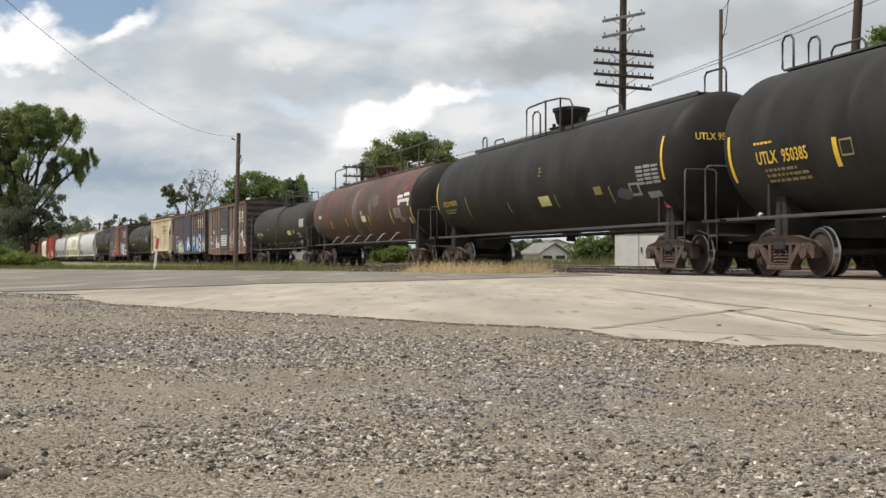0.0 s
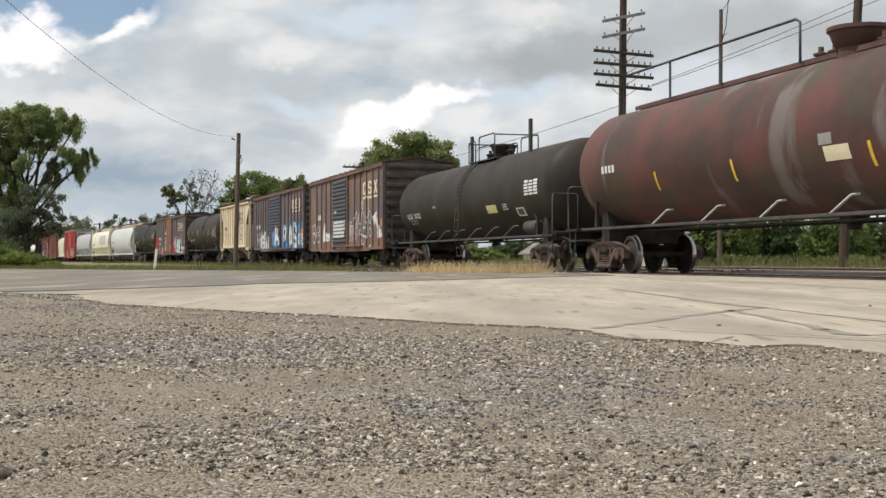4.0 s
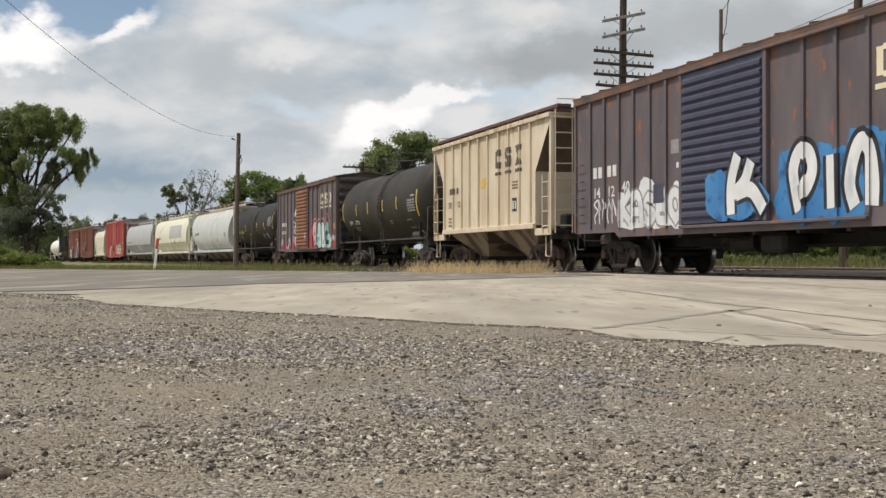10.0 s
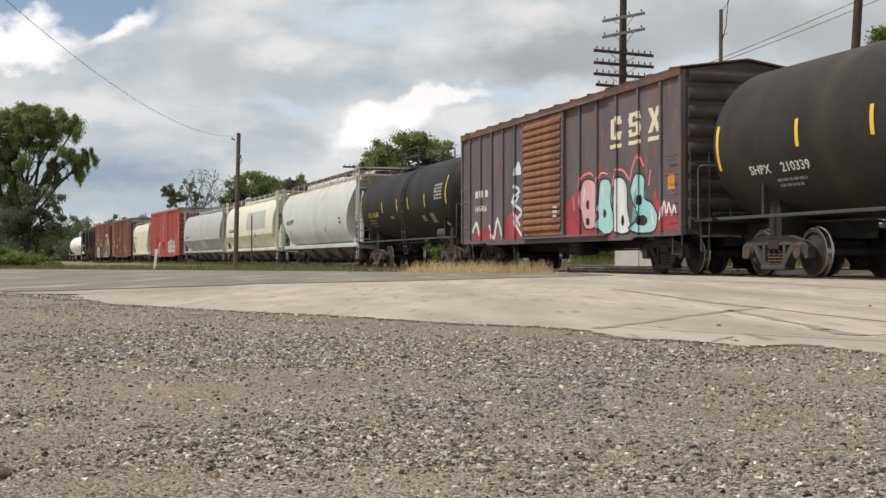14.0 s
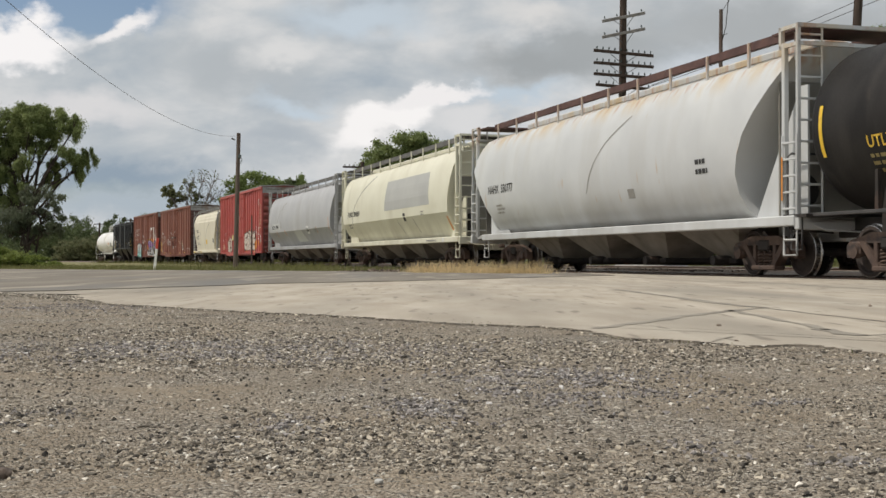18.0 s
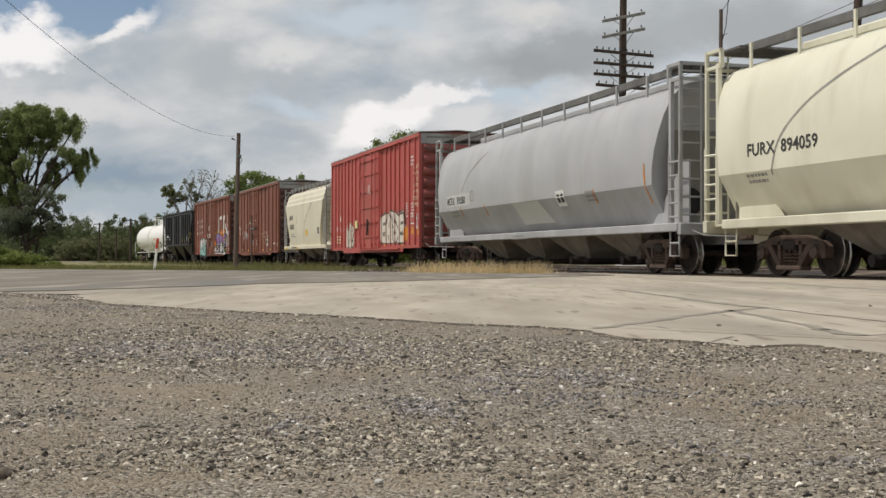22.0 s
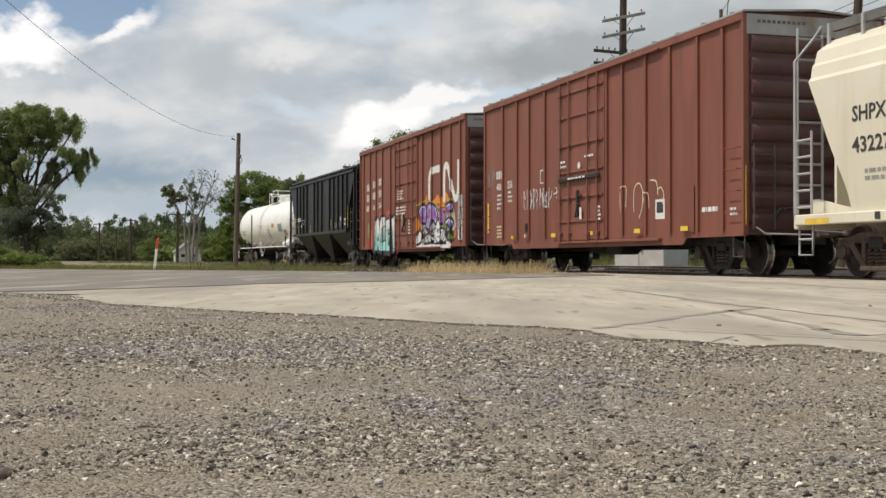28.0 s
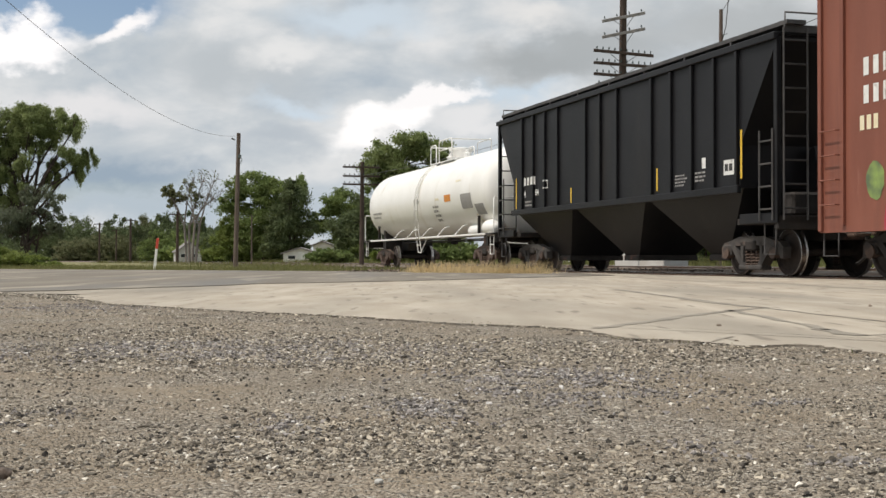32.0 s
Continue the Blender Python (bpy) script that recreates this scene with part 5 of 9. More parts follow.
# lower bodies: grime, and the shade of the inward belly put into the paint
stain_shade("hop_white", 2.1, 1.5, (0.40, 0.40, 0.385), 1.0, (1.2, 1, .6), (.35, .65), .7)
stain_shade("hop_yellow", 2.1, 1.4, (0.50, 0.47, 0.36), 1.0, (1.2, 1, .6), (.35, .65), .7)
stain_shade("hop_grey", 2.15, 1.8, (0.30, 0.30, 0.305), 1.0, (1.2, 1, .6), (.3, .6), .7)
stain_shade("hop_cream", 3.7, 4.3, (0.42, 0.27, 0.15), 1.6, (3, 1, .16), (.45, .65))
stain_shade("box_rusty", 1.7, .85, (0.27, 0.12, 0.06), 1.3, (1.5, 1, .5), (.42, .64), .8)
stain_shade("box_dark", 3.8, 4.3, (0.22, 0.10, 0.05), 1.8, (2.5, 1, .2), (.5, .68), .8)


# ---- shared pieces ----
MESH = {}


def mesh_of(key, bm, *mats):
    me = bpy.data.meshes.new(key)
    bm.normal_update()
    bm.to_mesh(me)
    bm.free()
    for m in mats:
        me.materials.append(m)
    MESH[key] = me
    return me


def make_truck_meshes():
    R = 0.457
    bm = bmesh.new()
    prof = [(0, -1.06), (.075, -1.06), (.075, -.86), (.12, -.84), (.15, -.82), (.17, -.80), (.35, -.765), (.375, -.80), (.44, -.80), (R - .004, -.795), (R + .003, -.70), (R + .03, -.688), (R + .022, -.665), (.40, -.66), (.385, -.70), (.17, -.70), (.10, -.66), (.075, -.60)]
    prof = prof + [(r, -y) for r, y in prof[::-1]]
    lathe(bm, prof, 32)
    me = mesh_of("wheelset", bm, M["wheel_face"], M["wheel_tread"])
    for p in me.polygons:
        c = p.center
        r = math.hypot(c.x, c.z)
        p.use_smooth = True
        if r > 0.442 and abs(c.y) > .66:
            p.material_index = 1
    me.set_sharp_from_angle(angle=radians(35))
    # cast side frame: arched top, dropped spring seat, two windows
    for key, mat in (("side_frame", "truck_iron"), ("side_frame_grey", "truck_grey"), ("side_frame_black", "truck_shaded")):
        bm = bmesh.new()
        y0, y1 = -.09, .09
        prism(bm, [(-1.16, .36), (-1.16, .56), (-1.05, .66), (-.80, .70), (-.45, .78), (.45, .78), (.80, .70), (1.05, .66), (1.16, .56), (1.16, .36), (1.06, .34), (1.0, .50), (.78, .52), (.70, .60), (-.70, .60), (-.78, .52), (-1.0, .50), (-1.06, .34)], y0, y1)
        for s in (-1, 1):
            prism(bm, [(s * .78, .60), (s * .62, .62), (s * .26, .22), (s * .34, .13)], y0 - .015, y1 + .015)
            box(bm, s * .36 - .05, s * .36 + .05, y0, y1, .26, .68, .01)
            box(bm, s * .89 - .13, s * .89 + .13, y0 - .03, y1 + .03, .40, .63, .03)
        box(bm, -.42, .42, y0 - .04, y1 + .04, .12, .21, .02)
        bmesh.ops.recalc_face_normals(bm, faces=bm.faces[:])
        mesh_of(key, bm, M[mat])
    bm = bmesh.new()
    for cx in (-.2, 0, .2):
        pts = [(cx + .075 * math.cos(a * .9), .075 * math.sin(a * .9), .21 + .27 * a / 30) for a in range(31)]
        tube(bm, pts, .02, 5)
    mesh_of("springs", bm, M["truck_iron"])
    bm = bmesh.new()
    box(bm, -.2, .2, -1.12, 1.12, .50, .70, .03)
    box(bm, -.28, .28, -.3, .3, .55, .76, .03)
    box(bm, -.62, -.52, -.8, .8, .42, .52, .01)
    box(bm, .52, .62, -.8, .8, .42, .52, .01)
    mesh_of("bolster", bm, M["under_black"])
    bm = bmesh.new()
    lathe(bm, [(0, .0), (.085, .0), (.105, .03), (.105, .16), (.12, .165), (.12, .19), (0, .19)], 14)
    mesh_of("bearing", bm, M["truck_iron"])
    bm = bmesh.new()
    box(bm, -.9, -.1, -.09, .09, .78, .95, .02)
    box(bm, -.14, .12, -.13, .13, .74, .99, .03)
    box(bm, .1, .36, -.14, -.04, .76, .97, .03)
    box(bm, .22, .38, -.14, .10, .76, .97, .03)
    mesh_of("coupler", bm, M["truck_iron"])
    bm = bmesh.new()
    tube(bm, [(0, 0, .98), (.12, .02, .82), (.3, .03, .62), (.5, .02, .52), (.62, 0, .5)], .028, 6)
    mesh_of("air_hose", bm, M["under_black"])


SPIN = []


def add_truck(car, x, iron=""):
    tr = share("truck", MESH["bolster"], car, Matrix.Translation((x, 0, 0)))
    for sy in (-1, 1):
        share("side_frame", MESH["side_frame" + ("_" + iron if iron else "")], tr, Matrix.Translation((0, sy * 1.0, 0)))
        share("spring", MESH["springs"], tr, Matrix.Translation((0, sy * 1.0, 0)))
        for sx in (-1, 1):
            share("bearing", MESH["bearing"], tr, Matrix.Translation((sx * .889, sy * .97, .457)) @ Euler((0, 0, 0 if sy > 0 else math.pi)).to_matrix().to_4x4())
    for sx in (-1, 1):
        w = share("wheelset", MESH["wheelset"], tr, Matrix.Translation((sx * .889, 0, .457)))
        SPIN.append((w, car, x + sx * .889, sx * .889))


def add_couplers(car, half):
    for sx in (-1, 1):
        m = Matrix.Translation((sx * half, 0, 0)) @ Euler((0, 0, 0 if sx > 0 else math.pi)).to_matrix().to_4x4()
        share("coupler", MESH["coupler"], car, m)
        share("air_hose", MESH["air_hose"], car, m @ Matrix.Translation((-.15, .3, -.25)))


def letters(text, size):
    """Flat mesh of a text, 2D verts and faces, centred on its left end."""
    cu = bpy.data.curves.new("text", "FONT")
    cu.body, cu.size, cu.resolution_u, cu.offset = text, size, 2, size * 0.018
    ob = new("text", cu)
    dg = bpy.context.evaluated_depsgraph_get()
    me = bpy.data.meshes.new_from_object(ob.evaluated_get(dg))
    bpy.data.objects.remove(ob)
    bpy.data.curves.remove(cu)
    return me


class Skin:
    """Where a car's side lies: panel depth by height, with ribs standing out of it."""

    def __init__(self, y, ribs=(), rib_w=0.1, rib_d=0.06, tank=None):
        self.y, self.ribs, self.rib_w, self.rib_d, self.tank = y, ribs, rib_w, rib_d, tank

    def depth(self, x, z):
        if self.tank:
            r, zc = self.tank
            return math.sqrt(max(0.01, r * r - (z - zc) ** 2))
        if callable(self.y):
            return self.y(x, z)
        for r in self.ribs:
            if abs(x - r) < self.rib_w / 2:
                return self.y + self.rib_d
        return self.y


def lay(name, bm, material, car, skin, lift=0.006, label=""):
    """Lays a flat figure drawn in (x, z) onto a car's side, stepping over its ribs."""
    cuts = []
    if skin.tank or callable(skin.y):
        zs = [v.co.z for v in bm.verts]
        z = min(zs)
        while z < max(zs):
            z += 0.12
            cuts.append(((0, 0, z), (0, 0, 1)))
    xs = [v.co.x for v in bm.verts]
    if not xs:
        bm.free()
        return None
    for r in skin.ribs:
        for e in (-1, 1):
            for g in (-.002, .002):
                c = r + e * skin.rib_w / 2 + g
                if min(xs) < c < max(xs):
                    cuts.append(((c, 0, 0), (1, 0, 0)))
    bmesh.ops.remove_doubles(bm, verts=bm.verts[:], dist=1e-4)
    for co, no in cuts:
        bmesh.ops.bisect_plane(bm, geom=bm.verts[:] + bm.edges[:] + bm.faces[:], plane_co=co, plane_no=no)
    for v in bm.verts:
        v.co.y = skin.depth(v.co.x, v.co.z) + lift
    bm.normal_update()
    for f in bm.faces:
        if f.normal.y < 0:
            f.normal_flip()
    return part(name, bm, material, car, label)


def figure(*polys):
    bm = bmesh.new()
    for p in polys:
        f = bm.faces.new([bm.verts.new((x, 0, z)) for x, z in p])
        if len(p) > 4:
            bmesh.ops.triangulate(bm, faces=[f])
    return bm


def rect(x, z, w, h, slant=0.0):
    return [(x, z), (x - w, z), (x - w - slant, z + h), (x - slant, z + h)]


def write(car, skin, text, x, z, h, material, stretch=1.0, label=""):
    me = letters(text, h * 1.38)
    bm = bmesh.new()
    bm.from_mesh(me)
    bpy.data.meshes.remove(me)
    for v in bm.verts:
        v.co = Vector((x - v.co.x * stretch, 0, z + v.co.y))
    return lay("number", bm, material, car, skin, 0.008, label or "stencilled number")


def marks(car, skin, x, z, w, h, n, material, name="lettering", gap=0.35, lift=0.008):
    """n upright bars in a row, for a mark that is not spelled out."""
    p = w / n
    for i in range(n):
        lay(name, figure(rect(x - i * p, z, p * (1 - gap), h)), material, car, skin, lift)


def lines(car, skin, x, z, w, rows, pitch, material, seed=0, name="small_print", thick=0.5):
    rnd = random.Random(seed)
    polys = []
    for i in range(rows):
        cx = x
        end = x - w * rnd.uniform(.6, 1.0)
        while cx > end:
            ln = rnd.uniform(.04, .16) * max(1, w)
            polys.append(rect(cx, z - i * pitch, min(ln, cx - end + .02), pitch * thick))
            cx -= ln + .03 * max(1, w)
    ob = lay(name, figure(*polys), material, car, skin, 0.008)
    return tagged(ob, kind="stuff") if ob else None


def plate(car, skin, x, z, w, h, material, name="placard", lift=0.007, label=""):
    return lay(name, figure(rect(x, z, w, h)), material, car, skin, lift, label)


def stroke(pts, w):
    """A band of even width along points (x, z), as quads that share their mitred ends."""
    n = len(pts)
    side = []
    for i, (x, z) in enumerate(pts):
        x0, z0 = pts[max(i - 1, 0)]
        x1, z1 = pts[min(i + 1, n - 1)]
        if pts[0] == pts[-1] and i in (0, n - 1):
            (x0, z0), (x1, z1) = pts[-2], pts[1]
        d = math.hypot(x1 - x0, z1 - z0) or 1
        a = Vector((x - x0, z - z0)) if (x, z) != (x0, z0) else Vector((x1 - x, z1 - z))
        k = max(.5, abs(a.normalized().dot(Vector(((x1 - x0) / d, (z1 - z0) / d)))))
        nx, nz = -(z1 - z0) / d * w / 2 / k, (x1 - x0) / d * w / 2 / k
        side.append(((x + nx, z + nz), (x - nx, z - nz)))
    return [[side[i][0], side[i + 1][0], side[i + 1][1], side[i][1]] for i in range(n - 1)]


def curve(pts, n=6):
    """Smooths a short run of points (Catmull-Rom)."""
    p = [pts[0]] + list(pts) + [pts[-1]]
    out = []
    for i in range(1, len(p) - 2):
        for k in range(n):
            t = k / n
            out.append(tuple(0.5 * (2 * p[i][j] + (p[i + 1][j] - p[i - 1][j]) * t + (2 * p[i - 1][j] - 5 * p[i][j] + 4 * p[i + 1][j] - p[i + 2][j]) * t * t
                                    + (3 * p[i][j] - p[i - 1][j] - 3 * p[i + 1][j] + p[i + 2][j]) * t ** 3) for j in (0, 1)))
    return out + [pts[-1]]


def blob_shape(cx, cz, rx, rz, seed, n=18, rough=0.16, square=0.0):
    rnd = random.Random(seed)
    ks = [rnd.uniform(1 - rough, 1 + rough) for _ in range(n)]
    out = []
    for i in range(n):
        a = 2 * math.pi * i / n
        k = (ks[i] + ks[i - 1]) / 2
        q = 1 / max(abs(math.cos(a)), abs(math.sin(a))) if square else 1
        k *= (1 - square) + square * q
        out.append((cx + rx * k * math.cos(a), cz + rz * k * math.sin(a)))
    return out


FORMS = {
    "arch": [[(0, 0), (.12, .75), (.5, 1), (.88, .75), (1, 0)], [(.15, .38), (.85, .38)]],
    "hook": [[(1, .82), (.55, 1), (.1, .72), (.06, .3), (.42, 0), (1, .14)]],
    "comb": [[(1, 1), (.15, .94), (.05, .5), (.12, .05), (1, 0)], [(.12, .5), (.8, .52)]],
    "post": [[(0, .94), (1, 1)], [(.5, .92), (.55, 0)]],
    "loop": [[(.5, 0), (.05, .35), (.1, .8), (.5, 1), (.92, .8), (.95, .3), (.5, 0)]],
    "snake": [[(.95, .85), (.45, 1), (.08, .76), (.5, .52), (.95, .28), (.5, 0), (.02, .15)]],
    "fork": [[(.05, 0), (.1, 1)], [(.95, 1), (.15, .5), (1, 0)]],
    "twin": [[(.05, 0), (.02, 1)], [(.02, .96), (.85, .82), (.2, .54), (.98, .26), (.05, .03)]],
    "bar": [[(.45, 0), (.5, 1)]],
}


def bubble_word(car, skin, x, z, w, h, n, fills, seed, outline="spray_black", halo=None, forms=None):
    """Fat sprayed strokes in a row, each filled and outlined."""
    rnd = random.Random(seed)
    if halo:
        lay("graffiti", figure(blob_shape(x - w / 2, z + h * .48, w * .56, h * .58, seed + 5, 30, .14, .5)), M[halo], car, skin, .004)
    p = w / n
    names = forms or [rnd.choice(sorted(FORMS)) for _ in range(n)]
    for i in range(n):
        tilt, grow, lift = rnd.uniform(-.12, .12), rnd.uniform(.92, 1.08), rnd.uniform(-.04, .05) * h
        fw = min(p * .34, h * .26)
        for k, pts in enumerate(FORMS[names[i]]):
            sk = curve([(x - p * (i + .12 + .74 * (a + tilt * b)), z + lift + fw * .4 + (h * grow - fw * .8) * b) for a, b in pts], 5)
            lay("graffiti", figure(*stroke(sk, fw * 1.5)), M[outline], car, skin, .0065 + .0003 * i + .0001 * k)
            lay("graffiti", figure(*stroke(sk, fw)), M[fills[i % len(fills)]], car, skin, .0098 + .0003 * i + .0001 * k)


def scribble(car, skin, x, z, w, h, n, material, seed, thick=0.03):
    rnd = random.Random(seed)
    polys = []
    for i in range(n):
        cx = x - w * (i + .5) / n
        pts = [(cx + rnd.uniform(-.5, .5) * w / n, z + h * t) for t in (0, .3, .55, .8, 1.0)]
        rnd.shuffle(pts)
        lay("graffiti", figure(*stroke(curve(pts, 4), thick)), M[material], car, skin, .0135)


def fat(car, skin, mid, shapes, fill, outline=None, w=.07, lift=.006, rounded=True):
    """Closed sprayed shapes given in (s, z), each filled and, if asked, edged."""
    for k, pts in enumerate(shapes):
        q = [(s - mid, z) for s, z in pts]
        if rounded:
            q = curve([q[-1]] + q + [q[0]], 4)[4:-5]
        lay("graffiti", figure(q), M[fill], car, skin, lift + .0002 * k)
        if outline:
            lay("graffiti", figure(*stroke(q + [q[0]], w)), M[outline], car, skin, lift + .0018 + .0002 * k)


def tags(car, skin, mid, paths, w, material, lift=.0135):
    """Thin sprayed lines given in (s, z)."""
    for k, pts in enumerate(paths):
        lay("graffiti", figure(*stroke(curve([(s - mid, z) for s, z in pts], 4), w)), M[material], car, skin, lift + .0001 * k)


def block_logo(car, skin, x, z, w, h, material):
    """Three bold plain shapes, a bracket, a zigzag and a cross, each over a bar."""
    p = w / 2.75
    lw = p * .64
    box_ = lambda x0, x1, z0, z1: [(x0, z0), (x1, z0), (x1, z1), (x0, z1)]
    arm = lambda fx, fz: [(fx(a), fz(b)) for a, b in ((0, 0), (.34, 0), (.5, .30), (.5, .5), (.33, .5))]
    same, flip = (lambda a: a), (lambda a: 1 - a)
    shapes = ([box_(.06, .36, .06, .94), box_(.36, .94, .82, 1), box_(.36, .94, 0, .18), box_(.66, 1, .66, .82), box_(.66, 1, .18, .34)],
              [box_(.06, .94, .83, 1), box_(0, .34, .58, .83), box_(.06, .94, .42, .58), box_(.66, 1, .17, .42), box_(.06, .94, 0, .17), box_(.70, 1, .69, .83), box_(0, .30, .17, .31)],
              [arm(same, same), arm(flip, same), arm(same, flip), arm(flip, flip)])
    for k, polys in enumerate(shapes):
        q = x - k * p
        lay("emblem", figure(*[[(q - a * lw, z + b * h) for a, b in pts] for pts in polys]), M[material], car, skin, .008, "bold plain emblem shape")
        lay("emblem_bar", figure(rect(q, z - h * .34, lw, h * .17)), M[material], car, skin, .008)


def rod_part(name, paths, r, material, car, n=6, label=""):
    bm = bmesh.new()
    for p in paths:
        tube(bm, p, r, n)
    return smooth(part(name, bm, M[material], car, label), 60)


def ladder(car, x0, x1, y, z0, z1, rungs, material, r=0.014, rails=True, name="ladder"):
    paths = []
    if rails:
        paths = [[(x0, y, z0), (x0, y, z1)], [(x1, y, z0), (x1, y, z1)]]
    for i in range(rungs):
        z = z0 + (z1 - z0) * (i + .5) / rungs
        paths.append([(x0, y, z), (x1, y, z)])
    return rod_part(name, paths, r, material, car, 5)


def end_ladder(car, x, y0, y1, z0, z1, rungs, material, r=0.016, name="ladder"):
    paths = [[(x, y0, z0), (x, y0, z1)], [(x, y1, z0), (x, y1, z1)]]
    for i in range(rungs):
        z = z0 + (z1 - z0) * (i + .5) / rungs
        paths.append([(x, y0, z), (x, y1, z)])
    return rod_part(name, paths, r, material, car, 5)


def start_car(name, s0, s1, label, category):
    car = new(name, None)
    car["mid"] = (s0 + s1) / 2
    tagged(car, label, category, group="cars of the train")
    CARS.append((car, (s0 + s1) / 2, (s1 - s0) / 2 - 1.75))
    return car


CARS = []


# ---- box car ----
def boxcar(s0, s1, label, paint, end_paint, roof, eave, sill, ribs, door, door_kind, door_paint, rib_d=.055, tall=False, end_ribs=9, trucks=1.75, door_z=None, belly=.08):
    mid, half, W = (s0 + s1) / 2, (s1 - s0) / 2, 1.53
    car = start_car("boxcar", s0, s1, label, "boxcar")
    d0, d1 = door[0] - mid, door[1] - mid
    ribs = [r - mid for r in ribs]
    zs = sill
    # sides
    for sy in (1, -1):
        bm = bmesh.new()
        box(bm, -half, half, sy * (W - .06), sy * W, zs, eave - .02)
        part("side_wall", bm, M[paint], car)
        bm = bmesh.new()
        box(bm, -half, half, sy * (W - .02), sy * (W + .075), eave - .16, eave, .012)
        part("top_rail", bm, M["top_rust"] if not tall else M[paint], car)
        bm = bmesh.new()
        if tall:
            prism(bm, [(-half, zs + .03), (half, zs + .03), (half, zs - .02), (half - 2.45, zs - .02), (half - 2.6, zs - .16), (-half + 2.6, zs - .16), (-half + 2.45, zs - .02), (-half, zs - .02)], sy * (W - .03), sy * (W + .003))
        else:
            prism(bm, [(-half, zs + .04), (half, zs + .04), (half, zs - .02), (half - 2.4, zs - .02), (half - 2.6, zs - belly), (-half + 2.6, zs - belly), (-half + 2.4, zs - .02), (-half, zs - .02)], sy * (W - .03), sy * (W + .003))
        part("side_sill", bm, M[paint], car)
    rib = bmesh.new()
    prism(rib, [(-.05, zs + .1), (.05, zs + .1), (.05, eave - .15), (-.05, eave - .15)], 0, rib_d)
    rme = mesh_of("rib", rib, M[paint])
    for r in ribs:
        share("rib", rme, car, Matrix.Translation((r, W, 0)))
        share("rib", rme, car, Matrix.Translation((r, -W - rib_d, 0)))
    for sx in (-1, 1):
        bm = bmesh.new()
        box(bm, sx * (half - .1), sx * half, W - .01, W + .06, zs, eave - .14, .01)
        part("corner_post", bm, M[paint], car)
    # ends: horizontal pressed ribs
    for sx in (-1, 1):
        bm = bmesh.new()
        box(bm, sx * (half - .06), sx * (half - .02), -W + .01, W - .01, zs, eave - .02)
        ridge = .06 if tall else .20
        top = [(-W + .01, eave - .02), (0, eave + ridge), (W - .01, eave - .02)]
        a = [bm.verts.new((sx * (half - .02), y, z)) for y, z in top]
        bm.faces.new(a)
        part("end_wall", bm, M[end_paint], car)
        for i in range(end_ribs):
            zc = zs + .25 + (eave - zs - (.85 if tall else .4)) * i / (end_ribs - 1)
            bm = bmesh.new()
            n, pr = 6, []
            hgt = (eave - zs) / end_ribs * .36
            for k in range(n + 1):
                a = math.pi * k / n
                pr.append((sx * (half - .02 + .085 * math.sin(a)), zc - hgt * math.cos(a)))
            prism(bm, pr, -W + .12, W - .12)
            smooth(part("end_rib", bm, M[end_paint], car), 50)
        if tall:
            bm = bmesh.new()
            prism(bm, [(sx * (half - .02), eave - .42), (sx * (half + .005), eave - .42), (sx * (half + .005), eave - .03), (sx * (half - .02), eave - .03)], -W + .02, W - .02)
            part("end_plate", bm, M["roof_galv"], car, "pale galvanised panel at the top of the end")
            lines_end = [(sx * (half + .009), W - .25 - .11 * i, eave - .2) for i in range(10)]
            bm = bmesh.new()
            for x, y, z in lines_end:
                box(bm, x - .002, x + .002, y - .07, y, z, z + .06)
            tagged(part("lettering", bm, M["mark_brown"], car), kind="stuff")
    # roof: shallow gable with cross ribs
    bm = bmesh.new()
    prism_pts = [(-W - .08, eave - .004), (0, eave + ridge + .02), (W + .08, eave - .004), (W + .08, eave + .03), (0, eave + ridge + .06), (-W - .08, eave + .03)]
    a = [bm.verts.new((-half - .05, y, z)) for y, z in prism_pts]
    b = [bm.verts.new((half + .05, y, z)) for y, z in prism_pts]
    bm.faces.new(a); bm.faces.new(b[::-1])
    for i in range(6):
        bm.faces.new((a[i], b[i], b[(i + 1) % 6], a[(i + 1) % 6]))
    bmesh.ops.recalc_face_normals(bm, faces=bm.faces[:])
    part("roof", bm, M[roof], car)
    rr = bmesh.new()
    q = [(-W - .06, eave + .03), (0, eave + ridge + .065), (W + .06, eave + .03), (W + .06, eave + .075), (0, eave + ridge + .11), (-W - .06, eave + .075)]
    a = [rr.verts.new((-.04, y, z)) for y, z in q]
    b = [rr.verts.new((.04, y, z)) for y, z in q]
    rr.faces.new(a); rr.faces.new(b[::-1])
    for i in range(6):
        rr.faces.new((a[i], b[i], b[(i + 1) % 6], a[(i + 1) % 6]))
    bmesh.ops.recalc_face_normals(rr, faces=rr.faces[:])
    rme = mesh_of("roof_rib", rr, M[roof])
    for i in range(14):
        share("roof_rib", rme, car, Matrix.Translation((-half + .5 + (2 * half - 1) * i / 13, 0, 0)))
    # door
    dz0, dz1 = door_z or zs + .02, eave - .18
    bm = bmesh.new()
    box(bm, d0, d1, W + .02, W + .075, dz0, dz1, .01)
    dr = part("door", bm, M[door_paint], car)
    if door_kind == "corrugated":
        n = 16
        pitch = (dz1 - dz0 - .2) / n
        cb = bmesh.new()
        prof = [(0, -pitch * .46), (.055, -pitch * .18), (.055, pitch * .18), (0, pitch * .46)]
        va = [cb.verts.new((d0 + .05, W + .074 + y, z)) for y, z in prof]
        vb = [cb.verts.new((d1 - .05, W + .074 + y, z)) for y, z in prof]
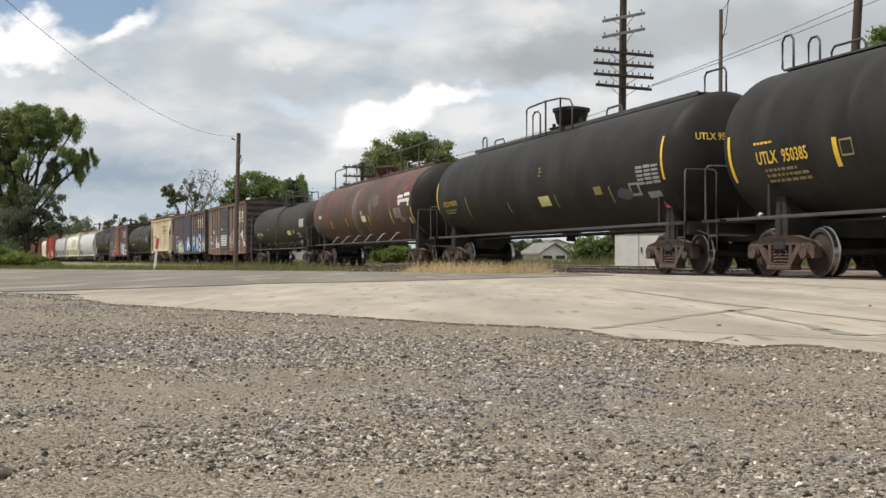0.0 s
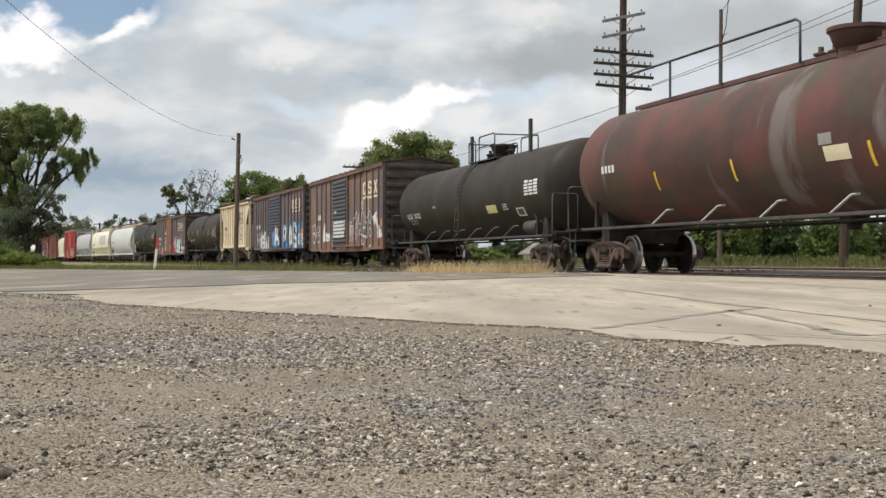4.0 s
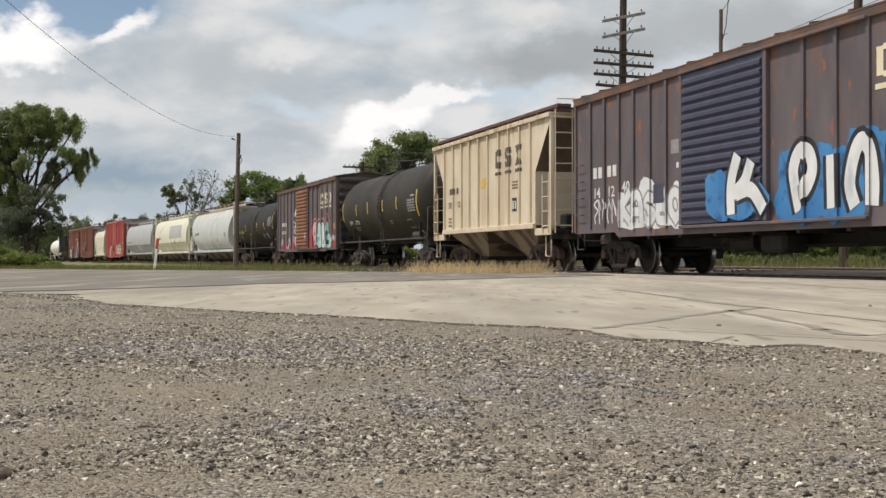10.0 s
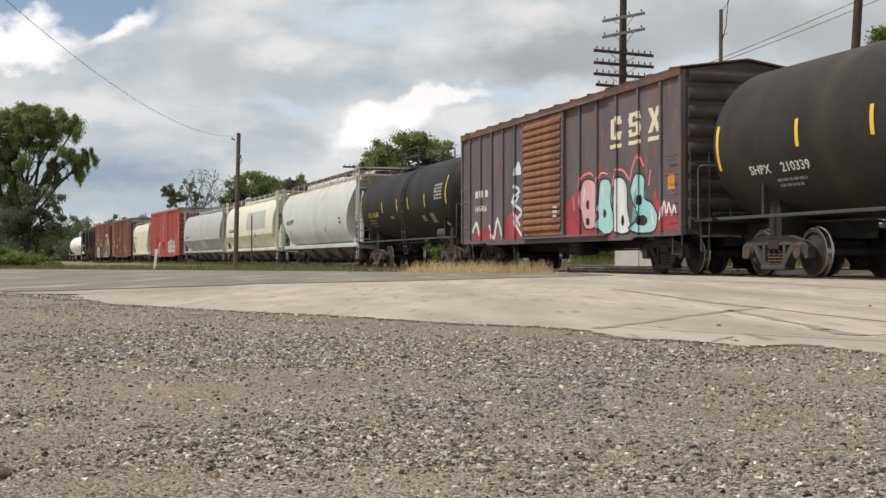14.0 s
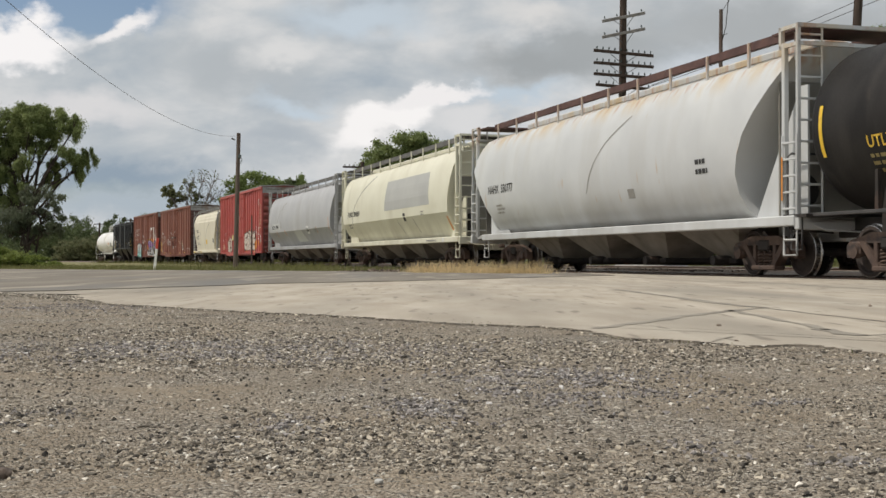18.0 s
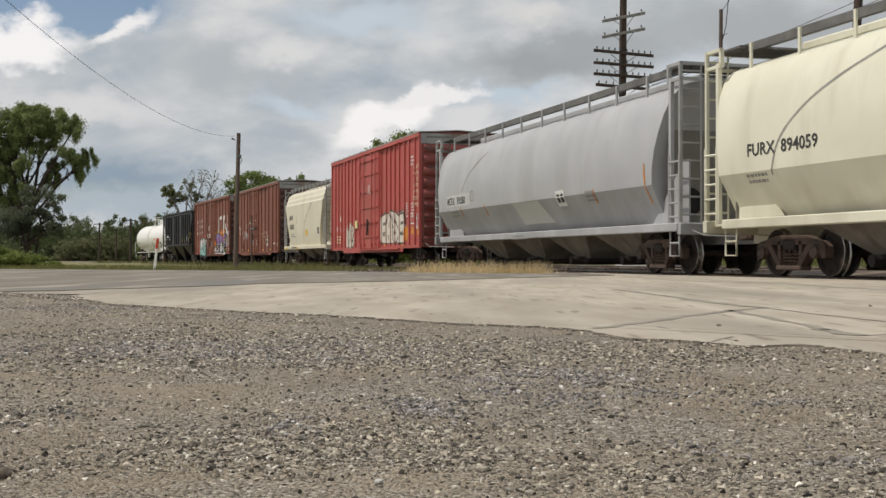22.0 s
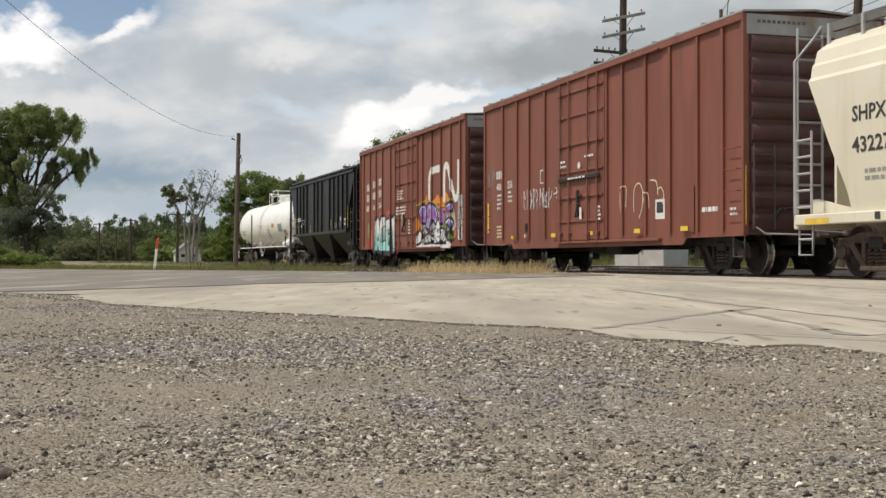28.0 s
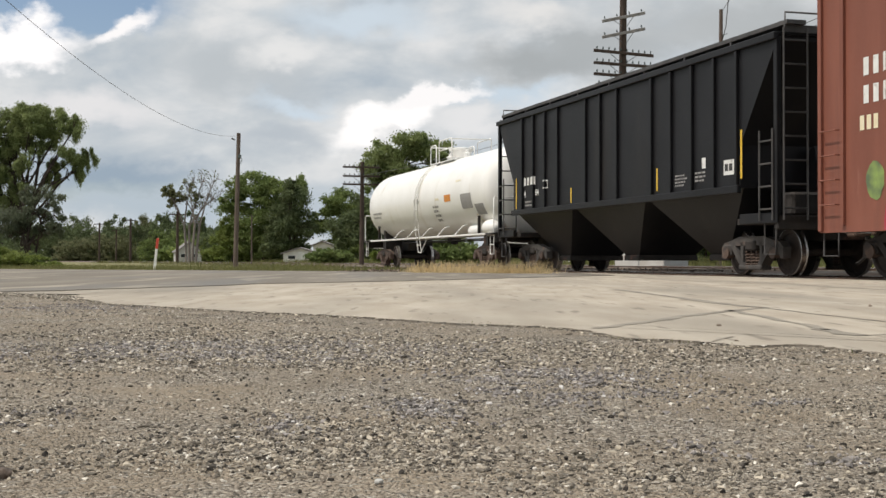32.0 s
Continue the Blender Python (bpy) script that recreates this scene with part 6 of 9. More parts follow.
        for i in range(3):
            cb.faces.new((va[i], va[i + 1], vb[i + 1], vb[i]))
        cb.faces.new(va[::-1]); cb.faces.new(vb)
        bmesh.ops.recalc_face_normals(cb, faces=cb.faces[:])
        cme = mesh_of("door_slat", cb, M[door_paint])
        for i in range(n):
            share("slat", cme, dr, Matrix.Translation((0, 0, dz0 + .1 + pitch * (i + .5))))
        for xx in (d0 - .06, d1 + .06):
            bm = bmesh.new()
            box(bm, xx - .06, xx + .06, W, W + .10, zs + .05, eave - .14, .01)
            part("door_post", bm, M[paint], car)
    else:
        for f in (.12, .27, .43, .60, .78, .93):
            bm = bmesh.new()
            z = dz0 + (dz1 - dz0) * f
            box(bm, d0 + .04, d1 - .04, W + .07, W + .115, z - .03, z + .03, .008)
            part("door_beam", bm, M[door_paint], dr)
        for f in (.10, .30, .70, .90):
            x = d0 + (d1 - d0) * f
            rod_part("lock_bar", [[(x, W + .135, dz0 - .04), (x, W + .135, dz1 + .04)]], .026, door_paint, dr)
            for g in (.04, .27, .6, .93):
                z = dz0 + (dz1 - dz0) * g
                bm = bmesh.new()
                box(bm, x - .07, x + .07, W + .075, W + .165, z - .045, z + .045, .01)
                part("rod_guide", bm, M[door_paint], dr)
        bm = bmesh.new()
        box(bm, (d0 + d1) / 2 - .26, (d0 + d1) / 2 + .12, W + .11, W + .15, zs + 1.12, zs + 1.17, .01)
        box(bm, (d0 + d1) / 2 - .045, (d0 + d1) / 2 + .045, W + .11, W + .17, zs + .62, zs + 1.3, .015)
        tube(bm, [((d0 + d1) / 2 - .1, W + .15, zs + .95), ((d0 + d1) / 2 + .1, W + .15, zs + .62)], .04, 6)
        part("handle", bm, M["under_black"], dr)
        for xx in (d0 - .05, d1 + .05):
            bm = bmesh.new()
            box(bm, xx - .05, xx + .05, W, W + rib_d, zs + .05, eave - .14, .005)
            part("door_post", bm, M[paint], car)
            ribs.append(xx)
    # door rails above and below
    bm = bmesh.new()
    box(bm, d0 - (d1 - d0) * .98, d1 + .1, W + .02, W + .12, dz0 - .08, dz0 - .02, .01)
    part("door_track", bm, M[paint], car)
    bm = bmesh.new()
    box(bm, d0 - (d1 - d0) * .98, d1 + .1, W + .04, W + .13, dz1 + .01, dz1 + .07, .01)
    part("door_track", bm, M[paint], car)
    # underframe
    bm = bmesh.new()
    box(bm, -half + .1, half - .1, -.3, .3, .62, 1.0)
    for x in np.linspace(-half + 2.6, half - 2.6, 8):
        box(bm, x - .06, x + .06, -W + .05, W - .05, .8, zs + .1)
    box(bm, -half, half, -W + .06, W - .06, max(zs, 1.0), max(zs, 1.0) + .06)
    for sx in (-1, 1):
        box(bm, sx * (half - 1.95), sx * (half - 1.55), -W + .1, W - .1, .78, 1.02)
    part("underframe", bm, M["under_black"], car)
    bm = bmesh.new()
    box(bm, -1.2, -.3, .5, 1.1, .45, .85, .08)
    part("brake_reservoir", bm, M["under_black"], car)
    bm = bmesh.new()
    bmesh.ops.create_cone(bm, cap_ends=True, segments=14, radius1=.2, radius2=.2, depth=.9, matrix=Matrix.Translation((.9, .6, .68)) @ Euler((0, radians(90), 0)).to_matrix().to_4x4())
    part("brake_cylinder", bm, M["under_black"], car)
    rod_part("brake_rod", [[(-half + 2, .35, .58), (half - 2, .35, .58)], [(-3, .7, .6), (3.2, .45, .6)]], .025, "under_black", car)
    # grabs, steps, end ladders, brake wheel
    for sx in (-1, 1):
        st = sx * (half - .3)
        rod_part("step", [[(st - .22, W - .02, zs + .1), (st - .22, W - .02, zs - .42), (st + .22, W - .02, zs - .42), (st + .22, W - .02, zs + .1)]], .02, "rod_dark", car)
        for k in range(4):
            z = zs + .45 + .42 * k
            rod_part("grab_iron", [[(sx * (half - .14), W + .04, z), (sx * (half - .14), W + .12, z), (sx * (half - .62), W + .12, z), (sx * (half - .62), W + .04, z)]], .013, paint, car, 5)
        end_ladder(car, sx * (half + .13), W - .55, W - .1, zs + .1, zs + 1.75, 4, "rod_dark")
        rod_part("cut_lever", [[(sx * (half + .12), W - .15, .95), (sx * (half + .2), W - .3, .82), (sx * (half + .3), .3, .80)]], .018, "rod_grey" if tall else "rod_dark", car, 5)
    rod_part("end_platform", [[(-half - .2, -.8, 1.3), (-half - .2, .9, 1.3)], [(-half - .2, .9, 1.3), (-half - .02, .9, 1.1)], [(-half - .38, -.8, 1.3), (-half - .38, .9, 1.3)]], .03, "under_black", car)
    bm = bmesh.new()
    bmesh.ops.create_cone(bm, cap_ends=True, segments=18, radius1=.28, radius2=.28, depth=.05, matrix=Matrix.Translation((-half - .2, -.6, zs + 1.5)) @ Euler((0, radians(90), 0)).to_matrix().to_4x4())
    part("brake_wheel", bm, M["under_black"], car)
    # side frames here use the copy with shade in its colour
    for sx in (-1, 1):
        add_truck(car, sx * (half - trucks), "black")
    add_couplers(car, half + .25)
    return car, Skin(W, ribs, .1, rib_d), mid, half


# ---- tank car ----
def tankcar(s0, s1, label, paint, R=1.5, zc=2.62, head=.6, rail_z=1.12, frame="rod_dark", ladder_s=None, dome=None, top="catwalk", struts=4, ends=1.0, trucks=None, platform="rod_dark", grey_trucks=False, name="tank_car", strut_paint=None, saddle=None, head_paint=None, dome_r=.42, dome_h=1.0, air=True):
    mid, half = (s0 + s1) / 2, (s1 - s0) / 2
    car = start_car(name, s0 - ends, s1 + ends, label, "tank car")
    # shell with domed heads
    prof = [(0, -half - head)]
    for k in range(1, 9):
        a = math.pi / 2 * k / 8
        prof.append((R * math.sin(a), -half - head * math.cos(a)))
    nseg = 10
    for k in range(1, nseg):
        prof.append((R, -half + 2 * half * k / nseg))
    prof += [(r, -y) for r, y in prof[:9][::-1]]
    bm = bmesh.new()
    lathe(bm, prof, 56, Matrix.Translation((0, 0, zc)) @ Euler((0, 0, radians(-90))).to_matrix().to_4x4())
    sh = smooth(part("tank_shell", bm, M[paint], car), 35)
    if head_paint:
        sh.data.materials.append(M[head_paint])
        for p in sh.data.polygons:
            if p.center.x < -half:
                p.material_index = 1
    # weld seams
    for x in [-half, half] + [(-half + 2 * half * k / 5) for k in range(1, 5)]:
        bm = bmesh.new()
        lathe(bm, [(R - .01, x - .012), (R + .0012, x - .006), (R + .0012, x + .006), (R - .01, x + .012)], 56, Matrix.Translation((0, 0, zc)) @ Euler((0, 0, radians(-90))).to_matrix().to_4x4())
        smooth(part("weld_seam", bm, M[paint], car), 60)
    he = half + ends
    # running rails, struts, bolsters
    for sy in (1, -1):
        bm = bmesh.new()
        box(bm, -he + .3, he - .3, sy * 1.33 - .03, sy * 1.33 + .03, rail_z - .032, rail_z + .032, .01)
        part("side_rail", bm, M[frame], car)
        for i in range(struts):
            x = -half + 2.6 + (2 * half - 5.2) * (i + .5) / max(1, struts)
            zt = zc - math.sqrt(max(.01, R * R - 1.2 ** 2))
            rod_part("strut", [[(x, sy * 1.33, rail_z), (x - .32, sy * 1.10, min(rail_z + .34, zt + .1)), (x - .42, sy * .98, rail_z + .36)]], .026, strut_paint or frame, car, 5)
    t_near, t_far = trucks if isinstance(trucks, tuple) else (trucks, trucks)
    tx = t_near
    for sx in (-1, 1):
        bm = bmesh.new()
        x = t_far if sx > 0 else -t_near
        prism(bm, [(x - .22, .72), (x + .22, .72), (x + .22, 1.1), (x + .12, 1.6), (x - .12, 1.6), (x - .22, 1.1)], -1.05, 1.05)
        part("bolster", bm, M["under_black"], car)
        bm = bmesh.new()
        box(bm, x - sx * 1.3, sx * he, -.32, .32, .72, 1.08)
        box(bm, sx * (he - .14), sx * he, -1.4, 1.4, .86, 1.10, .02)
        part("end_sill", bm, M["under_black"], car)
        # saddle plates on the near flank
        bm = bmesh.new()
        zt = zc - .85
        prism(bm, [(x - .05, rail_z), (x + .05, rail_z), (x + .035, zt), (x - .035, zt)], 1.24, 1.32)
        part("saddle_plate", bm, M[saddle or "under_black"], car)
        # platform and rails
        bm = bmesh.new()
        box(bm, sx * (he - .75), sx * he, -1.5, 1.5, rail_z - .04, rail_z + .02)
        part("platform", bm, M["under_black"], car)
        for sy in (1, -1):
            rod_part("handrail", [[(sx * (he - .08), sy * 1.45, rail_z), (sx * (he - .08), sy * 1.45, rail_z + 1.08), (sx * (he - .12), sy * 1.40, rail_z + 1.14), (sx * (he - .12), sy * .75, rail_z + 1.14), (sx * (he - .08), sy * .70, rail_z + 1.08), (sx * (he - .08), sy * .70, rail_z)]], .022, platform, car)
        rod_part("step", [[(sx * (he - .15), 1.42, rail_z), (sx * (he - .15), 1.42, .5), (sx * (he - .5), 1.42, .5), (sx * (he - .5), 1.42, rail_z)], [(sx * (he - .15), 1.42, .8), (sx * (he - .5), 1.42, .8)]], .02, platform, car)
        rod_part("cut_lever", [[(sx * he, 1.2, .95), (sx * (he + .12), 1.0, .85), (sx * (he + .2), .3, .82)]], .016, platform, car, 5)
        add_truck(car, x, "grey" if grey_trucks else "")
    if air:
        bm = bmesh.new()
        bmesh.ops.create_cone(bm, cap_ends=True, segments=16, radius1=.2, radius2=.2, depth=1.0, matrix=Matrix.Translation((-tx + 1.1, .95, 1.3)) @ Euler((0, radians(90), 0)).to_matrix().to_4x4())
        smooth(part("air_tank", bm, M[frame], car), 50)
    bm = bmesh.new()
    box(bm, -.2, .2, -.22, .22, zc - R - .12, zc - R + .08, .04)
    box(bm, -.1, .1, -.12, .12, zc - R - .24, zc - R - .11, .03)
    part("outlet", bm, M["under_black"], car)
    rod_part("brake_rod", [[(-tx + 1, .5, 1.04), (tx - 1, .5, 1.04)], [(-tx + 1, -.5, 1.04), (tx - 1, -.5, 1.04)]], .025, "under_black", car)
    # side ladder
    ztop = zc + R
    if ladder_s is not None:
        lx = ladder_s - mid
        def arc(x):
            return [(x, 1.36, rail_z - .55), (x, 1.48, rail_z + .3), (x, R + .06, zc)] + [(x, (R + .05) * math.cos(a), zc + (R + .05) * math.sin(a)) for a in (.3, .6, .9, 1.15)]
        L1, L2 = arc(lx - .22), arc(lx + .22)
        rungs = []
        for p, q in zip(L1, L1[1:]):
            for f in (0.0, .33, .66):
                a = Vector(p).lerp(Vector(q), f)
                rungs.append([(lx - .22, a.y, a.z), (lx + .22, a.y, a.z)])
        rod_part("ladder", [L1, L2] + rungs, .02, platform, car, 5)
        rod_part("ladder_brace", [[(lx - .22, 1.36, rail_z - .5), (lx - .9, 1.33, rail_z)]], .02, platform, car, 5)
    # fittings on top
    if dome is not None:
        dx = dome - mid
        m = Matrix.Translation((dx, 0, 0)) @ Euler((radians(90), 0, 0)).to_matrix().to_4x4()
        bm = bmesh.new()
        rd, dh = dome_r, dome_h
        lathe(bm, [(0, ztop - .05), (rd * .72, ztop - .05), (rd * .72, ztop + .1 * dh), (rd * .85, ztop + .14 * dh), (rd, ztop + .34 * dh), (rd + .05, ztop + .36 * dh), (rd + .05, ztop + .42 * dh), (rd * .5, ztop + .46 * dh), (0, ztop + .47 * dh)], 20, m)
        smooth(part("dome", bm, M[paint], car), 40)
        for k, ox in enumerate((-.75, .7, 1.1)):
            bm = bmesh.new()
            lathe(bm, [(0, ztop - .03), (.11, ztop - .03), (.11, ztop + .14), (.15, ztop + .15), (.15, ztop + .19), (.06, ztop + .22), (.05, ztop + .32), (0, ztop + .33)], 12, Matrix.Translation((dx + ox, .05 * k, 0)) @ Euler((radians(90), 0, 0)).to_matrix().to_4x4())
            smooth(part("valve", bm, M[paint], car), 40)
    if top == "catwalk":
        bm = bmesh.new()
        box(bm, -half + .7, half - .7, -.26, .26, ztop + .045, ztop + .075)
        box(bm, -half + .7, half - .7, .25, .28, ztop + .0, ztop + .10)
        for x in np.linspace(-half + .9, half - .9, 12):
            box(bm, x - .02, x + .02, -.24, .24, ztop - .03, ztop + .046)
        part("catwalk", bm, M["walk_brown" if paint == "tank_maroon" else frame], car)
        return car, Skin(0, (), tank=(R, zc)), mid, half
    if top == "cage" and dome is not None:
        dx = dome - mid
        zf = zc + math.sqrt(R * R - .62 ** 2) + .02
        bm = bmesh.new()
        for sy in (1, -1):
            box(bm, dx - 1.35, dx + 1.5, min(sy * .45, sy * .78), max(sy * .45, sy * .78), zf, zf + .03)
        part("platform", bm, M[frame], car)
        paths = []
        zt = ztop
        for sy in (1, -1):
            y = .76 * sy
            paths.append([(dx - 1.3, y, zf), (dx - 1.3, y, zt + .62), (dx - 1.2, y, zt + .70), (dx + .25, y, zt + .70), (dx + .35, y, zt + .62), (dx + .35, y, zf)])
            paths.append([(dx + .72, y, zf), (dx + .72, y, zt + .52), (dx + .82, y, zt + .6), (dx + 1.4, y, zt + .6), (dx + 1.48, y, zt + .52), (dx + 1.48, y, zf)])
        paths.append([(dx - 1.3, .76, zt + .34), (dx + .35, .76, zt + .34)])
        paths.append([(dx - 1.3, -.76, zt + .66), (dx - 1.3, .76, zt + .66)])
        paths.append([(dx + 1.48, -.76, zt + .56), (dx + 1.48, .76, zt + .56)])
        rod_part("guard_rail", paths, .024, platform, car)
    return car, Skin(0, (), tank=(R, zc)), mid, half


def write_head(car, R, zc, half, head, text, y, z, h, material):
    """Writing on the near domed head of a tank."""
    me = letters(text, h * 1.38)
    bm = bmesh.new()
    bm.from_mesh(me)
    bpy.data.meshes.remove(me)
    for v in bm.verts:
        yy, zz = y - v.co.x * .8, z + v.co.y
        r2 = min(.98, (yy * yy + (zz - zc) ** 2) / (R * R))
        v.co = Vector((-half - head * math.sqrt(1 - r2) - .012, yy, zz))
    part("number", bm, material, car, "stencilled number on the tank head")


def band(car, skin, x, z0, z1, w=0.1, material="yellow"):
    n = 6
    polys = [rect(x, z0 + (z1 - z0) * k / n, w, (z1 - z0) / n) for k in range(n)]
    return lay("reflector", figure(*polys), M[material], car, skin, .008)


def chart(car, skin, x, z, w, h, seed, material="mark_grey"):
    """A stencilled table of test dates: framed cells that cannot be read."""
    rnd = random.Random(seed)
    polys = []
    for r in range(5):
        for c in range(3):
            polys.append(rect(x - c * w / 3, z + r * h / 5, w / 3 * .85, h / 5 * rnd.uniform(.55, .8)))
    tagged(lay("test_chart", figure(*polys), M[material], car, skin, .008), "stencilled grid of pale cells", kind="stuff")


def diamond(car, skin, x, z, r, fill="red"):
    lay("placard", figure([(x, z - r), (x - r, z), (x, z + r), (x + r, z)]), M[fill], car, skin, .022, "diamond hazard placard")
    lay("placard", figure([(x, z - r * .55), (x - r * .55, z), (x, z + r * .55), (x + r * .55, z)]), M["mark_white"], car, skin, .026)


# ---- hopper cars ----
def ribbed_hopper(s0, s1, label, paint, chute, ribs, bays, eave, zb, slope=1.25, roof="walk_brown", rods="rod_dark", pocket=0.42):
    """Straight-sided covered hopper with outside ribs, sloped ends and bottom bays."""
    mid, half, W = (s0 + s1) / 2, (s1 - s0) / 2, 1.53
    car = start_car("hopper_car", s0, s1, label, "hopper car")
    ribs = [r - mid for r in ribs]
    sl = slope
    zk = zb + (eave - zb) * pocket
    bm = bmesh.new()
    out = [(-half + sl, zb), (half - sl, zb), (half - sl, zk), (half - .05, eave - .12), (half - .05, eave), (-half + .05, eave), (-half + .05, eave - .12), (-half + sl, zk)]
    prism(bm, out, -W, W)
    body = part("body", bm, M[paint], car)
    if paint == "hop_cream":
        # faces that slope down get the colour with shade painted in
        body.data.materials.append(M["slope_shaded"])
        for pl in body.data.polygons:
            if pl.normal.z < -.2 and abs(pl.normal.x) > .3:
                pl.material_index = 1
    rme = bmesh.new()
    box(rme, -.045, .045, 0, .07, zb + .02, eave - .1, .01)
    rme = mesh_of("rib", rme, M[paint])
    for r in ribs:
        share("rib", rme, car, Matrix.Translation((r, W - .002, 0)))
        share("rib", rme, car, Matrix.Translation((r, -W - .068, 0)))
    for sy in (1, -1):
        bm = bmesh.new()
        box(bm, -half, half, sy * (W - .01), sy * (W + .09), eave - .1, eave + .03, .012)
        part("top_chord", bm, M[paint], car)
        bm = bmesh.new()
        box(bm, -half + sl, half - sl, sy * (W - .02), sy * (W + .08), zb - .1, zb + .05, .012)
        part("side_sill", bm, M[paint], car)
    # roof and running board
    bm = bmesh.new()
    q = [(-W - .05, eave + .02), (-.7, eave + .16), (.7, eave + .16), (W + .05, eave + .02), (W + .05, eave - .01), (-W - .05, eave - .01)]
    a = [bm.verts.new((-half, y, z)) for y, z in q]
    b = [bm.verts.new((half, y, z)) for y, z in q]
    bm.faces.new(a); bm.faces.new(b[::-1])
    for i in range(6):
        bm.faces.new((a[i], b[i], b[(i + 1) % 6], a[(i + 1) % 6]))
    bmesh.ops.recalc_face_normals(bm, faces=bm.faces[:])
    part("roof", bm, M[paint], car)
    bm = bmesh.new()
    for y0, y1 in ((1.0, 1.4), (-1.4, -1.0)):
        box(bm, -half - .1, half + .1, y0, y1, eave + .17, eave + .25)
    for x in np.linspace(-half, half, 9):
        box(bm, x - .02, x + .02, -1.4, 1.4, eave + .03, eave + .17)
    part("running_board", bm, M[roof], car)
    for x in np.linspace(-half + 1.2, half - 1.2, 5):
        bm = bmesh.new()
        box(bm, x - .5, x + .5, -.45, .45, eave + .16, eave + .24, .03)
        part("hatch", bm, M[paint], car)
    # bays
    w = 2 * (half - sl) / bays
    for i in range(bays):
        c = -(half - sl) + w * (i + .5)
        bm = bmesh.new()
        top = [(c - w / 2 + .03, -W + .08), (c + w / 2 - .03, -W + .08), (c + w / 2 - .03, W - .08), (c - w / 2 + .03, W - .08)]
        bot = [(c - .36, -.75), (c + .36, -.75), (c + .36, .75), (c - .36, .75)]
        a = [bm.verts.new((x, y, zb)) for x, y in top]
        b = [bm.verts.new((x, y, .42)) for x, y in bot]
        bm.faces.new(b)
        for k in range(4):
            bm.faces.new((a[k], a[(k + 1) % 4], b[(k + 1) % 4], b[k]))
        bmesh.ops.recalc_face_normals(bm, faces=bm.faces[:])
        bay = part("hopper_bay", bm, M[chute], car)
        bm = bmesh.new()
        box(bm, c - .42, c + .42, -.8, .8, .3, .44, .02)
        part("gate", bm, M["under_black"], bay)
    # end frames
    for sx in (-1, 1):
        he = sx * half
        bm = bmesh.new()
        box(bm, sx * (half - sl - .3), sx * half, -W + .1, W - .1, 1.0, 1.12)
        box(bm, sx * (half - .14), sx * half, -W, W, .88, 1.14, .015)
        box(bm, sx * (half - 2.2), sx * half, -.3, .3, .7, 1.05)
        part("end_sill", bm, M["under_black"], car)
        for y in (W - .02, -W + .02):
            bm = bmesh.new()
            box(bm, sx * (half - .12), sx * (half - .0), y - .05, y + .05, 1.0, eave - .05, .012)
            part("corner_post", bm, M[paint], car)
            bm = bmesh.new()
            box(bm, sx * (half - sl - .02), sx * half, y - .05, y + .04, 1.0, 1.2, .012)
            part("sill", bm, M[paint], car)
        bm = bmesh.new()
        prism(bm, [(sx * (half - sl + .05), 1.1), (sx * (half - sl + .75), 1.1), (sx * (half - sl + .25), zk), (sx * (half - sl + .02), zk - .1)], -.06, .06)
        part("end_gusset", bm, M[chute], car)
        end_ladder(car, sx * (half + .06), W - .58, W - .08, 1.05, eave + .1, 8, rods, .02)
        ladder(car, sx * (half - .12), sx * (half - .58), W + .05, 1.05, 1.0 + (eave - 1) * .5, 4, rods, .02)
        rod_part("step", [[(sx * (half - .15), W - .05, 1.0), (sx * (half - .15), W - .05, .42), (sx * (half - .55), W - .05, .42), (sx * (half - .55), W - .05, 1.0)]], .022, rods, car)
        rod_part("handrail", [[(he, 1.38, eave + .2), (he, 1.38, eave + .4), (he, .6, eave + .4), (he, .6, eave + .2)]], .02, rods, car, 5)
        add_truck(car, sx * (half - 1.72), "grey" if paint == "hop_black" else "")
    bm = bmesh.new()
    box(bm, -half + .35, -half + .75, .3, 1.0, 1.15, 1.6, .05)
    part("brake_valve", bm, M["under_black"], car)
    add_couplers(car, half + .2)
    return car, Skin(W, ribs, .09, .068), mid, half


def round_hopper(s0, s1, label, paint, inset=(.9, .9), roof="walk_grey", z_roof=4.1, bays=4, creased=False, rods=None, far=.0, grey_trucks=False):
    """Covered hopper with bulging sides: lofted body, shelf sill, chutes, end ladders, roof walk."""
    mid, half = (s0 + s1) / 2, (s1 - s0) / 2
    car = start_car("hopper_car", s0, s1, label, "hopper car")
    rods = rods or paint
    zb = 1.1
    # half section: (half width, height)
    if creased:
        sec = [(1.44, zb), (1.50, 1.5), (1.55, 2.3), (1.55, 3.45), (1.50, 3.52), (1.47, 3.72), (1.42, 3.78), (1.36, 4.0), (1.05, 4.22), (.6, 4.33), (0, 4.36)]
    else:
        sec = [*(((1.08, zb), (1.235, 1.4), (1.39, 1.7), (1.545, 2.0)) if inset[0] < 1.3 else ((1.05, zb), (1.26, 1.3), (1.43, 1.6), (1.535, 2.0))), (1.57, 2.35), (1.575, 2.75), (1.53, 3.15), (1.45, 3.55), (1.33, 3.88), (1.17, z_roof), (.9, z_roof + .14), (.5, z_roof + .22), (0, z_roof + .25)]

    def width(x, z):
        return float(np.interp(z, [p[1] for p in sec], [p[0] for p in sec]))

    def end_x(z, ins):
        # full length at the top, drawn in towards the sill
        if creased:
            return float(np.interp(z, [zb, 1.35, 2.2, 3.2, 4.4], [ins, ins, ins * .62, 0.02, 0.0]))
        t = (z - zb) / (z_roof - zb)
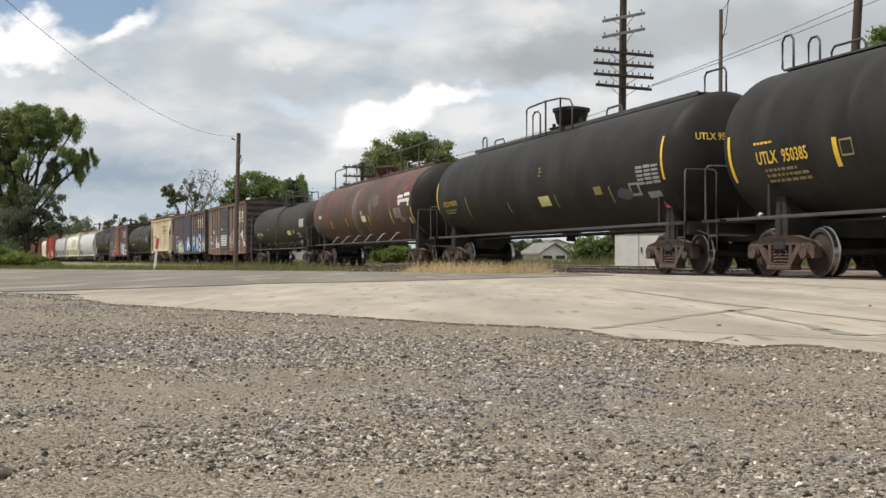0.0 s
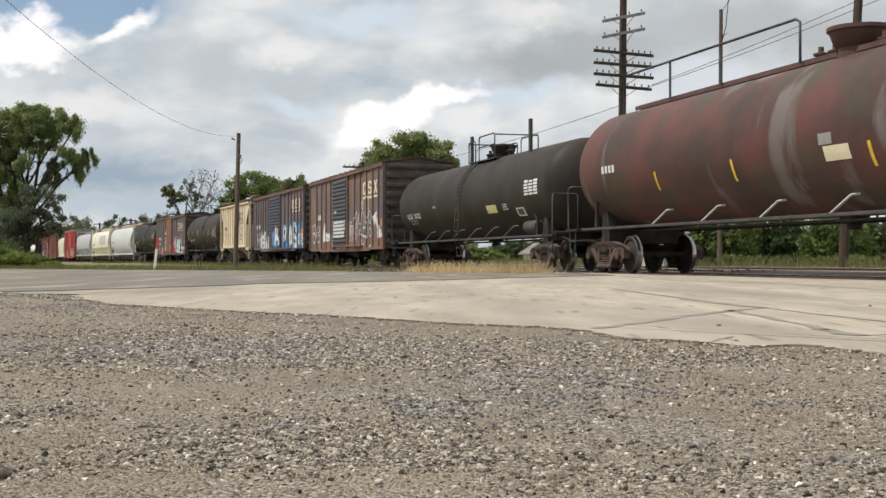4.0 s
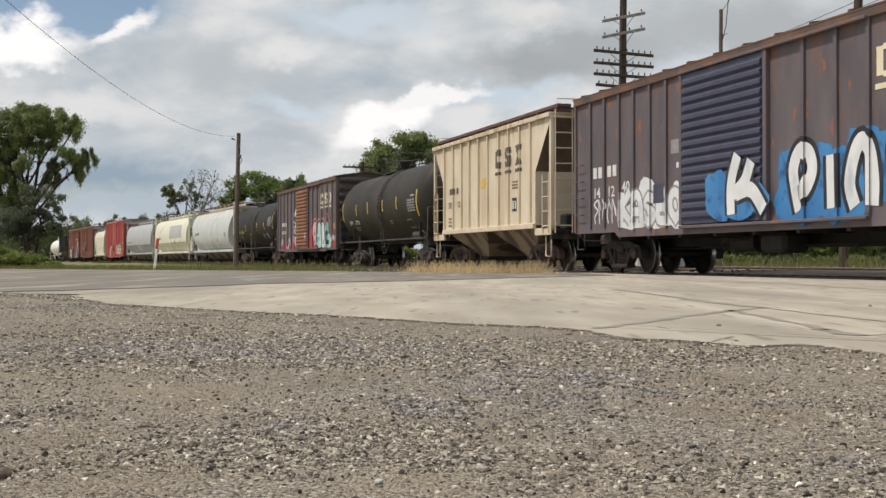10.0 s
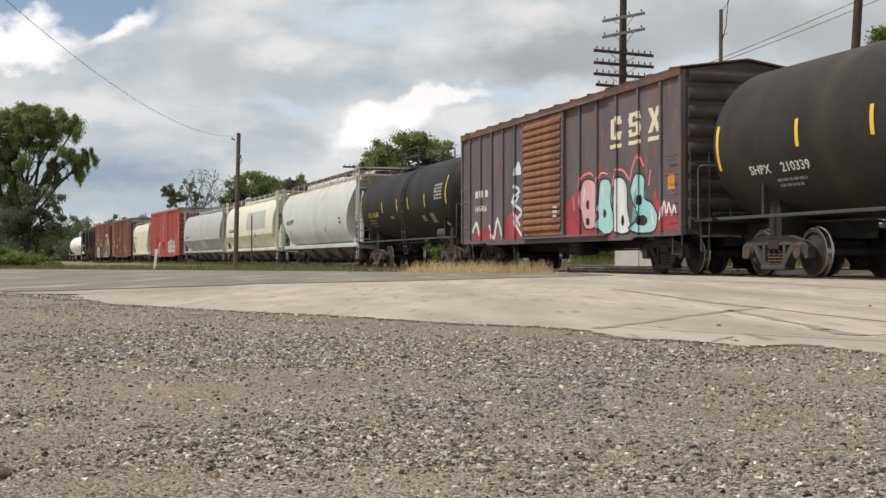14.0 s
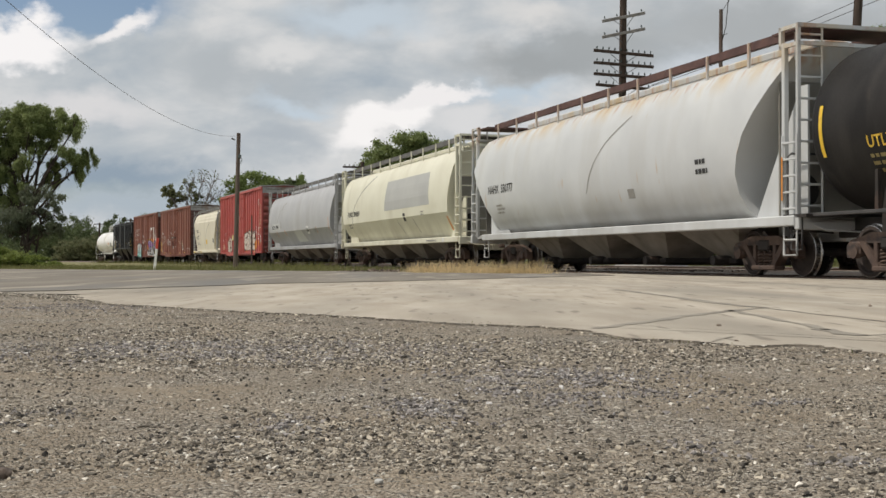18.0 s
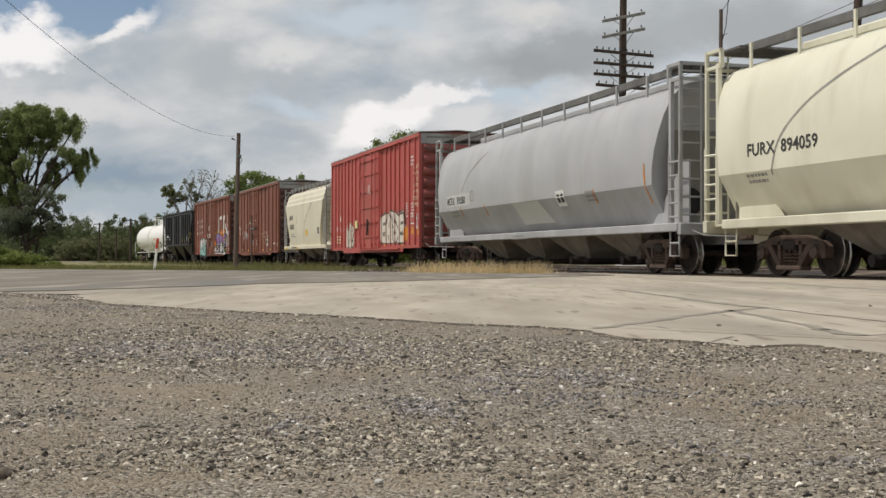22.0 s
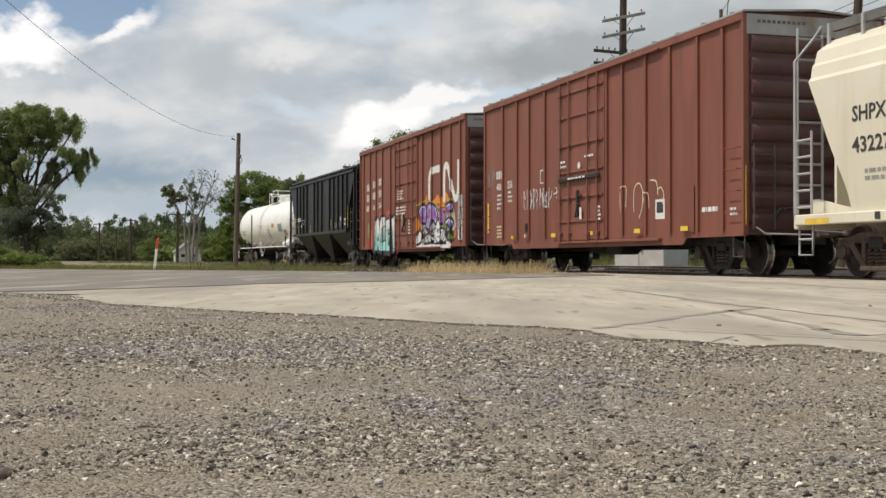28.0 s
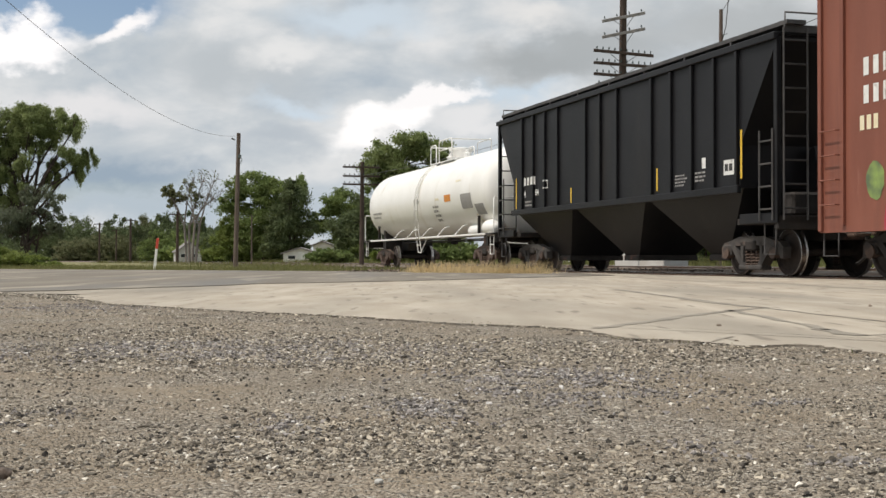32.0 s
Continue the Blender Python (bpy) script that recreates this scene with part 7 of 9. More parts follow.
        if 1.3 < ins < 1.6:
            # hollowed slope sheet, deepest at mid height
            return ins * float(np.interp(t, [0, .12, .35, .6, .82, .95, 1.2], [.95, 1.05, 1.05, .78, .34, .08, .05]))
        if ins > 1.3:
            # straight slope down to the sill, chamfered at the roof
            return ins * float(np.interp(t, [0, .1, .68, .78, 1.0, 1.2], [1.0, 1.0, .0, .0, .25, .3]))
        return ins * float(np.interp(t, [0, .15, .45, .8, 1.0, 1.2], [.92, 1.0, .82, .4, .15, .1]))
    bm = bmesh.new()
    full = [(w, z) for w, z in sec] + [(-w, z) for w, z in sec[::-1][1:]]
    rings = []
    nx = 12
    for i in range(nx + 1):
        f = i / nx
        ring = []
        for w, z in full:
            x0 = -half + .55 + end_x(z, inset[0])
            x1 = half + far - (.55 if creased else .5) - end_x(z, inset[1])
            ring.append(bm.verts.new((x0 + (x1 - x0) * f, w, z)))
        rings.append(ring)
    for a, b in zip(rings, rings[1:]):
        for k in range(len(full) - 1):
            bm.faces.new((a[k], a[k + 1], b[k + 1], b[k]))
        bm.faces.new((a[-1], a[0], b[0], b[-1]))
    for ring, rev in ((rings[0], False), (rings[-1], True)):
        n = len(full)
        for k in range(n // 2):
            v = [ring[k], ring[k + 1], ring[n - 2 - k], ring[n - 1 - k]]
            v = list(dict.fromkeys(v))
            if len(v) > 2:
                bm.faces.new(v)
    bmesh.ops.recalc_face_normals(bm, faces=bm.faces[:])
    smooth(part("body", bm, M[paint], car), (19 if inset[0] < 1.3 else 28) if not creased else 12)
    # side sill
    gz = 1.4 if creased else 3.5 if inset[0] > 1.3 else 2.5
    for sy in (1, -1):
        bm = bmesh.new()
        box(bm, -half + .1, half - .1, sy * 1.30, sy * 1.54, .93, zb + .02, .02)
        part("side_sill", bm, M[paint], car)
        for sx in (-1, 1):
            bm = bmesh.new()
            prism(bm, [(sx * (half - .12), zb), (sx * (half - 1.9), zb), (sx * (half - .35), gz), (sx * (half - .12), gz)], sy * 1.18, sy * 1.22)
            part("end_gusset", bm, M[paint], car)
    # chutes
    a0 = -half + 2.5
    w = 2 * (half - 2.5) / bays
    for i in range(bays):
        c = a0 + w * (i + .5)
        bm = bmesh.new()
        top = [(c - w / 2 + .12, -1.2), (c + w / 2 - .12, -1.2), (c + w / 2 - .12, 1.2), (c - w / 2 + .12, 1.2)]
        bot = [(c - .34, -.5), (c + .34, -.5), (c + .34, .5), (c - .34, .5)]
        a = [bm.verts.new((x, y, 1.06)) for x, y in top]
        b = [bm.verts.new((x, y, .34)) for x, y in bot]
        bm.faces.new(b)
        for k in range(4):
            bm.faces.new((a[k], a[(k + 1) % 4], b[(k + 1) % 4], b[k]))
        bmesh.ops.recalc_face_normals(bm, faces=bm.faces[:])
        bay = part("hopper_bay", bm, M["chute_dark"], car)
        bm = bmesh.new()
        box(bm, c - .4, c + .4, -.62, .62, .24, .36, .02)
        bmesh.ops.create_cone(bm, cap_ends=True, segments=10, radius1=.11, radius2=.11, depth=1.9, matrix=Matrix.Translation((c, 0, .3)) @ Euler((radians(90), 0, 0)).to_matrix().to_4x4())
        part("gate", bm, M["under_black"], bay)
    # roof walk with rail posts
    zr = z_roof + .12 if not creased else 4.12
    top = 4.60 if not creased else 4.5
    for sy in (1, -1):
        bm = bmesh.new()
        box(bm, -half + .2, half - .2, min(sy * .72, sy * 1.12), max(sy * .72, sy * 1.12), top - .05, top)
        part("running_board", bm, M[roof], car)
        bm = bmesh.new()
        box(bm, -half + .2, half - .2, sy * 1.11 - .02, sy * 1.11 + .02, top - .14, top + .02)
        part("board_edge", bm, M[roof], car)
    post = bmesh.new()
    box(post, -.035, .035, -.02, .02, zr - .2, top + .01)
    pme = mesh_of("walk_post", post, M[rods])
    n = 11
    for i in range(n):
        x = -half + .6 + (2 * half - 1.2) * i / (n - 1)
        share("walk_post", pme, car, Matrix.Translation((x, 1.15, 0)))
        share("walk_post", pme, car, Matrix.Translation((x, -1.15, 0)))
    bm = bmesh.new()
    box(bm, -half + 1.2, half - 1.2, -.4, .4, top - .22, top - .05, .03)
    part("trough_hatch", bm, M[paint], car)
    # ends
    for sx in (-1, 1):
        h = half + (far if sx > 0 else 0)
        bm = bmesh.new()
        box(bm, sx * (h - 2.3), sx * h, -1.3, 1.3, 1.0, 1.1)
        box(bm, sx * (h - .15), sx * h, -1.5, 1.5, .86, 1.12, .02)
        box(bm, sx * (h - 2.6), sx * h, -.3, .3, .66, 1.02)
        part("end_sill", bm, M[paint], car)
        for y in (-1.42, 1.42):
            bm = bmesh.new()
            box(bm, sx * (h - .60), sx * (h - .50), y - .05, y + .05, 1.05, 4.3 if not creased else 1.1, .012)
            part("corner_post", bm, M[paint], car)
        bm = bmesh.new()
        if creased:
            box(bm, sx * (h - .75), sx * (h - .68), -1.1, 1.1, 1.05, 3.6)
        else:
            q = 1.0
            prism(bm, [(sx * (h - q), 1.05), (sx * (h - q + .04), 1.05), (sx * (h - q + .04), 3.8), (sx * (h - q), 3.8)], -1.28, 1.28)
        part("end_bulkhead", bm, M["hop_end_shaded"] if not creased else M[paint], car, "grimy end sheet with painted shade")
        bm = bmesh.new()
        bmesh.ops.create_cone(bm, cap_ends=True, segments=20, radius1=.32, radius2=.32, depth=.03, matrix=Matrix.Translation((sx * (h - (.66 if creased else .94)), .78, 1.62)) @ Euler((0, radians(90), 0)).to_matrix().to_4x4())
        part("end_opening", bm, M["under_black"], car)
        end_ladder(car, sx * (h - .08), .95, 1.46, 1.1, top, 9, rods, .024)
        ladder(car, sx * (h - .08), sx * (h - .55), 1.48, 1.1, 2.6, 5, rods, .024)
        bm = bmesh.new()
        if creased:
            tube(bm, [(sx * (h - .06), 1.5, 1.1), (sx * (h - .06), 1.5, 3.9), (sx * (h - .2), 1.2, 4.3), (sx * (h - .35), 1.12, top)], .03, 6)
        else:
            for z in (top - .03, top - .36):
                box(bm, sx * (h - .70), sx * (h - .05), 1.40, 1.46, z - .035, z + .035)
                box(bm, sx * (h - .12), sx * (h - .05), -1.46, 1.46, z - .035, z + .035)
            box(bm, sx * (h - .06), sx * (h - .12), 1.40, 1.47, 1.05, top)
            box(bm, sx * (h - .70), sx * (h - .62), 1.38, 1.46, top - .4, top)
        part("handrail", bm, M[rods], car)
        if not creased:
            bm = bmesh.new()
            box(bm, sx * (h - 1.2), sx * (h - .12), -1.3, 1.3, top - .06, top - .02)
            part("end_walk", bm, M[roof], car)
        rod_part("step", [[(sx * (half - .12), 1.45, .95), (sx * (half - .12), 1.45, .4), (sx * (half - .55), 1.45, .4), (sx * (half - .55), 1.45, .95)], [(sx * (half - .12), 1.45, .68), (sx * (half - .55), 1.45, .68)]], .024, rods, car)
        rod_part("cut_lever", [[(sx * half, 1.2, .95), (sx * (half + .12), 1.0, .85), (sx * (half + .2), .3, .82)]], .016, rods, car, 5)
        add_truck(car, sx * (half - 1.85), "grey" if grey_trucks else "")
    bm = bmesh.new()
    box(bm, -half + 1.3, -half + 1.7, .2, .8, 1.12, 1.4, .05)
    part("brake_valve", bm, M["under_black"], car)
    add_couplers(car, half + .2)
    return car, Skin(lambda x, z: width(x, z)), mid, half
# ---- the nineteen cars, from the first to the last ----
make_truck_meshes()
M.update({
    "patch_brick": surf("patch_brick", (0.15, 0.05, 0.035), (0.19, 0.07, 0.05), 1.5, .7, bump=0),
    "mark_ochre": surf("mark_ochre", (0.40, 0.28, 0.05), (0.50, 0.36, 0.08), 5, .6, bump=0),
    "stain_pale_label": surf("label_pale", (0.50, 0.505, 0.50), (0.55, 0.555, 0.55), 2, .6, bump=0),
    "spray_cream": surf("spray_cream", (0.66, 0.60, 0.53), (0.74, 0.69, 0.63), 2, .5, bump=0),
})


def car_1():
    car, sk, mid, half = tankcar(-16.6, 2.2, "black tank car with yellow stencils and reflectors", "tank_black", R=1.5, zc=2.6, dome=-7, top="cage", struts=0, trucks=8.1)
    write(car, sk, "UTLX", 1.1 - mid, 2.13, .24, M["mark_yellow"], .85)
    write(car, sk, "950385", 0.22 - mid, 2.13, .24, M["mark_yellow"], .85)
    lines(car, sk, 1.14 - mid, 2.5, .9, 1, .09, M["mark_yellow"], 3)
    lines(car, sk, .9 - mid, 1.98, 1.5, 3, .1, M["mark_dim"], 4)
    band(car, sk, 2.12 - mid, 1.85, 2.75)
    band(car, sk, -1.4 - mid, 1.92, 2.42, .14)
    lay("frame_mark", figure(*stroke([(-1.62 - mid, 2.1), (-1.95 - mid, 2.1), (-1.95 - mid, 2.36), (-1.62 - mid, 2.36), (-1.62 - mid, 2.1)], .03)), M["mark_dim"], car, sk, .008)
    bm = bmesh.new()
    box(bm, -half + .3, half - .1, -.26, .26, 4.12, 4.16)
    part("catwalk", bm, M["rod_dark"], car)
    arches(car, mid, half, 4.2, "rod_dark", ((1.85, .4, .6, -.3), (.7, 1.1, .3, -.3), (1.85, .4, .6, .3)))


def arches(car, mid, half, ztop, paint, at):
    for s, w, h, y in at:
        x = s - mid
        rod_part("guard_rail", [[(x + w / 2, y, ztop - .05), (x + w / 2, y, ztop + h - .1), (x + w / 2 - .1, y, ztop + h), (x - w / 2 + .1, y, ztop + h), (x - w / 2, y, ztop + h - .1), (x - w / 2, y, ztop - .05)]], .026, paint, car)


def car_2():
    car, sk, mid, half = tankcar(4.95, 22.9, "black tank car with flared dome and yellow stripes", "tank_black", R=1.5, zc=2.6, dome=13.9, struts=0, trucks=8.4, air=False, dome_r=.50, dome_h=1.55)
    ztop = 4.1
    arches(car, mid, half, ztop, "rod_dark", ((22.5, .45, .62, -.2), (20.9, 1.0, .4, -.2), (11.3, 1.0, .42, -.2), (5.7, 1.0, .6, -.2)))
    rails = [[(16.3, -.2), (16.3, .86), (16.15, .92), (14.7, .95), (13.5, .9), (12.8, .78), (12.6, .6), (12.6, -.2)], [(14.68, -.2), (14.68, .95)], [(13.5, -.2), (13.5, .9)], [(15.75, -.2), (15.75, .62), (15.6, .72), (15.3, .72), (15.12, .6), (15.12, -.2)]]
    rod_part("guard_rail", [[(q - mid, .5, ztop + h) for q, h in r] for r in rails], .028, "rod_dark", car)
    write_head(car, 1.5, 2.6, half, .6, "UTLX 950471", .95, 2.95, .16, M["mark_yellow"])
    band(car, sk, 5.1 - mid, 2.1, 3.06)
    for q, z0, z1 in ((11.72, 1.74, 2.1), (8.1, 1.72, 2.12), (15.57, 1.73, 2.05), (19.54, 1.74, 2.4)):
        band(car, sk, q - mid, z0, z1, .07, "mark_dim")
    band(car, sk, 22.85 - mid, 2.1, 3.05)
    write(car, sk, "UTLX 950471", 22.15 - mid, 2.17, .18, M["mark_ochre"], 1.15)
    lines(car, sk, 22.0 - mid, 2.02, 1.2, 2, .09, M["mark_dim"], 2)
    chart(car, sk, 6.4 - mid, 2.05, 1.2, .46, 7)
    plate(car, sk, 12.93 - mid, 1.82, .8, .27, M["label_yellow"])
    lines(car, sk, 12.7 - mid, 2.85, .25, 3, .1, M["mark_dim"], 9)
    plate(car, sk, 9.0 - mid, 1.95, .45, .2, M["mark_dim"])
    plate(car, sk, 6.95 - mid, 1.82, .55, .3, M["mark_grey"])
    plate(car, sk, 6.87 - mid, 1.88, .38, .19, M["tank_black"], lift=.012)
    lay("paint_patch", figure(blob_shape(7.3 - mid, 1.9, .42, .14, 3)), M["door_blue"], car, sk, .008)
    diamond(car, sk, 5.55 - mid, 1.42, .24)
    plate(car, sk, 6.1 - mid, 1.74, .65, .14, M["mark_grey"])


def car_3():
    car, sk, mid, half = tankcar(26.6, 45.75, "rust-brown maroon tank car with faded grey streaks and roof railing", "tank_maroon", R=1.5, zc=2.62, dome=36.0, struts=6, trucks=9.0, air=False, rail_z=1.1, strut_paint="rod_grey", head_paint="tank_black", dome_r=.55, dome_h=1.2)
    ztop = 4.12
    paths = [[(45.8 - mid, .34, ztop - .4), (45.6 - mid, .34, ztop + .05), (45.6 - mid, .34, ztop + 0.86), (45.4 - mid, .34, ztop + 0.94), (37.6 - mid, .34, ztop + 0.94), (37.45 - mid, .34, ztop + 0.86), (37.45 - mid, .34, ztop + .05)],
             [(34.6 - mid, .34, ztop + .05), (34.6 - mid, .34, ztop + 0.86), (34.4 - mid, .34, ztop + 0.94), (26.9 - mid, .34, ztop + 0.94), (26.7 - mid, .34, ztop + 0.86), (26.7 - mid, .34, ztop + .05)]]
    for s in (43, 40.6, 32.2, 29.4, 27.4):
        paths.append([(s - mid, .34, ztop + .05), (s - mid, .34, ztop + 0.94)])
    rod_part("guard_rail", paths, .03, "rod_dark", car)
    for s, z0, z1 in ((41.6, 1.88, 2.3), (38.2, 1.88, 2.31), (33.73, 1.86, 2.28), (29.84, 1.83, 2.29)):
        band(car, sk, s - mid, z0, z1, .09)
    band(car, sk, 26.75 - mid, 1.75, 2.4, .1)
    chart(car, sk, 29.25 - mid, 2.03, 1.1, .42, 8)
    for s, z, w in ((28.55, 2.79, .8), (27.62, 2.84, .8), (28.5, 2.62, 1.7)):
        plate(car, sk, s - mid, z, w, .13, M["mark_white"], "paint_patch")
    plate(car, sk, 28.5 - mid, 2.52, .3, .1, M["mark_white"], "paint_patch")
    plate(car, sk, 27.1 - mid, 2.45, .22, .17, M["mark_white"], "paint_patch")
    plate(car, sk, 28.1 - mid, 3.05, .7, .22, M["patch_brick"], "paint_patch")
    lay("paint_patch", figure(blob_shape(32.2 - mid, 2.85, .5, .3, 6, 16, .25)), M["mark_brown"], car, sk, .005)
    plate(car, sk, 35.0 - mid, 2.03, .75, .26, M["mark_cream"])
    plate(car, sk, 35.1 - mid, 2.32, .4, .2, M["mark_grey"])
    marks(car, sk, 44.4 - mid, 2.43, .8, .18, 4, M["mark_white"])
    lines(car, sk, 28.5 - mid, 1.95, .9, 2, .1, M["mark_grey"], 5)
    plate(car, sk, 27.2 - mid, 1.75, .2, .25, M["mark_white"])


def car_4():
    car, sk, mid, half = tankcar(48.75, 64.8, "old dull black tank car with white stencils and a small dome", "tank_grey", R=1.37, zc=2.42, dome=56.0, top="cage", ladder_s=56.7, struts=6, trucks=7.4, rail_z=1.0, frame="rod_dark")
    lines(car, sk, 63.5 - mid, 1.8, 1.0, 2, .1, M["mark_grey"], 6)
    write(car, sk, "GLNX", 63.75 - mid, 1.91, .2, M["mark_white"], 1.05)
    write(car, sk, "06052", 62.7 - mid, 1.91, .2, M["mark_white"], 1.25)
    plate(car, sk, 53.95 - mid, 1.8, .95, .25, M["label_yellow"])
    chart(car, sk, 50.3 - mid, 2.2, 1.15, .46, 10, "mark_white")
    plate(car, sk, 51.3 - mid, 1.63, .7, .25, M["mark_white"])
    plate(car, sk, 51.2 - mid, 1.67, .5, .17, M["mark_brown"], lift=.012)
    lines(car, sk, 52.4 - mid, 2.0, .55, 3, .07, M["mark_white"], 12)
    diamond(car, sk, 50.0 - mid, 1.47, .22, "mark_brown")
    plate(car, sk, 60.0 - mid, 2.2, .35, .08, M["mark_grey"])
    for x in (57.4, 51.6):
        bm = bmesh.new()
        box(bm, x - mid - .06, x - mid + .06, .62, .72, 3.45, 4.62, .01)
        part("rail_post", bm, M["rod_dark"], car)


def car_5():
    car, sk, mid, half = boxcar(66.87, 82.55, "rust-streaked grey boxcar with white graffiti", "box_rusty", "box_end", "roof_rust", 4.43, .80,
                                [80.75, 79.55, 78.45, 77.3, 72.15, 71.03, 69.85, 68.72, 67.7], (73.5, 76.5), "corrugated", "door_blue", door_z=1.02, belly=.08)
    block_logo(car, sk, 70.6 - mid, 3.22, 2.75, .56, "mark_cream")
    marks(car, sk, 80.5 - mid, 2.38, 1.1, .26, 3, M["mark_cream"], gap=.3)
    tags(car, sk, mid, (
        [(81.82, 2.08), (81.28, 2.16), (81.19, 1.76), (81.73, 1.75), (81.06, 1.52), (81.37, 1.22), (81.82, 1.39), (81.82, 2.08)], [(80.62, 2.05), (80.75, 1.36)],
        [(80.33, 2.12), (79.99, 1.87), (80.41, 1.70), (79.91, 1.48), (80.20, 1.23), (80.58, 1.30)], [(72.90, 1.13), (72.95, 1.81), (72.64, 1.91), (72.38, 1.72), (72.64, 1.49), (72.46, 1.18)],
        [(72.20, 2.12), (71.83, 2.51), (71.69, 2.32), (71.76, 1.98), (72.05, 1.64), (71.76, 1.39), (72.05, 1.23)], [(71.57, 1.38), (71.69, 1.86), (71.45, 2.07), (71.33, 2.35), (71.15, 2.51), (71.24, 2.06), (70.94, 1.93), (71.01, 1.59), (71.33, 1.43)]), .055, "spray_white")
    # a ghost-like outline, loops and rings
    tags(car, sk, mid, (
        [(70.94, 1.70), (70.83, 2.32), (70.65, 2.47), (70.43, 2.40), (70.32, 2.00), (70.38, 1.61), (70.00, 1.81)], [(70.65, 2.98), (70.83, 2.82), (70.65, 2.60), (70.45, 2.77), (70.65, 2.98)], [(71.24, 1.54), (70.71, 1.44), (69.74, 1.29)],
        [(70.12, 2.21), (69.95, 3.01), (69.68, 3.09), (69.44, 2.85), (69.54, 2.43), (69.74, 2.18), (70.00, 2.25)], [(69.85, 2.08), (69.64, 1.58), (69.85, 1.32)], [(69.30, 2.49), (69.56, 2.22), (69.30, 1.91), (69.04, 2.18), (69.30, 2.49)],
        [(69.22, 1.77), (69.46, 1.57), (69.22, 1.34), (68.98, 1.54), (69.22, 1.77)], [(70.71, 1.29), (70.83, 1.07), (70.38, 1.00), (70.34, 1.25)], [(69.44, 0.87), (69.18, 0.97), (69.10, 0.89)]), .05, "spray_white", .015)
    scribble(car, sk, 80.9 - mid, .84, 2.0, .4, 6, "mark_grey", 3, .035)
    scribble(car, sk, 76.2 - mid, .82, 3.9, .16, 16, "spray_white", 7, .03)
    scribble(car, sk, 73.4 - mid, 1.2, .9, .9, 3, "spray_white", 10, .04)
    fat(car, sk, mid, ([(79.18, 1.24), (78.87, 2.19), (78.49, 1.95), (78.34, 1.65), (77.50, 1.62), (77.50, 1.19)], [(77.14, 0.90), (76.90, 2.29), (76.75, 2.14), (76.80, 1.17), (76.90, 0.83)]), "spray_white", lift=.006)
    tags(car, sk, mid, ([(79.18, 1.24), (79.35, 1.0), (79.2, .85)], [(78.7, 1.35), (78.75, 1.9)], [(78.2, 1.45), (77.7, 1.3)]), .05, "patch_brick")
    # large pale claw shape by the end
    fat(car, sk, mid, ([(68.75, 2.21), (68.47, 2.29), (68.37, 2.36), (68.01, 2.43), (68.19, 2.31), (68.28, 2.21), (67.92, 2.09), (67.66, 1.82), (67.15, 1.40), (67.23, 1.31), (67.66, 1.23), (67.83, 1.54), (68.15, 1.86), (68.43, 1.98), (68.47, 1.72), (68.60, 1.99)],), "spray_white", lift=.007, rounded=False)
    plate(car, sk, 70.5 - mid, 1.35, .5, .45, M["spray_white"], "placard", .015)
    plate(car, sk, 70.42 - mid, 1.42, .34, .3, M["mark_black"], "placard", .018)
    plate(car, sk, 67.4 - mid, 1.75, .3, .32, M["orange"], "reflector")
    door = Skin(1.53 + .13)
    scribble(car, door, 76.2 - mid, 1.45, 2.6, .75, 6, "spray_white", 11, .06)
    for k in range(5):
        plate(car, door, 76.2 - mid, 1.4 + k * .17, 2.3, .10, M["spray_white"], "graffiti", .004)
    plate(car, door, 76.0 - mid, 2.6, .5, .08, M["spray_white"], "graffiti", .004)
    band(car, sk, 82.5 - mid, 1.2, 2.0, .06, "orange")


def car_6():
    car, sk, mid, half = boxcar(84.25, 100.1, "dark grey boxcar with blue bubble graffiti and navy door", "box_dark", "box_end", "roof_rust", 4.42, 1.0,
                                [99.1, 98.25, 97.4, 96.6, 95.75, 94.95, 89.6, 88.6, 87.7, 86.8, 85.95, 85.1], (90.85, 94.1), "corrugated", "door_navy", door_z=1.06, belly=.14)
    block_logo(car, sk, 87.55 - mid, 3.25, 2.55, .54, "mark_cream")
    marks(car, sk, 98.97 - mid, 2.33, .62, .27, 2, M["mark_white"], gap=.3)
    marks(car, sk, 98.12 - mid, 2.33, .62, .27, 2, M["mark_white"], gap=.3)
    write(car, sk, "14", 98.97 - mid, 1.85, .26, M["mark_white"], 1.2)
    write(car, sk, "12", 98.12 - mid, 1.85, .26, M["mark_white"], 1.2)
    write(car, sk, "40", 97.28 - mid, 1.92, .26, M["mark_white"], 1.2)
    for q, z, a, b, sd in ((96.6, 1.35, .8, .32, 40), (96.0, 1.75, .5, .4, 41), (95.2, 1.3, .7, .3, 42), (94.5, 1.35, .5, .34, 43), (94.35, 1.75, .28, .3, 44)):
        lay("graffiti", figure(blob_shape(q - mid, z, a, b, sd, 18, .3, .4)), M["spray_white"], car, sk, .004 + .0003 * (sd - 40))
    bubble_word(car, sk, 97.4 - mid, 1.1, 3.2, .8, 5, ("spray_white",), 23, "mark_grey", forms=["fork", "arch", "snake", "comb", "loop"])
    scribble(car, sk, 98.9 - mid, 1.2, 1.3, .6, 5, "spray_white", 24, .05)
    plate(car, sk, 95.6 - mid, 1.58, .62, .42, M["door_navy"], "graffiti", .0145)
    plate(car, sk, 94.75 - mid, 2.62, .5, .3, M["mark_grey"])
    plate(car, sk, 94.5 - mid, 2.3, .14, .12, M["mark_white"])
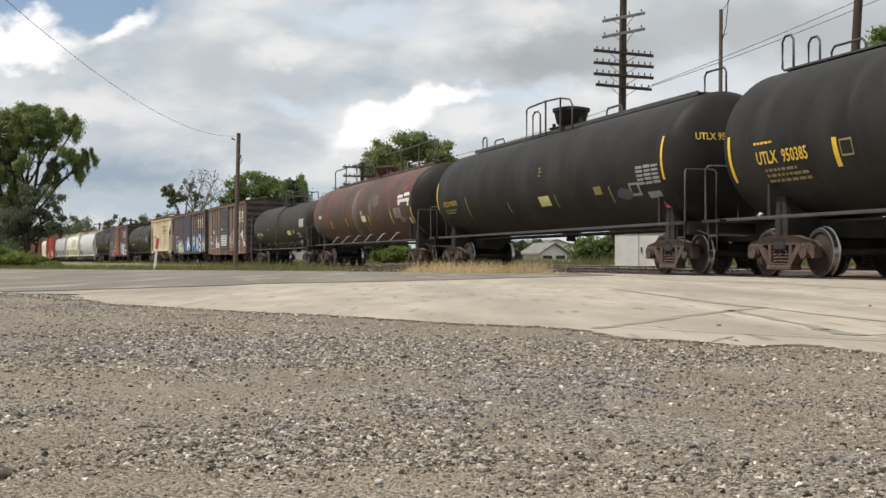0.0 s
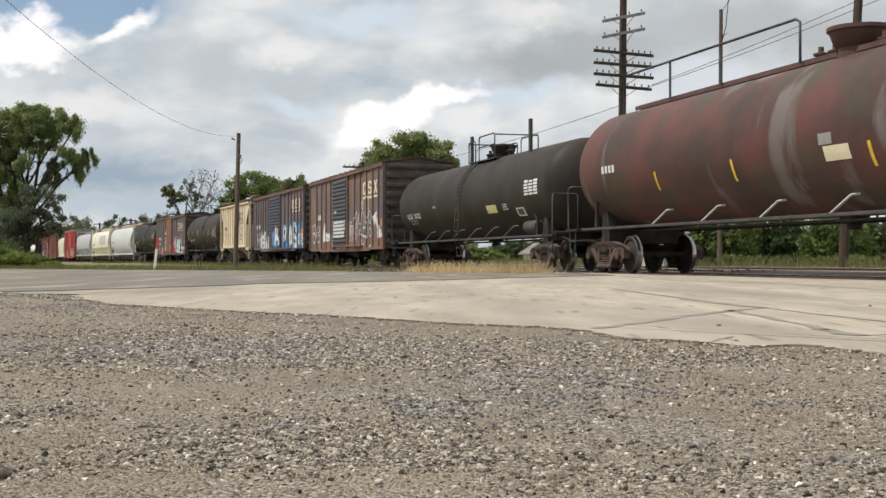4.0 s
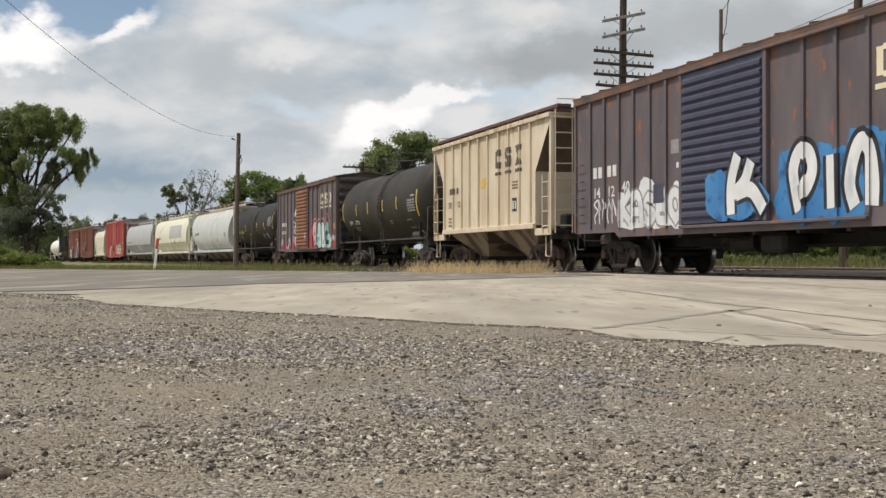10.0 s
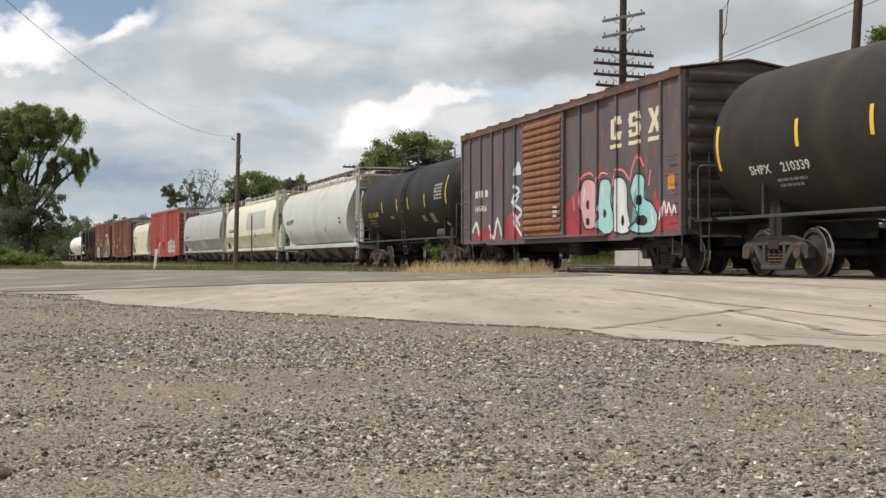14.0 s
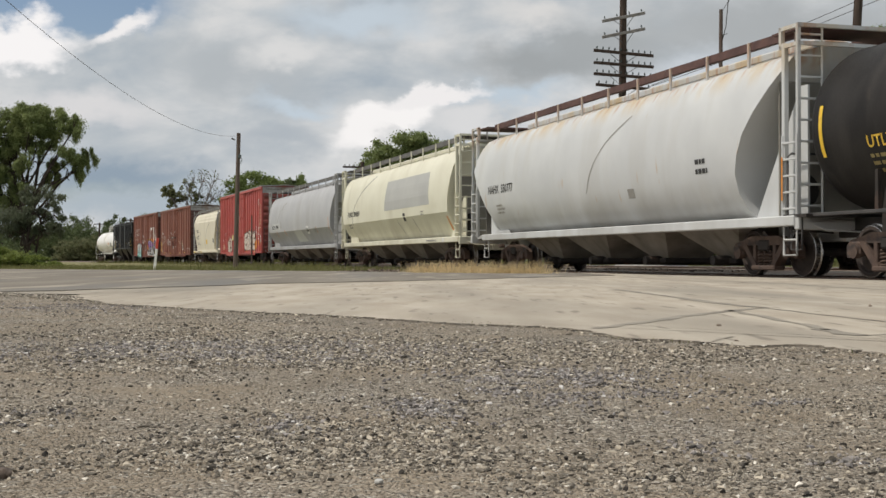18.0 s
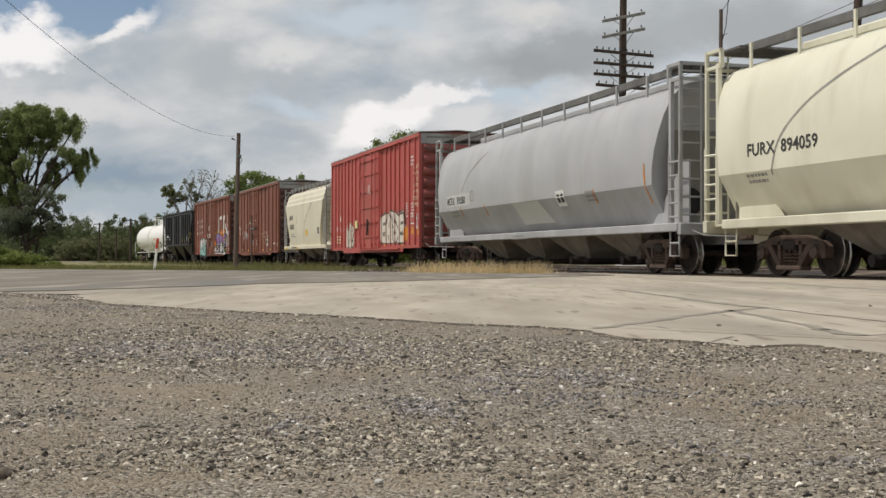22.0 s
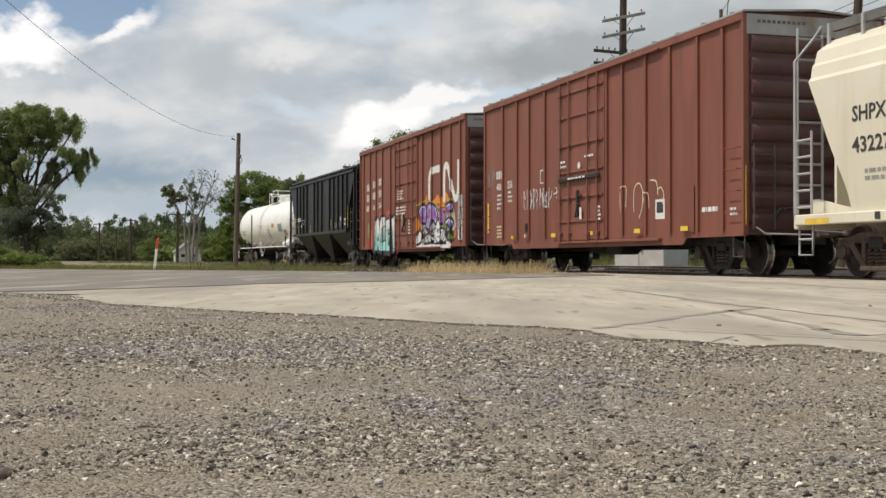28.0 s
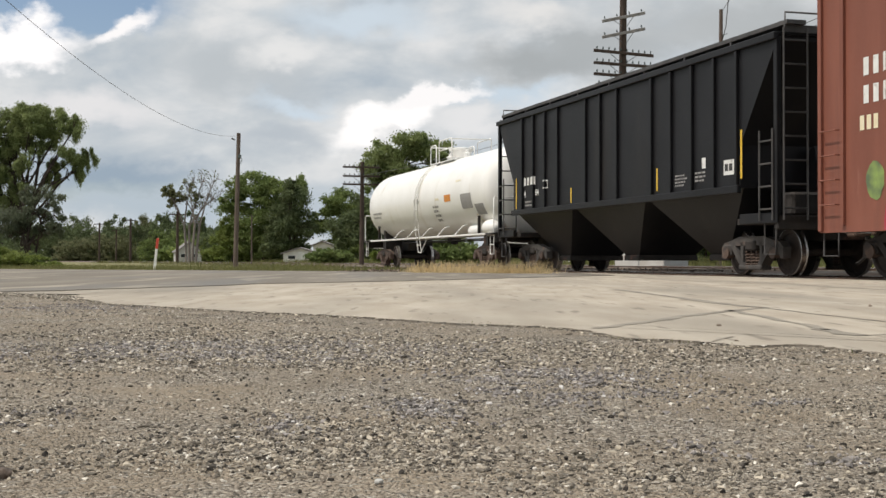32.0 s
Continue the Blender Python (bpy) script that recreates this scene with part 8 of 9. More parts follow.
    # broken blue cloud behind tall fat white forms
    for q, z, a, b, sd in ((89.7, 1.5, .8, .55, 50), (88.6, 1.6, .9, .6, 51), (87.3, 1.75, 1.0, .6, 52), (86.0, 1.7, .9, .65, 53), (85.0, 1.4, .7, .4, 54), (86.3, 2.4, .35, .22, 55), (85.6, 2.15, .5, .22, 56), (84.8, 2.3, .28, .2, 57), (87.9, 2.3, .4, .22, 58), (89.1, 2.15, .35, .2, 59), (90.2, 2.0, .25, .3, 60)):
        lay("graffiti", figure(blob_shape(q - mid, z, a, b, sd, 22, .2, .5)), M["spray_blue"], car, sk, .0030 + .0002 * (sd - 50))
    x = -mid
    forms = ([(89.75, 1.2), (89.85, 1.5), (89.95, 1.95), (89.75, 2.25), (89.45, 2.2), (89.35, 1.9), (89.55, 1.6), (89.8, 1.5)], [(88.75, 1.2), (88.78, 2.12)],
             [(88.1, 1.2), (88.25, 1.6), (88.1, 2.1), (87.9, 2.28), (87.7, 2.1), (87.6, 1.6), (87.62, 1.2)],
             [(86.4, 1.9), (86.5, 2.25), (86.8, 2.36), (87.05, 2.1), (86.95, 1.8), (86.5, 1.55), (86.2, 1.35), (86.35, 1.17), (86.8, 1.18), (87.0, 1.4)])
    for k, pts in enumerate(forms):
        c = curve([(q + x, z) for q, z in pts], 5)
        lay("graffiti", figure(*stroke(c, .50)), M["spray_black"], car, sk, .0065 + .0004 * k)
        lay("graffiti", figure(*stroke(c, .30)), M["spray_white"], car, sk, .0095 + .0004 * k)
    door = Skin(1.53 + .13)
    for q, z, a, b, sd in ((92.5, 1.6, .5, .5, 61), (91.6, 1.4, .7, .3, 62), (91.0, 1.5, .4, .3, 63)):
        lay("graffiti", figure(blob_shape(q - mid, z, a, b, sd, 20, .3, .4)), M["spray_blue"], car, door, .002 + .0003 * (sd - 61))
    strokes = ([(91.95, 1.2), (91.95, 1.8), (91.7, 2.35)], [(91.2, 2.2), (91.45, 1.8), (91.85, 1.6)], [(91.75, 1.6), (91.2, 1.65), (90.75, 1.25)])
    for th, m, lf in ((.46, "spray_black", .004), (.30, "spray_white", .008)):
        for k, pts in enumerate(strokes):
            lay("graffiti", figure(*stroke(curve([(q + x, z) for q, z in pts], 4), th)), M[m], car, door, lf + .0004 * k)
    bubble_word(car, sk, 85.85 - mid, 1.15, 1.4, .75, 4, ("spray_white", "spray_white", "spray_cream"), 28, "spray_blue", forms=["fork", "bar", "arch", "comb"])
    lay("graffiti", figure(blob_shape(84.9 - mid, 1.95, .35, .16, 64, 14, .3)), M["spray_orange"], car, sk, .0138)
    band(car, sk, 84.33 - mid, 1.2, 2.2, .07, "orange")


def car_7():
    car, sk, mid, half = ribbed_hopper(101.82, 113.3, "short cream two-bay covered hopper with stained ribbed sides", "hop_cream", "chute_cream",
                                       [111.95, 110.9, 109.95, 109.1, 108.15, 107.2, 106.15, 105.25, 104.3, 103.4], 2, 4.32, 1.3, rods="hop_cream", pocket=.5)
    block_logo(car, sk, 106.55 - mid, 3.1, 2.5, .58, "mark_brown")
    marks(car, sk, 111.4 - mid, 2.55, 1.2, .2, 3, M["mark_brown"], gap=.45)
    write(car, sk, "242", 111.5 - mid, 2.1, .2, M["mark_brown"], 1.0)
    write(car, sk, "122", 110.5 - mid, 2.1, .2, M["mark_brown"], 1.0)
    plate(car, sk, 107.9 - mid, 2.6, .38, .3, M["mark_yellow"])
    lay("stencil", figure(*(rect(105.0 - mid, 1.75, .4, .4),)), M["mark_black"], car, sk, .008)
    lay("stencil", figure(rect(104.95 - mid, 1.82, .1, .24), rect(104.75 - mid, 1.82, .1, .24)), M["mark_white"], car, sk, .012)
    lines(car, sk, 105.0 - mid, 2.6, .6, 3, .09, M["mark_brown"], 15)
    lines(car, sk, 111.5 - mid, 1.7, .5, 3, .12, M["mark_brown"], 16)


def car_8():
    car, sk, mid, half = tankcar(115.45, 128.85, "short black tank car with yellow reflectors and a railed top platform", "tank_grey", R=1.57, zc=2.64, dome=122.75, dome_r=.33, top="cage", ladder_s=121.4, struts=0, trucks=(6.0, 5.3), rail_z=1.15, grey_trucks=True)
    write(car, sk, "210339", 126.6 - mid, 1.95, .17, M["mark_white"], 1.35)
    write(car, sk, "SHPX", 127.7 - mid, 1.95, .17, M["mark_white"], 1.3)
    lines(car, sk, 126.9 - mid, 1.78, 1.2, 2, .1, M["mark_grey"], 17)
    band(car, sk, 128.8 - mid, 2.1, 3.0, .1)
    for s in (125.95, 123.75, 121.05, 118.75):
        band(car, sk, s - mid, 2.35, 2.85, .11)
    band(car, sk, 115.75 - mid, 2.0, 3.0, .12)
    chart(car, sk, 117.05 - mid, 2.2, 1.1, .5, 18)
    lines(car, sk, 116.5 - mid, 2.78, .5, 1, .1, M["mark_white"], 19)
    lay("stencil", figure(*stroke([(117.7 - mid, 1.6), (117.0 - mid, 1.6), (117.0 - mid, 1.9), (117.7 - mid, 1.9), (117.7 - mid, 1.6)], .03)), M["mark_grey"], car, sk, .008)
    lines(car, sk, 120.3 - mid, 1.9, .5, 2, .1, M["mark_grey"], 20)
    diamond(car, sk, 116.65 - mid, 1.4, .2, "mark_brown")


def car_9():
    car, sk, mid, half = boxcar(130.3, 146.0, "dark grey boxcar with a rust-orange door and pink and teal graffiti", "box_dark", "box_end", "roof_rust", 4.42, .86,
                                [145.1, 144.0, 142.9, 141.85, 140.8, 135.9, 134.8, 133.65, 132.45, 131.3], (137.0, 139.9), "corrugated", "door_orange", door_z=.98)
    block_logo(car, sk, 134.05 - mid, 3.18, 2.85, .56, "mark_cream")
    marks(car, sk, 144.6 - mid, 2.3, 1.5, .22, 3, M["mark_white"], gap=.5)
    write(car, sk, "141906", 144.7 - mid, 1.85, .2, M["mark_white"], 1.5)
    # red ground behind fat pink and teal letters
    fat(car, sk, mid, ([(137.02, 1.03), (136.82, 1.85), (136.36, 2.03), (135.79, 2.13), (135.85, 0.95)], [(131.70, 0.95), (131.70, 1.66), (131.56, 1.82), (131.40, 1.59), (130.46, 1.49), (130.46, 0.95)], [(136.92, .9), (136.75, 1.13), (133.76, 1.05), (133.76, .88)], [(141.8, .95), (141.7, 1.6), (140.9, 1.75), (140.1, 1.5), (140.15, .92)], [(144.9, .95), (144.6, 1.3), (143.5, 1.35), (142.5, 1.2), (142.4, .95)]), "spray_red", lift=.003, rounded=False)
    fringe = ([(136.0, 1.9), (135.85, 2.4), (135.3, 2.5), (135.1, 2.4)], [(134.9, 2.2), (134.6, 2.45), (134.2, 2.4)], [(133.95, 2.1), (133.75, 2.45), (133.3, 2.42), (133.0, 2.2)], [(132.95, 2.15), (132.75, 2.55), (132.5, 2.72), (132.2, 2.45)], [(131.95, 2.0), (131.85, 2.35)], [(136.3, 1.6), (136.4, 1.95)])
    tags(car, sk, mid, fringe, .11, "spray_red", .0045)
    tags(car, sk, mid, fringe, .035, "spray_pink", .0055)
    letters_pink = [[(135.95, 1.81), (135.73, 2.30), (135.24, 2.34), (134.88, 2.17), (134.94, 1.82), (134.74, 1.43), (134.94, 1.14), (135.54, 1.10), (135.79, 1.40)]]
    letters_teal = [[(134.83, 1.11), (134.71, 2.00), (134.59, 2.27), (134.17, 2.28), (133.98, 2.08), (134.03, 1.71), (133.81, 1.33), (133.98, 0.97), (134.59, 0.97)],
                    [(132.92, 1.90), (132.71, 2.25), (132.42, 2.30), (132.15, 2.15), (132.17, 1.74), (131.79, 1.60), (131.51, 1.31), (131.63, 0.98), (132.10, 0.92), (132.66, 0.95), (133.02, 1.06), (132.59, 1.23), (132.42, 1.38), (132.84, 1.66)]]
    letters_pale = [[(133.81, 1.02), (133.87, 1.83), (133.70, 2.25), (133.33, 2.25), (133.10, 2.03), (133.07, 1.55), (132.92, 1.06), (133.23, 0.93), (133.62, 0.95)]]
    fat(car, sk, mid, letters_pink, "spray_pink", "spray_black", .045, .0065)
    fat(car, sk, mid, letters_pale, "spray_white", "spray_black", .045, .0068)
    fat(car, sk, mid, letters_teal, "spray_teal", "spray_black", .045, .0075)
    lay("graffiti", figure(*[blob_shape(s - mid, z, a, b, 60 + k, 12, .1) for k, (s, z, a, b) in enumerate(((135.42, 1.71, .1, .12), (135.42, 1.28, .12, .1), (134.37, 1.45, .1, .11), (132.39, 1.69, .12, .12), (132.27, 1.22, .26, .12), (133.33, 1.25, .09, .13)))]), M["spray_black"], car, sk, .0112)
    tags(car, sk, mid, ([(135.6, 2.15), (135.7, 1.8)], [(134.5, 2.15), (134.55, 1.6)], [(133.6, 2.1), (133.65, 1.4)], [(132.6, 2.15), (132.7, 1.9)], [(131.8, 1.45), (131.7, 1.1)]), .07, "spray_white", .0115)
    tags(car, sk, mid, ([(143.22, 1.41), (142.75, 0.99), (142.42, 1.55), (141.96, 0.96)], [(144.9, 1.2), (144.5, 1.5), (144.2, 1.1)]), .13, "spray_white", .012)
    tags(car, sk, mid, ([(140.96, 2.51), (140.45, 2.33), (141.08, 2.05), (140.25, 1.71), (140.79, 1.42), (140.25, 1.02)], [(140.5, 2.2), (140.9, 1.8), (140.4, 1.3)]), .10, "spray_white", .013)
    fat(car, sk, mid, ([(140.85, 2.8), (140.6, 3.2), (140.35, 3.0), (140.4, 2.75)],), "spray_white", lift=.006)
    tags(car, sk, mid, ([(131.3, 1.2), (131.17, 1.6), (131.06, 1.3), (130.95, 1.55), (130.8, 1.3), (130.7, 1.5), (130.6, 1.3)],), .06, "spray_white", .012)
    plate(car, sk, 131.0 - mid, 1.85, .33, .34, M["orange"], "reflector")
    lines(car, Skin(1.66), 137.5 - mid, 1.7, .3, 3, .12, M["spray_white"], 37)


def car_10():
    car, sk, mid, half = tankcar(147.9, 161.55, "clean black tank car with yellow number stencil and reflectors", "tank_black", R=1.5, zc=2.66, dome=155.6, top="cage", dome_r=.26, dome_h=.8, ladder_s=154.0, struts=0, trucks=(5.9, 5.3), rail_z=1.12)
    write(car, sk, "UTLX", 160.1 - mid, 2.17, .2, M["mark_yellow"], 1.05)
    write(car, sk, "650647", 159.15 - mid, 2.17, .2, M["mark_yellow"], 1.05)
    lines(car, sk, 160.1 - mid, 2.0, 1.4, 3, .12, M["mark_dim"], 41)
    band(car, sk, 161.4 - mid, 2.1, 3.0, .1)
    for s in (157.5, 155.05, 153.35, 150.95):
        band(car, sk, s - mid, 2.29, 2.76, .1)
    band(car, sk, 148.2 - mid, 2.3, 3.3, .1)
    chart(car, sk, 149.6 - mid, 2.5, 1.0, .6, 42)
    lines(car, sk, 151.7 - mid, 1.95, .5, 3, .08, M["mark_white"], 43)
    plate(car, sk, 156.3 - mid, 2.0, .5, .12, M["mark_dim"])
    plate(car, sk, 150.6 - mid, 1.7, .5, .35, M["mark_grey"])
    diamond(car, sk, 149.0 - mid, 1.6, .22)


def car_11():
    car, sk, mid, half = round_hopper(162.05, 180.15, "white round-sided covered hopper with rust stains below its roof walk", "hop_white", (1.55, 1.75), "walk_brown", far=1.2)
    write(car, sk, "NAHX", 179.3 - mid, 2.36, .25, M["mark_black"], 1.0)
    write(car, sk, "550777", 178.1 - mid, 2.36, .25, M["mark_black"], 1.0)
    lines(car, sk, 178.6 - mid, 1.95, .7, 3, .11, M["soot"], 51)
    lay("soot_streak", figure(*stroke(curve([(171.6 - mid, 2.0), (171.2 - mid, 2.6), (170.4 - mid, 3.2), (169.2 - mid, 3.7)], 5), .035)), M["soot"], car, sk, .006)
    plate(car, sk, 169.2 - mid, 1.75, .35, .22, M["soot"])
    lines(car, sk, 165.8 - mid, 2.3, .5, 2, .2, M["mark_black"], 53)
    band(car, Skin(1.5), 162.6 - mid, 1.4, 2.2, .05, "orange")


def car_12():
    car, sk, mid, half = round_hopper(182.6, 200.95, "pale yellow round-sided covered hopper with a grey repainted patch", "hop_yellow", (.8, .3), far=.75)
    write(car, sk, "FURX", 199.8 - mid, 2.3, .24, M["mark_black"], 1.2)
    write(car, sk, "894059", 198.6 - mid, 2.3, .24, M["mark_black"], 1.2)
    lines(car, sk, 199.9 - mid, 1.9, .9, 2, .11, M["soot"], 61)
    lay("paint_patch", figure([(192.8 - mid, 2.35), (186.1 - mid, 2.35), (186.3 - mid, 3.55), (192.6 - mid, 3.55)]), M["primer"], car, sk, .004)
    lay("soot_streak", figure(*stroke(curve([(199.0 - mid, 1.9), (198.6 - mid, 2.6), (197.4 - mid, 3.3), (195.2 - mid, 3.95)], 5), .05)), M["soot"], car, sk, .006)
    for s in (188.6, 190.9):
        lay("soot_streak", figure(*stroke([(s - mid, 1.9), (s - .3 - mid, 1.35)], .04)), M["mark_brown"], car, sk, .006)
    plate(car, sk, 189.9 - mid, 1.85, .34, .3, M["mark_black"])
    lines(car, sk, 187.3 - mid, 2.1, .4, 2, .1, M["soot"], 62)
    band(car, sk, 184.2 - mid, 1.35, 1.85, .14, "orange")
    lines(car, Skin(1.545), 186.5 - mid, 1.0, 1.6, 1, .1, M["mark_grey"], 63)
    plate(car, Skin(1.545), 184.5 - mid, .95, .25, .14, M["mark_white"], lift=.01)


def car_13():
    car, sk, mid, half = round_hopper(202.7, 220.95, "light grey round-sided covered hopper, lower sides dusty and tinted with shade", "hop_grey", (.8, .3), far=.75, rods="rod_grey")
    plate(car, sk, 219.95 - mid, 2.12, 2.6, .4, M["stain_pale_label"], "label_panel", .004)
    write(car, sk, "MCEX", 219.85 - mid, 2.2, .24, M["mark_black"], .95)
    write(car, sk, "350580", 218.75 - mid, 2.2, .24, M["mark_black"], .95)
    lay("stencil", figure(*stroke([(217.2 - mid, 2.25), (216.95 - mid, 2.25), (216.95 - mid, 2.55), (217.2 - mid, 2.55), (217.2 - mid, 2.25)], .03)), M["soot"], car, sk, .006)
    lines(car, sk, 219.5 - mid, 1.9, 1.0, 2, .11, M["soot"], 71)
    lay("paint_patch", figure([(213.0 - mid, 1.35), (210.6 - mid, 1.35), (211.2 - mid, 1.98), (213.3 - mid, 1.98)]), surf("patch_pale", (0.52, 0.53, 0.50), (0.56, 0.57, 0.54), 1, .6, bump=0), car, sk, .005)
    lay("soot_streak", figure(*stroke(curve([(218.2 - mid, 2.6), (217.4 - mid, 3.2), (216.0 - mid, 3.75)], 5), .04)), M["soot"], car, sk, .006)
    plate(car, sk, 209.8 - mid, 1.75, .6, .42, M["mark_white"])
    plate(car, sk, 209.72 - mid, 1.85, .2, .22, M["mark_black"], lift=.011)
    plate(car, sk, 209.46 - mid, 1.85, .2, .22, M["mark_black"], lift=.011)
    band(car, sk, 204.35 - mid, 1.6, 2.5, .07, "orange")
    for s in (207.3, 215.9, 218.4):
        band(car, sk, s - mid, 1.72, 2.08, .08, "orange")
    lines(car, Skin(1.545), 213.2 - mid, 1.0, 1.4, 2, .08, M["mark_grey"], 72)
    lines(car, sk, 207.8 - mid, 2.0, .8, 3, .1, M["soot"], 73)


def car_14():
    car, sk, mid, half = boxcar(223.55, 239.6, "tall faded red boxcar with white block graffiti and a plug door", "box_red", "end_red_shade", "roof_galv", 5.12, .80,
                                [238.7, 238.0, 237.3, 236.6, 235.85, 235.1, 234.35, 233.6, 229.45, 228.65, 227.95, 227.25, 226.55, 225.75, 225.05, 224.25], (229.85, 233.3), "plug", "box_red", tall=True)
    lay("graffiti", figure([(229.6 - mid, .98), (229.6 - mid, 2.1), (228.9 - mid, 2.35), (228.2 - mid, 2.2), (227.9 - mid, 2.38), (226.9 - mid, 2.2), (225.75 - mid, 2.36), (226.0 - mid, 1.75), (225.5 - mid, 1.5), (225.6 - mid, 1.1), (226.2 - mid, .98)]), M["mark_brown"], car, sk, .003)
    lay("graffiti", figure([(229.5 - mid, 1.02), (229.5 - mid, 2.04), (228.9 - mid, 2.27), (228.2 - mid, 2.12), (227.9 - mid, 2.3), (226.9 - mid, 2.12), (225.86 - mid, 2.28), (226.1 - mid, 1.75), (225.62 - mid, 1.45), (225.7 - mid, 1.15), (226.2 - mid, 1.02)]), M["spray_cream"], car, sk, .005)
    lay("graffiti", figure([(226.0 - mid, 1.0), (225.4 - mid, 1.1), (225.25 - mid, 1.45), (225.5 - mid, 1.7), (225.85 - mid, 1.5)]), M["orange"], car, sk, .006)
    bubble_word(car, sk, 229.55 - mid, 1.05, 3.7, 1.1, 4, ("spray_cream",), 81, "mark_brown", forms=["comb", "arch", "snake", "comb"])
    bubble_word(car, sk, 236.3 - mid, .85, 1.6, 1.1, 3, ("spray_cream",), 82, "mark_brown", forms=["arch", "loop", "twin"])
    scribble(car, sk, 236.2 - mid, .9, 1.5, .9, 6, "spray_cream", 83, .05)
    for k in range(7):
        scribble(car, sk, 224.35 - mid, 2.35 + k * .24, .55, .17, 3, "mark_cream", 84 + 7 * k, .03)
    scribble(car, sk, 224.2 - mid, 1.5, .6, .6, 3, "spray_white", 85, .04)
    marks(car, sk, 237.7 - mid, 2.15, .4, .28, 2, M["mark_white"])
    write(car, sk, "40", 238.5 - mid, 1.7, .24, M["mark_white"], 1.0)
    write(car, sk, "51", 237.7 - mid, 1.7, .24, M["mark_white"], 1.0)
    write(car, sk, "55", 236.9 - mid, 1.7, .24, M["mark_white"], 1.0)
    lines(car, sk, 238.5 - mid, 1.4, 1.2, 3, .14, M["mark_cream"], 86)
    plate(car, sk, 234.3 - mid, 1.75, .5, .36, M["label_yellow"], "placard", .065)
    lines(car, Skin(1.65), 231.5 - mid, 3.5, .5, 4, .1, M["mark_white"], 87)
    lines(car, sk, 224.9 - mid, 4.25, .5, 3, .14, M["mark_white"], 88)
    lines(car, sk, 225.6 - mid, 2.5, .35, 6, .1, M["mark_white"], 89)
    lines(car, sk, 224.8 - mid, 2.45, .35, 5, .12, M["mark_white"], 90)
    plate(car, sk, 224.85 - mid, 1.3, .45, .3, M["orange"], "reflector")
    plate(car, sk, 224.0 - mid, 1.25, .35, .35, M["orange"], "reflector")
    for s in (229.1, 226.3, 232.0):
        plate(car, sk, s - mid, .88, .35, .1, M["orange"], "reflector")
    lay("stencil", figure(*stroke([(224.9 - mid, 1.72), (224.45 - mid, 1.72), (224.45 - mid, 2.1), (224.9 - mid, 2.1), (224.9 - mid, 1.72)], .05)), M["mark_white"], car, sk, .008)


def car_15():
    car, sk, mid, half = round_hopper(241.3, 252.45, "short ivory two-bay covered hopper with stepped eaves", "hop_ivory", (.9, 1.15), bays=2, creased=True, rods="rod_grey", roof="walk_grey")
    write(car, sk, "SHPX", 250.6 - mid, 2.62, .26, M["mark_black"], 1.05)
    write(car, sk, "432273", 250.6 - mid, 2.1, .26, M["mark_black"], 1.15)
    lines(car, sk, 250.3 - mid, 1.75, 1.4, 2, .12, M["soot"], 91)
    lay("stencil", figure(*stroke([(248.7 - mid, 2.4), (248.45 - mid, 2.4), (248.45 - mid, 2.65), (248.7 - mid, 2.65), (248.7 - mid, 2.4)], .025)), M["mark_grey"], car, sk, .008)
    plate(car, sk, 246.3 - mid, 1.65, .6, .32, M["mark_yellow"])
    plate(car, sk, 243.2 - mid, 1.7, .35, .35, M["mark_black"])
    lay("soot_streak", figure(*stroke(curve([(246.9 - mid, 1.3), (246.5 - mid, 2.2), (245.6 - mid, 2.9), (244.5 - mid, 3.4)], 5), .05)), M["soot"], car, sk, .006)
    sill = Skin(1.545)
    lines(car, sill, 249.6 - mid, .99, 1.2, 1, .14, M["mark_black"], 92)
    plate(car, sill, 252.0 - mid, .94, .7, .1, M["mark_yellow"], lift=.006)
    plate(car, sill, 248.6 - mid, .94, .35, .1, M["mark_yellow"], lift=.006)
    plate(car, sill, 250.0 - mid, .98, .14, .12, M["mark_black"], lift=.006)


def yellow_tabs(car, sk, mid, ss, z, w=.32):
    for s in ss:
        plate(car, sk, s - mid, z, w, .1, M["yellow"], "reflector", .085)


def car_16():
    car, sk, mid, half = boxcar(254.05, 269.95, "tall brown boxcar with yellow reflectors and faint white scrawls", "box_brown", "end_brown_shade", "roof_galv", 5.12, .80,
                                [268.2, 266.95, 265.95, 264.7, 259.65, 258.4, 257.2, 255.95, 254.9], (260.6, 263.65), "plug", "box_brown", tall=True)
    yellow_tabs(car, sk, mid, (267.3, 264.1, 261.6, 258.9, 256.6), .93)
    band(car, sk, 254.12 - mid, 1.0, 2.15, .09)
    band(car, sk, 269.72 - mid, 1.15, 2.1, .15)
    marks(car, sk, 268.85 - mid, 2.78, .58, .24, 3, M["mark_white"])
    write(car, sk, "406", 268.85 - mid, 2.44, .22, M["mark_white"], 1.0)
    write(car, sk, "236", 267.85 - mid, 2.46, .22, M["mark_white"], 1.0)
    lines(car, sk, 268.8 - mid, 2.25, .45, 4, .13, M["mark_white"], 101)
    lines(car, sk, 267.8 - mid, 2.3, .4, 3, .13, M["mark_white"], 100)
    lines(car, sk, 268.8 - mid, 1.3, .5, 4, .1, M["mark_cream"], 99)
    scribble(car, sk, 266.5 - mid, 1.75, 2.3, .55, 9, "spray_white", 102, .03)
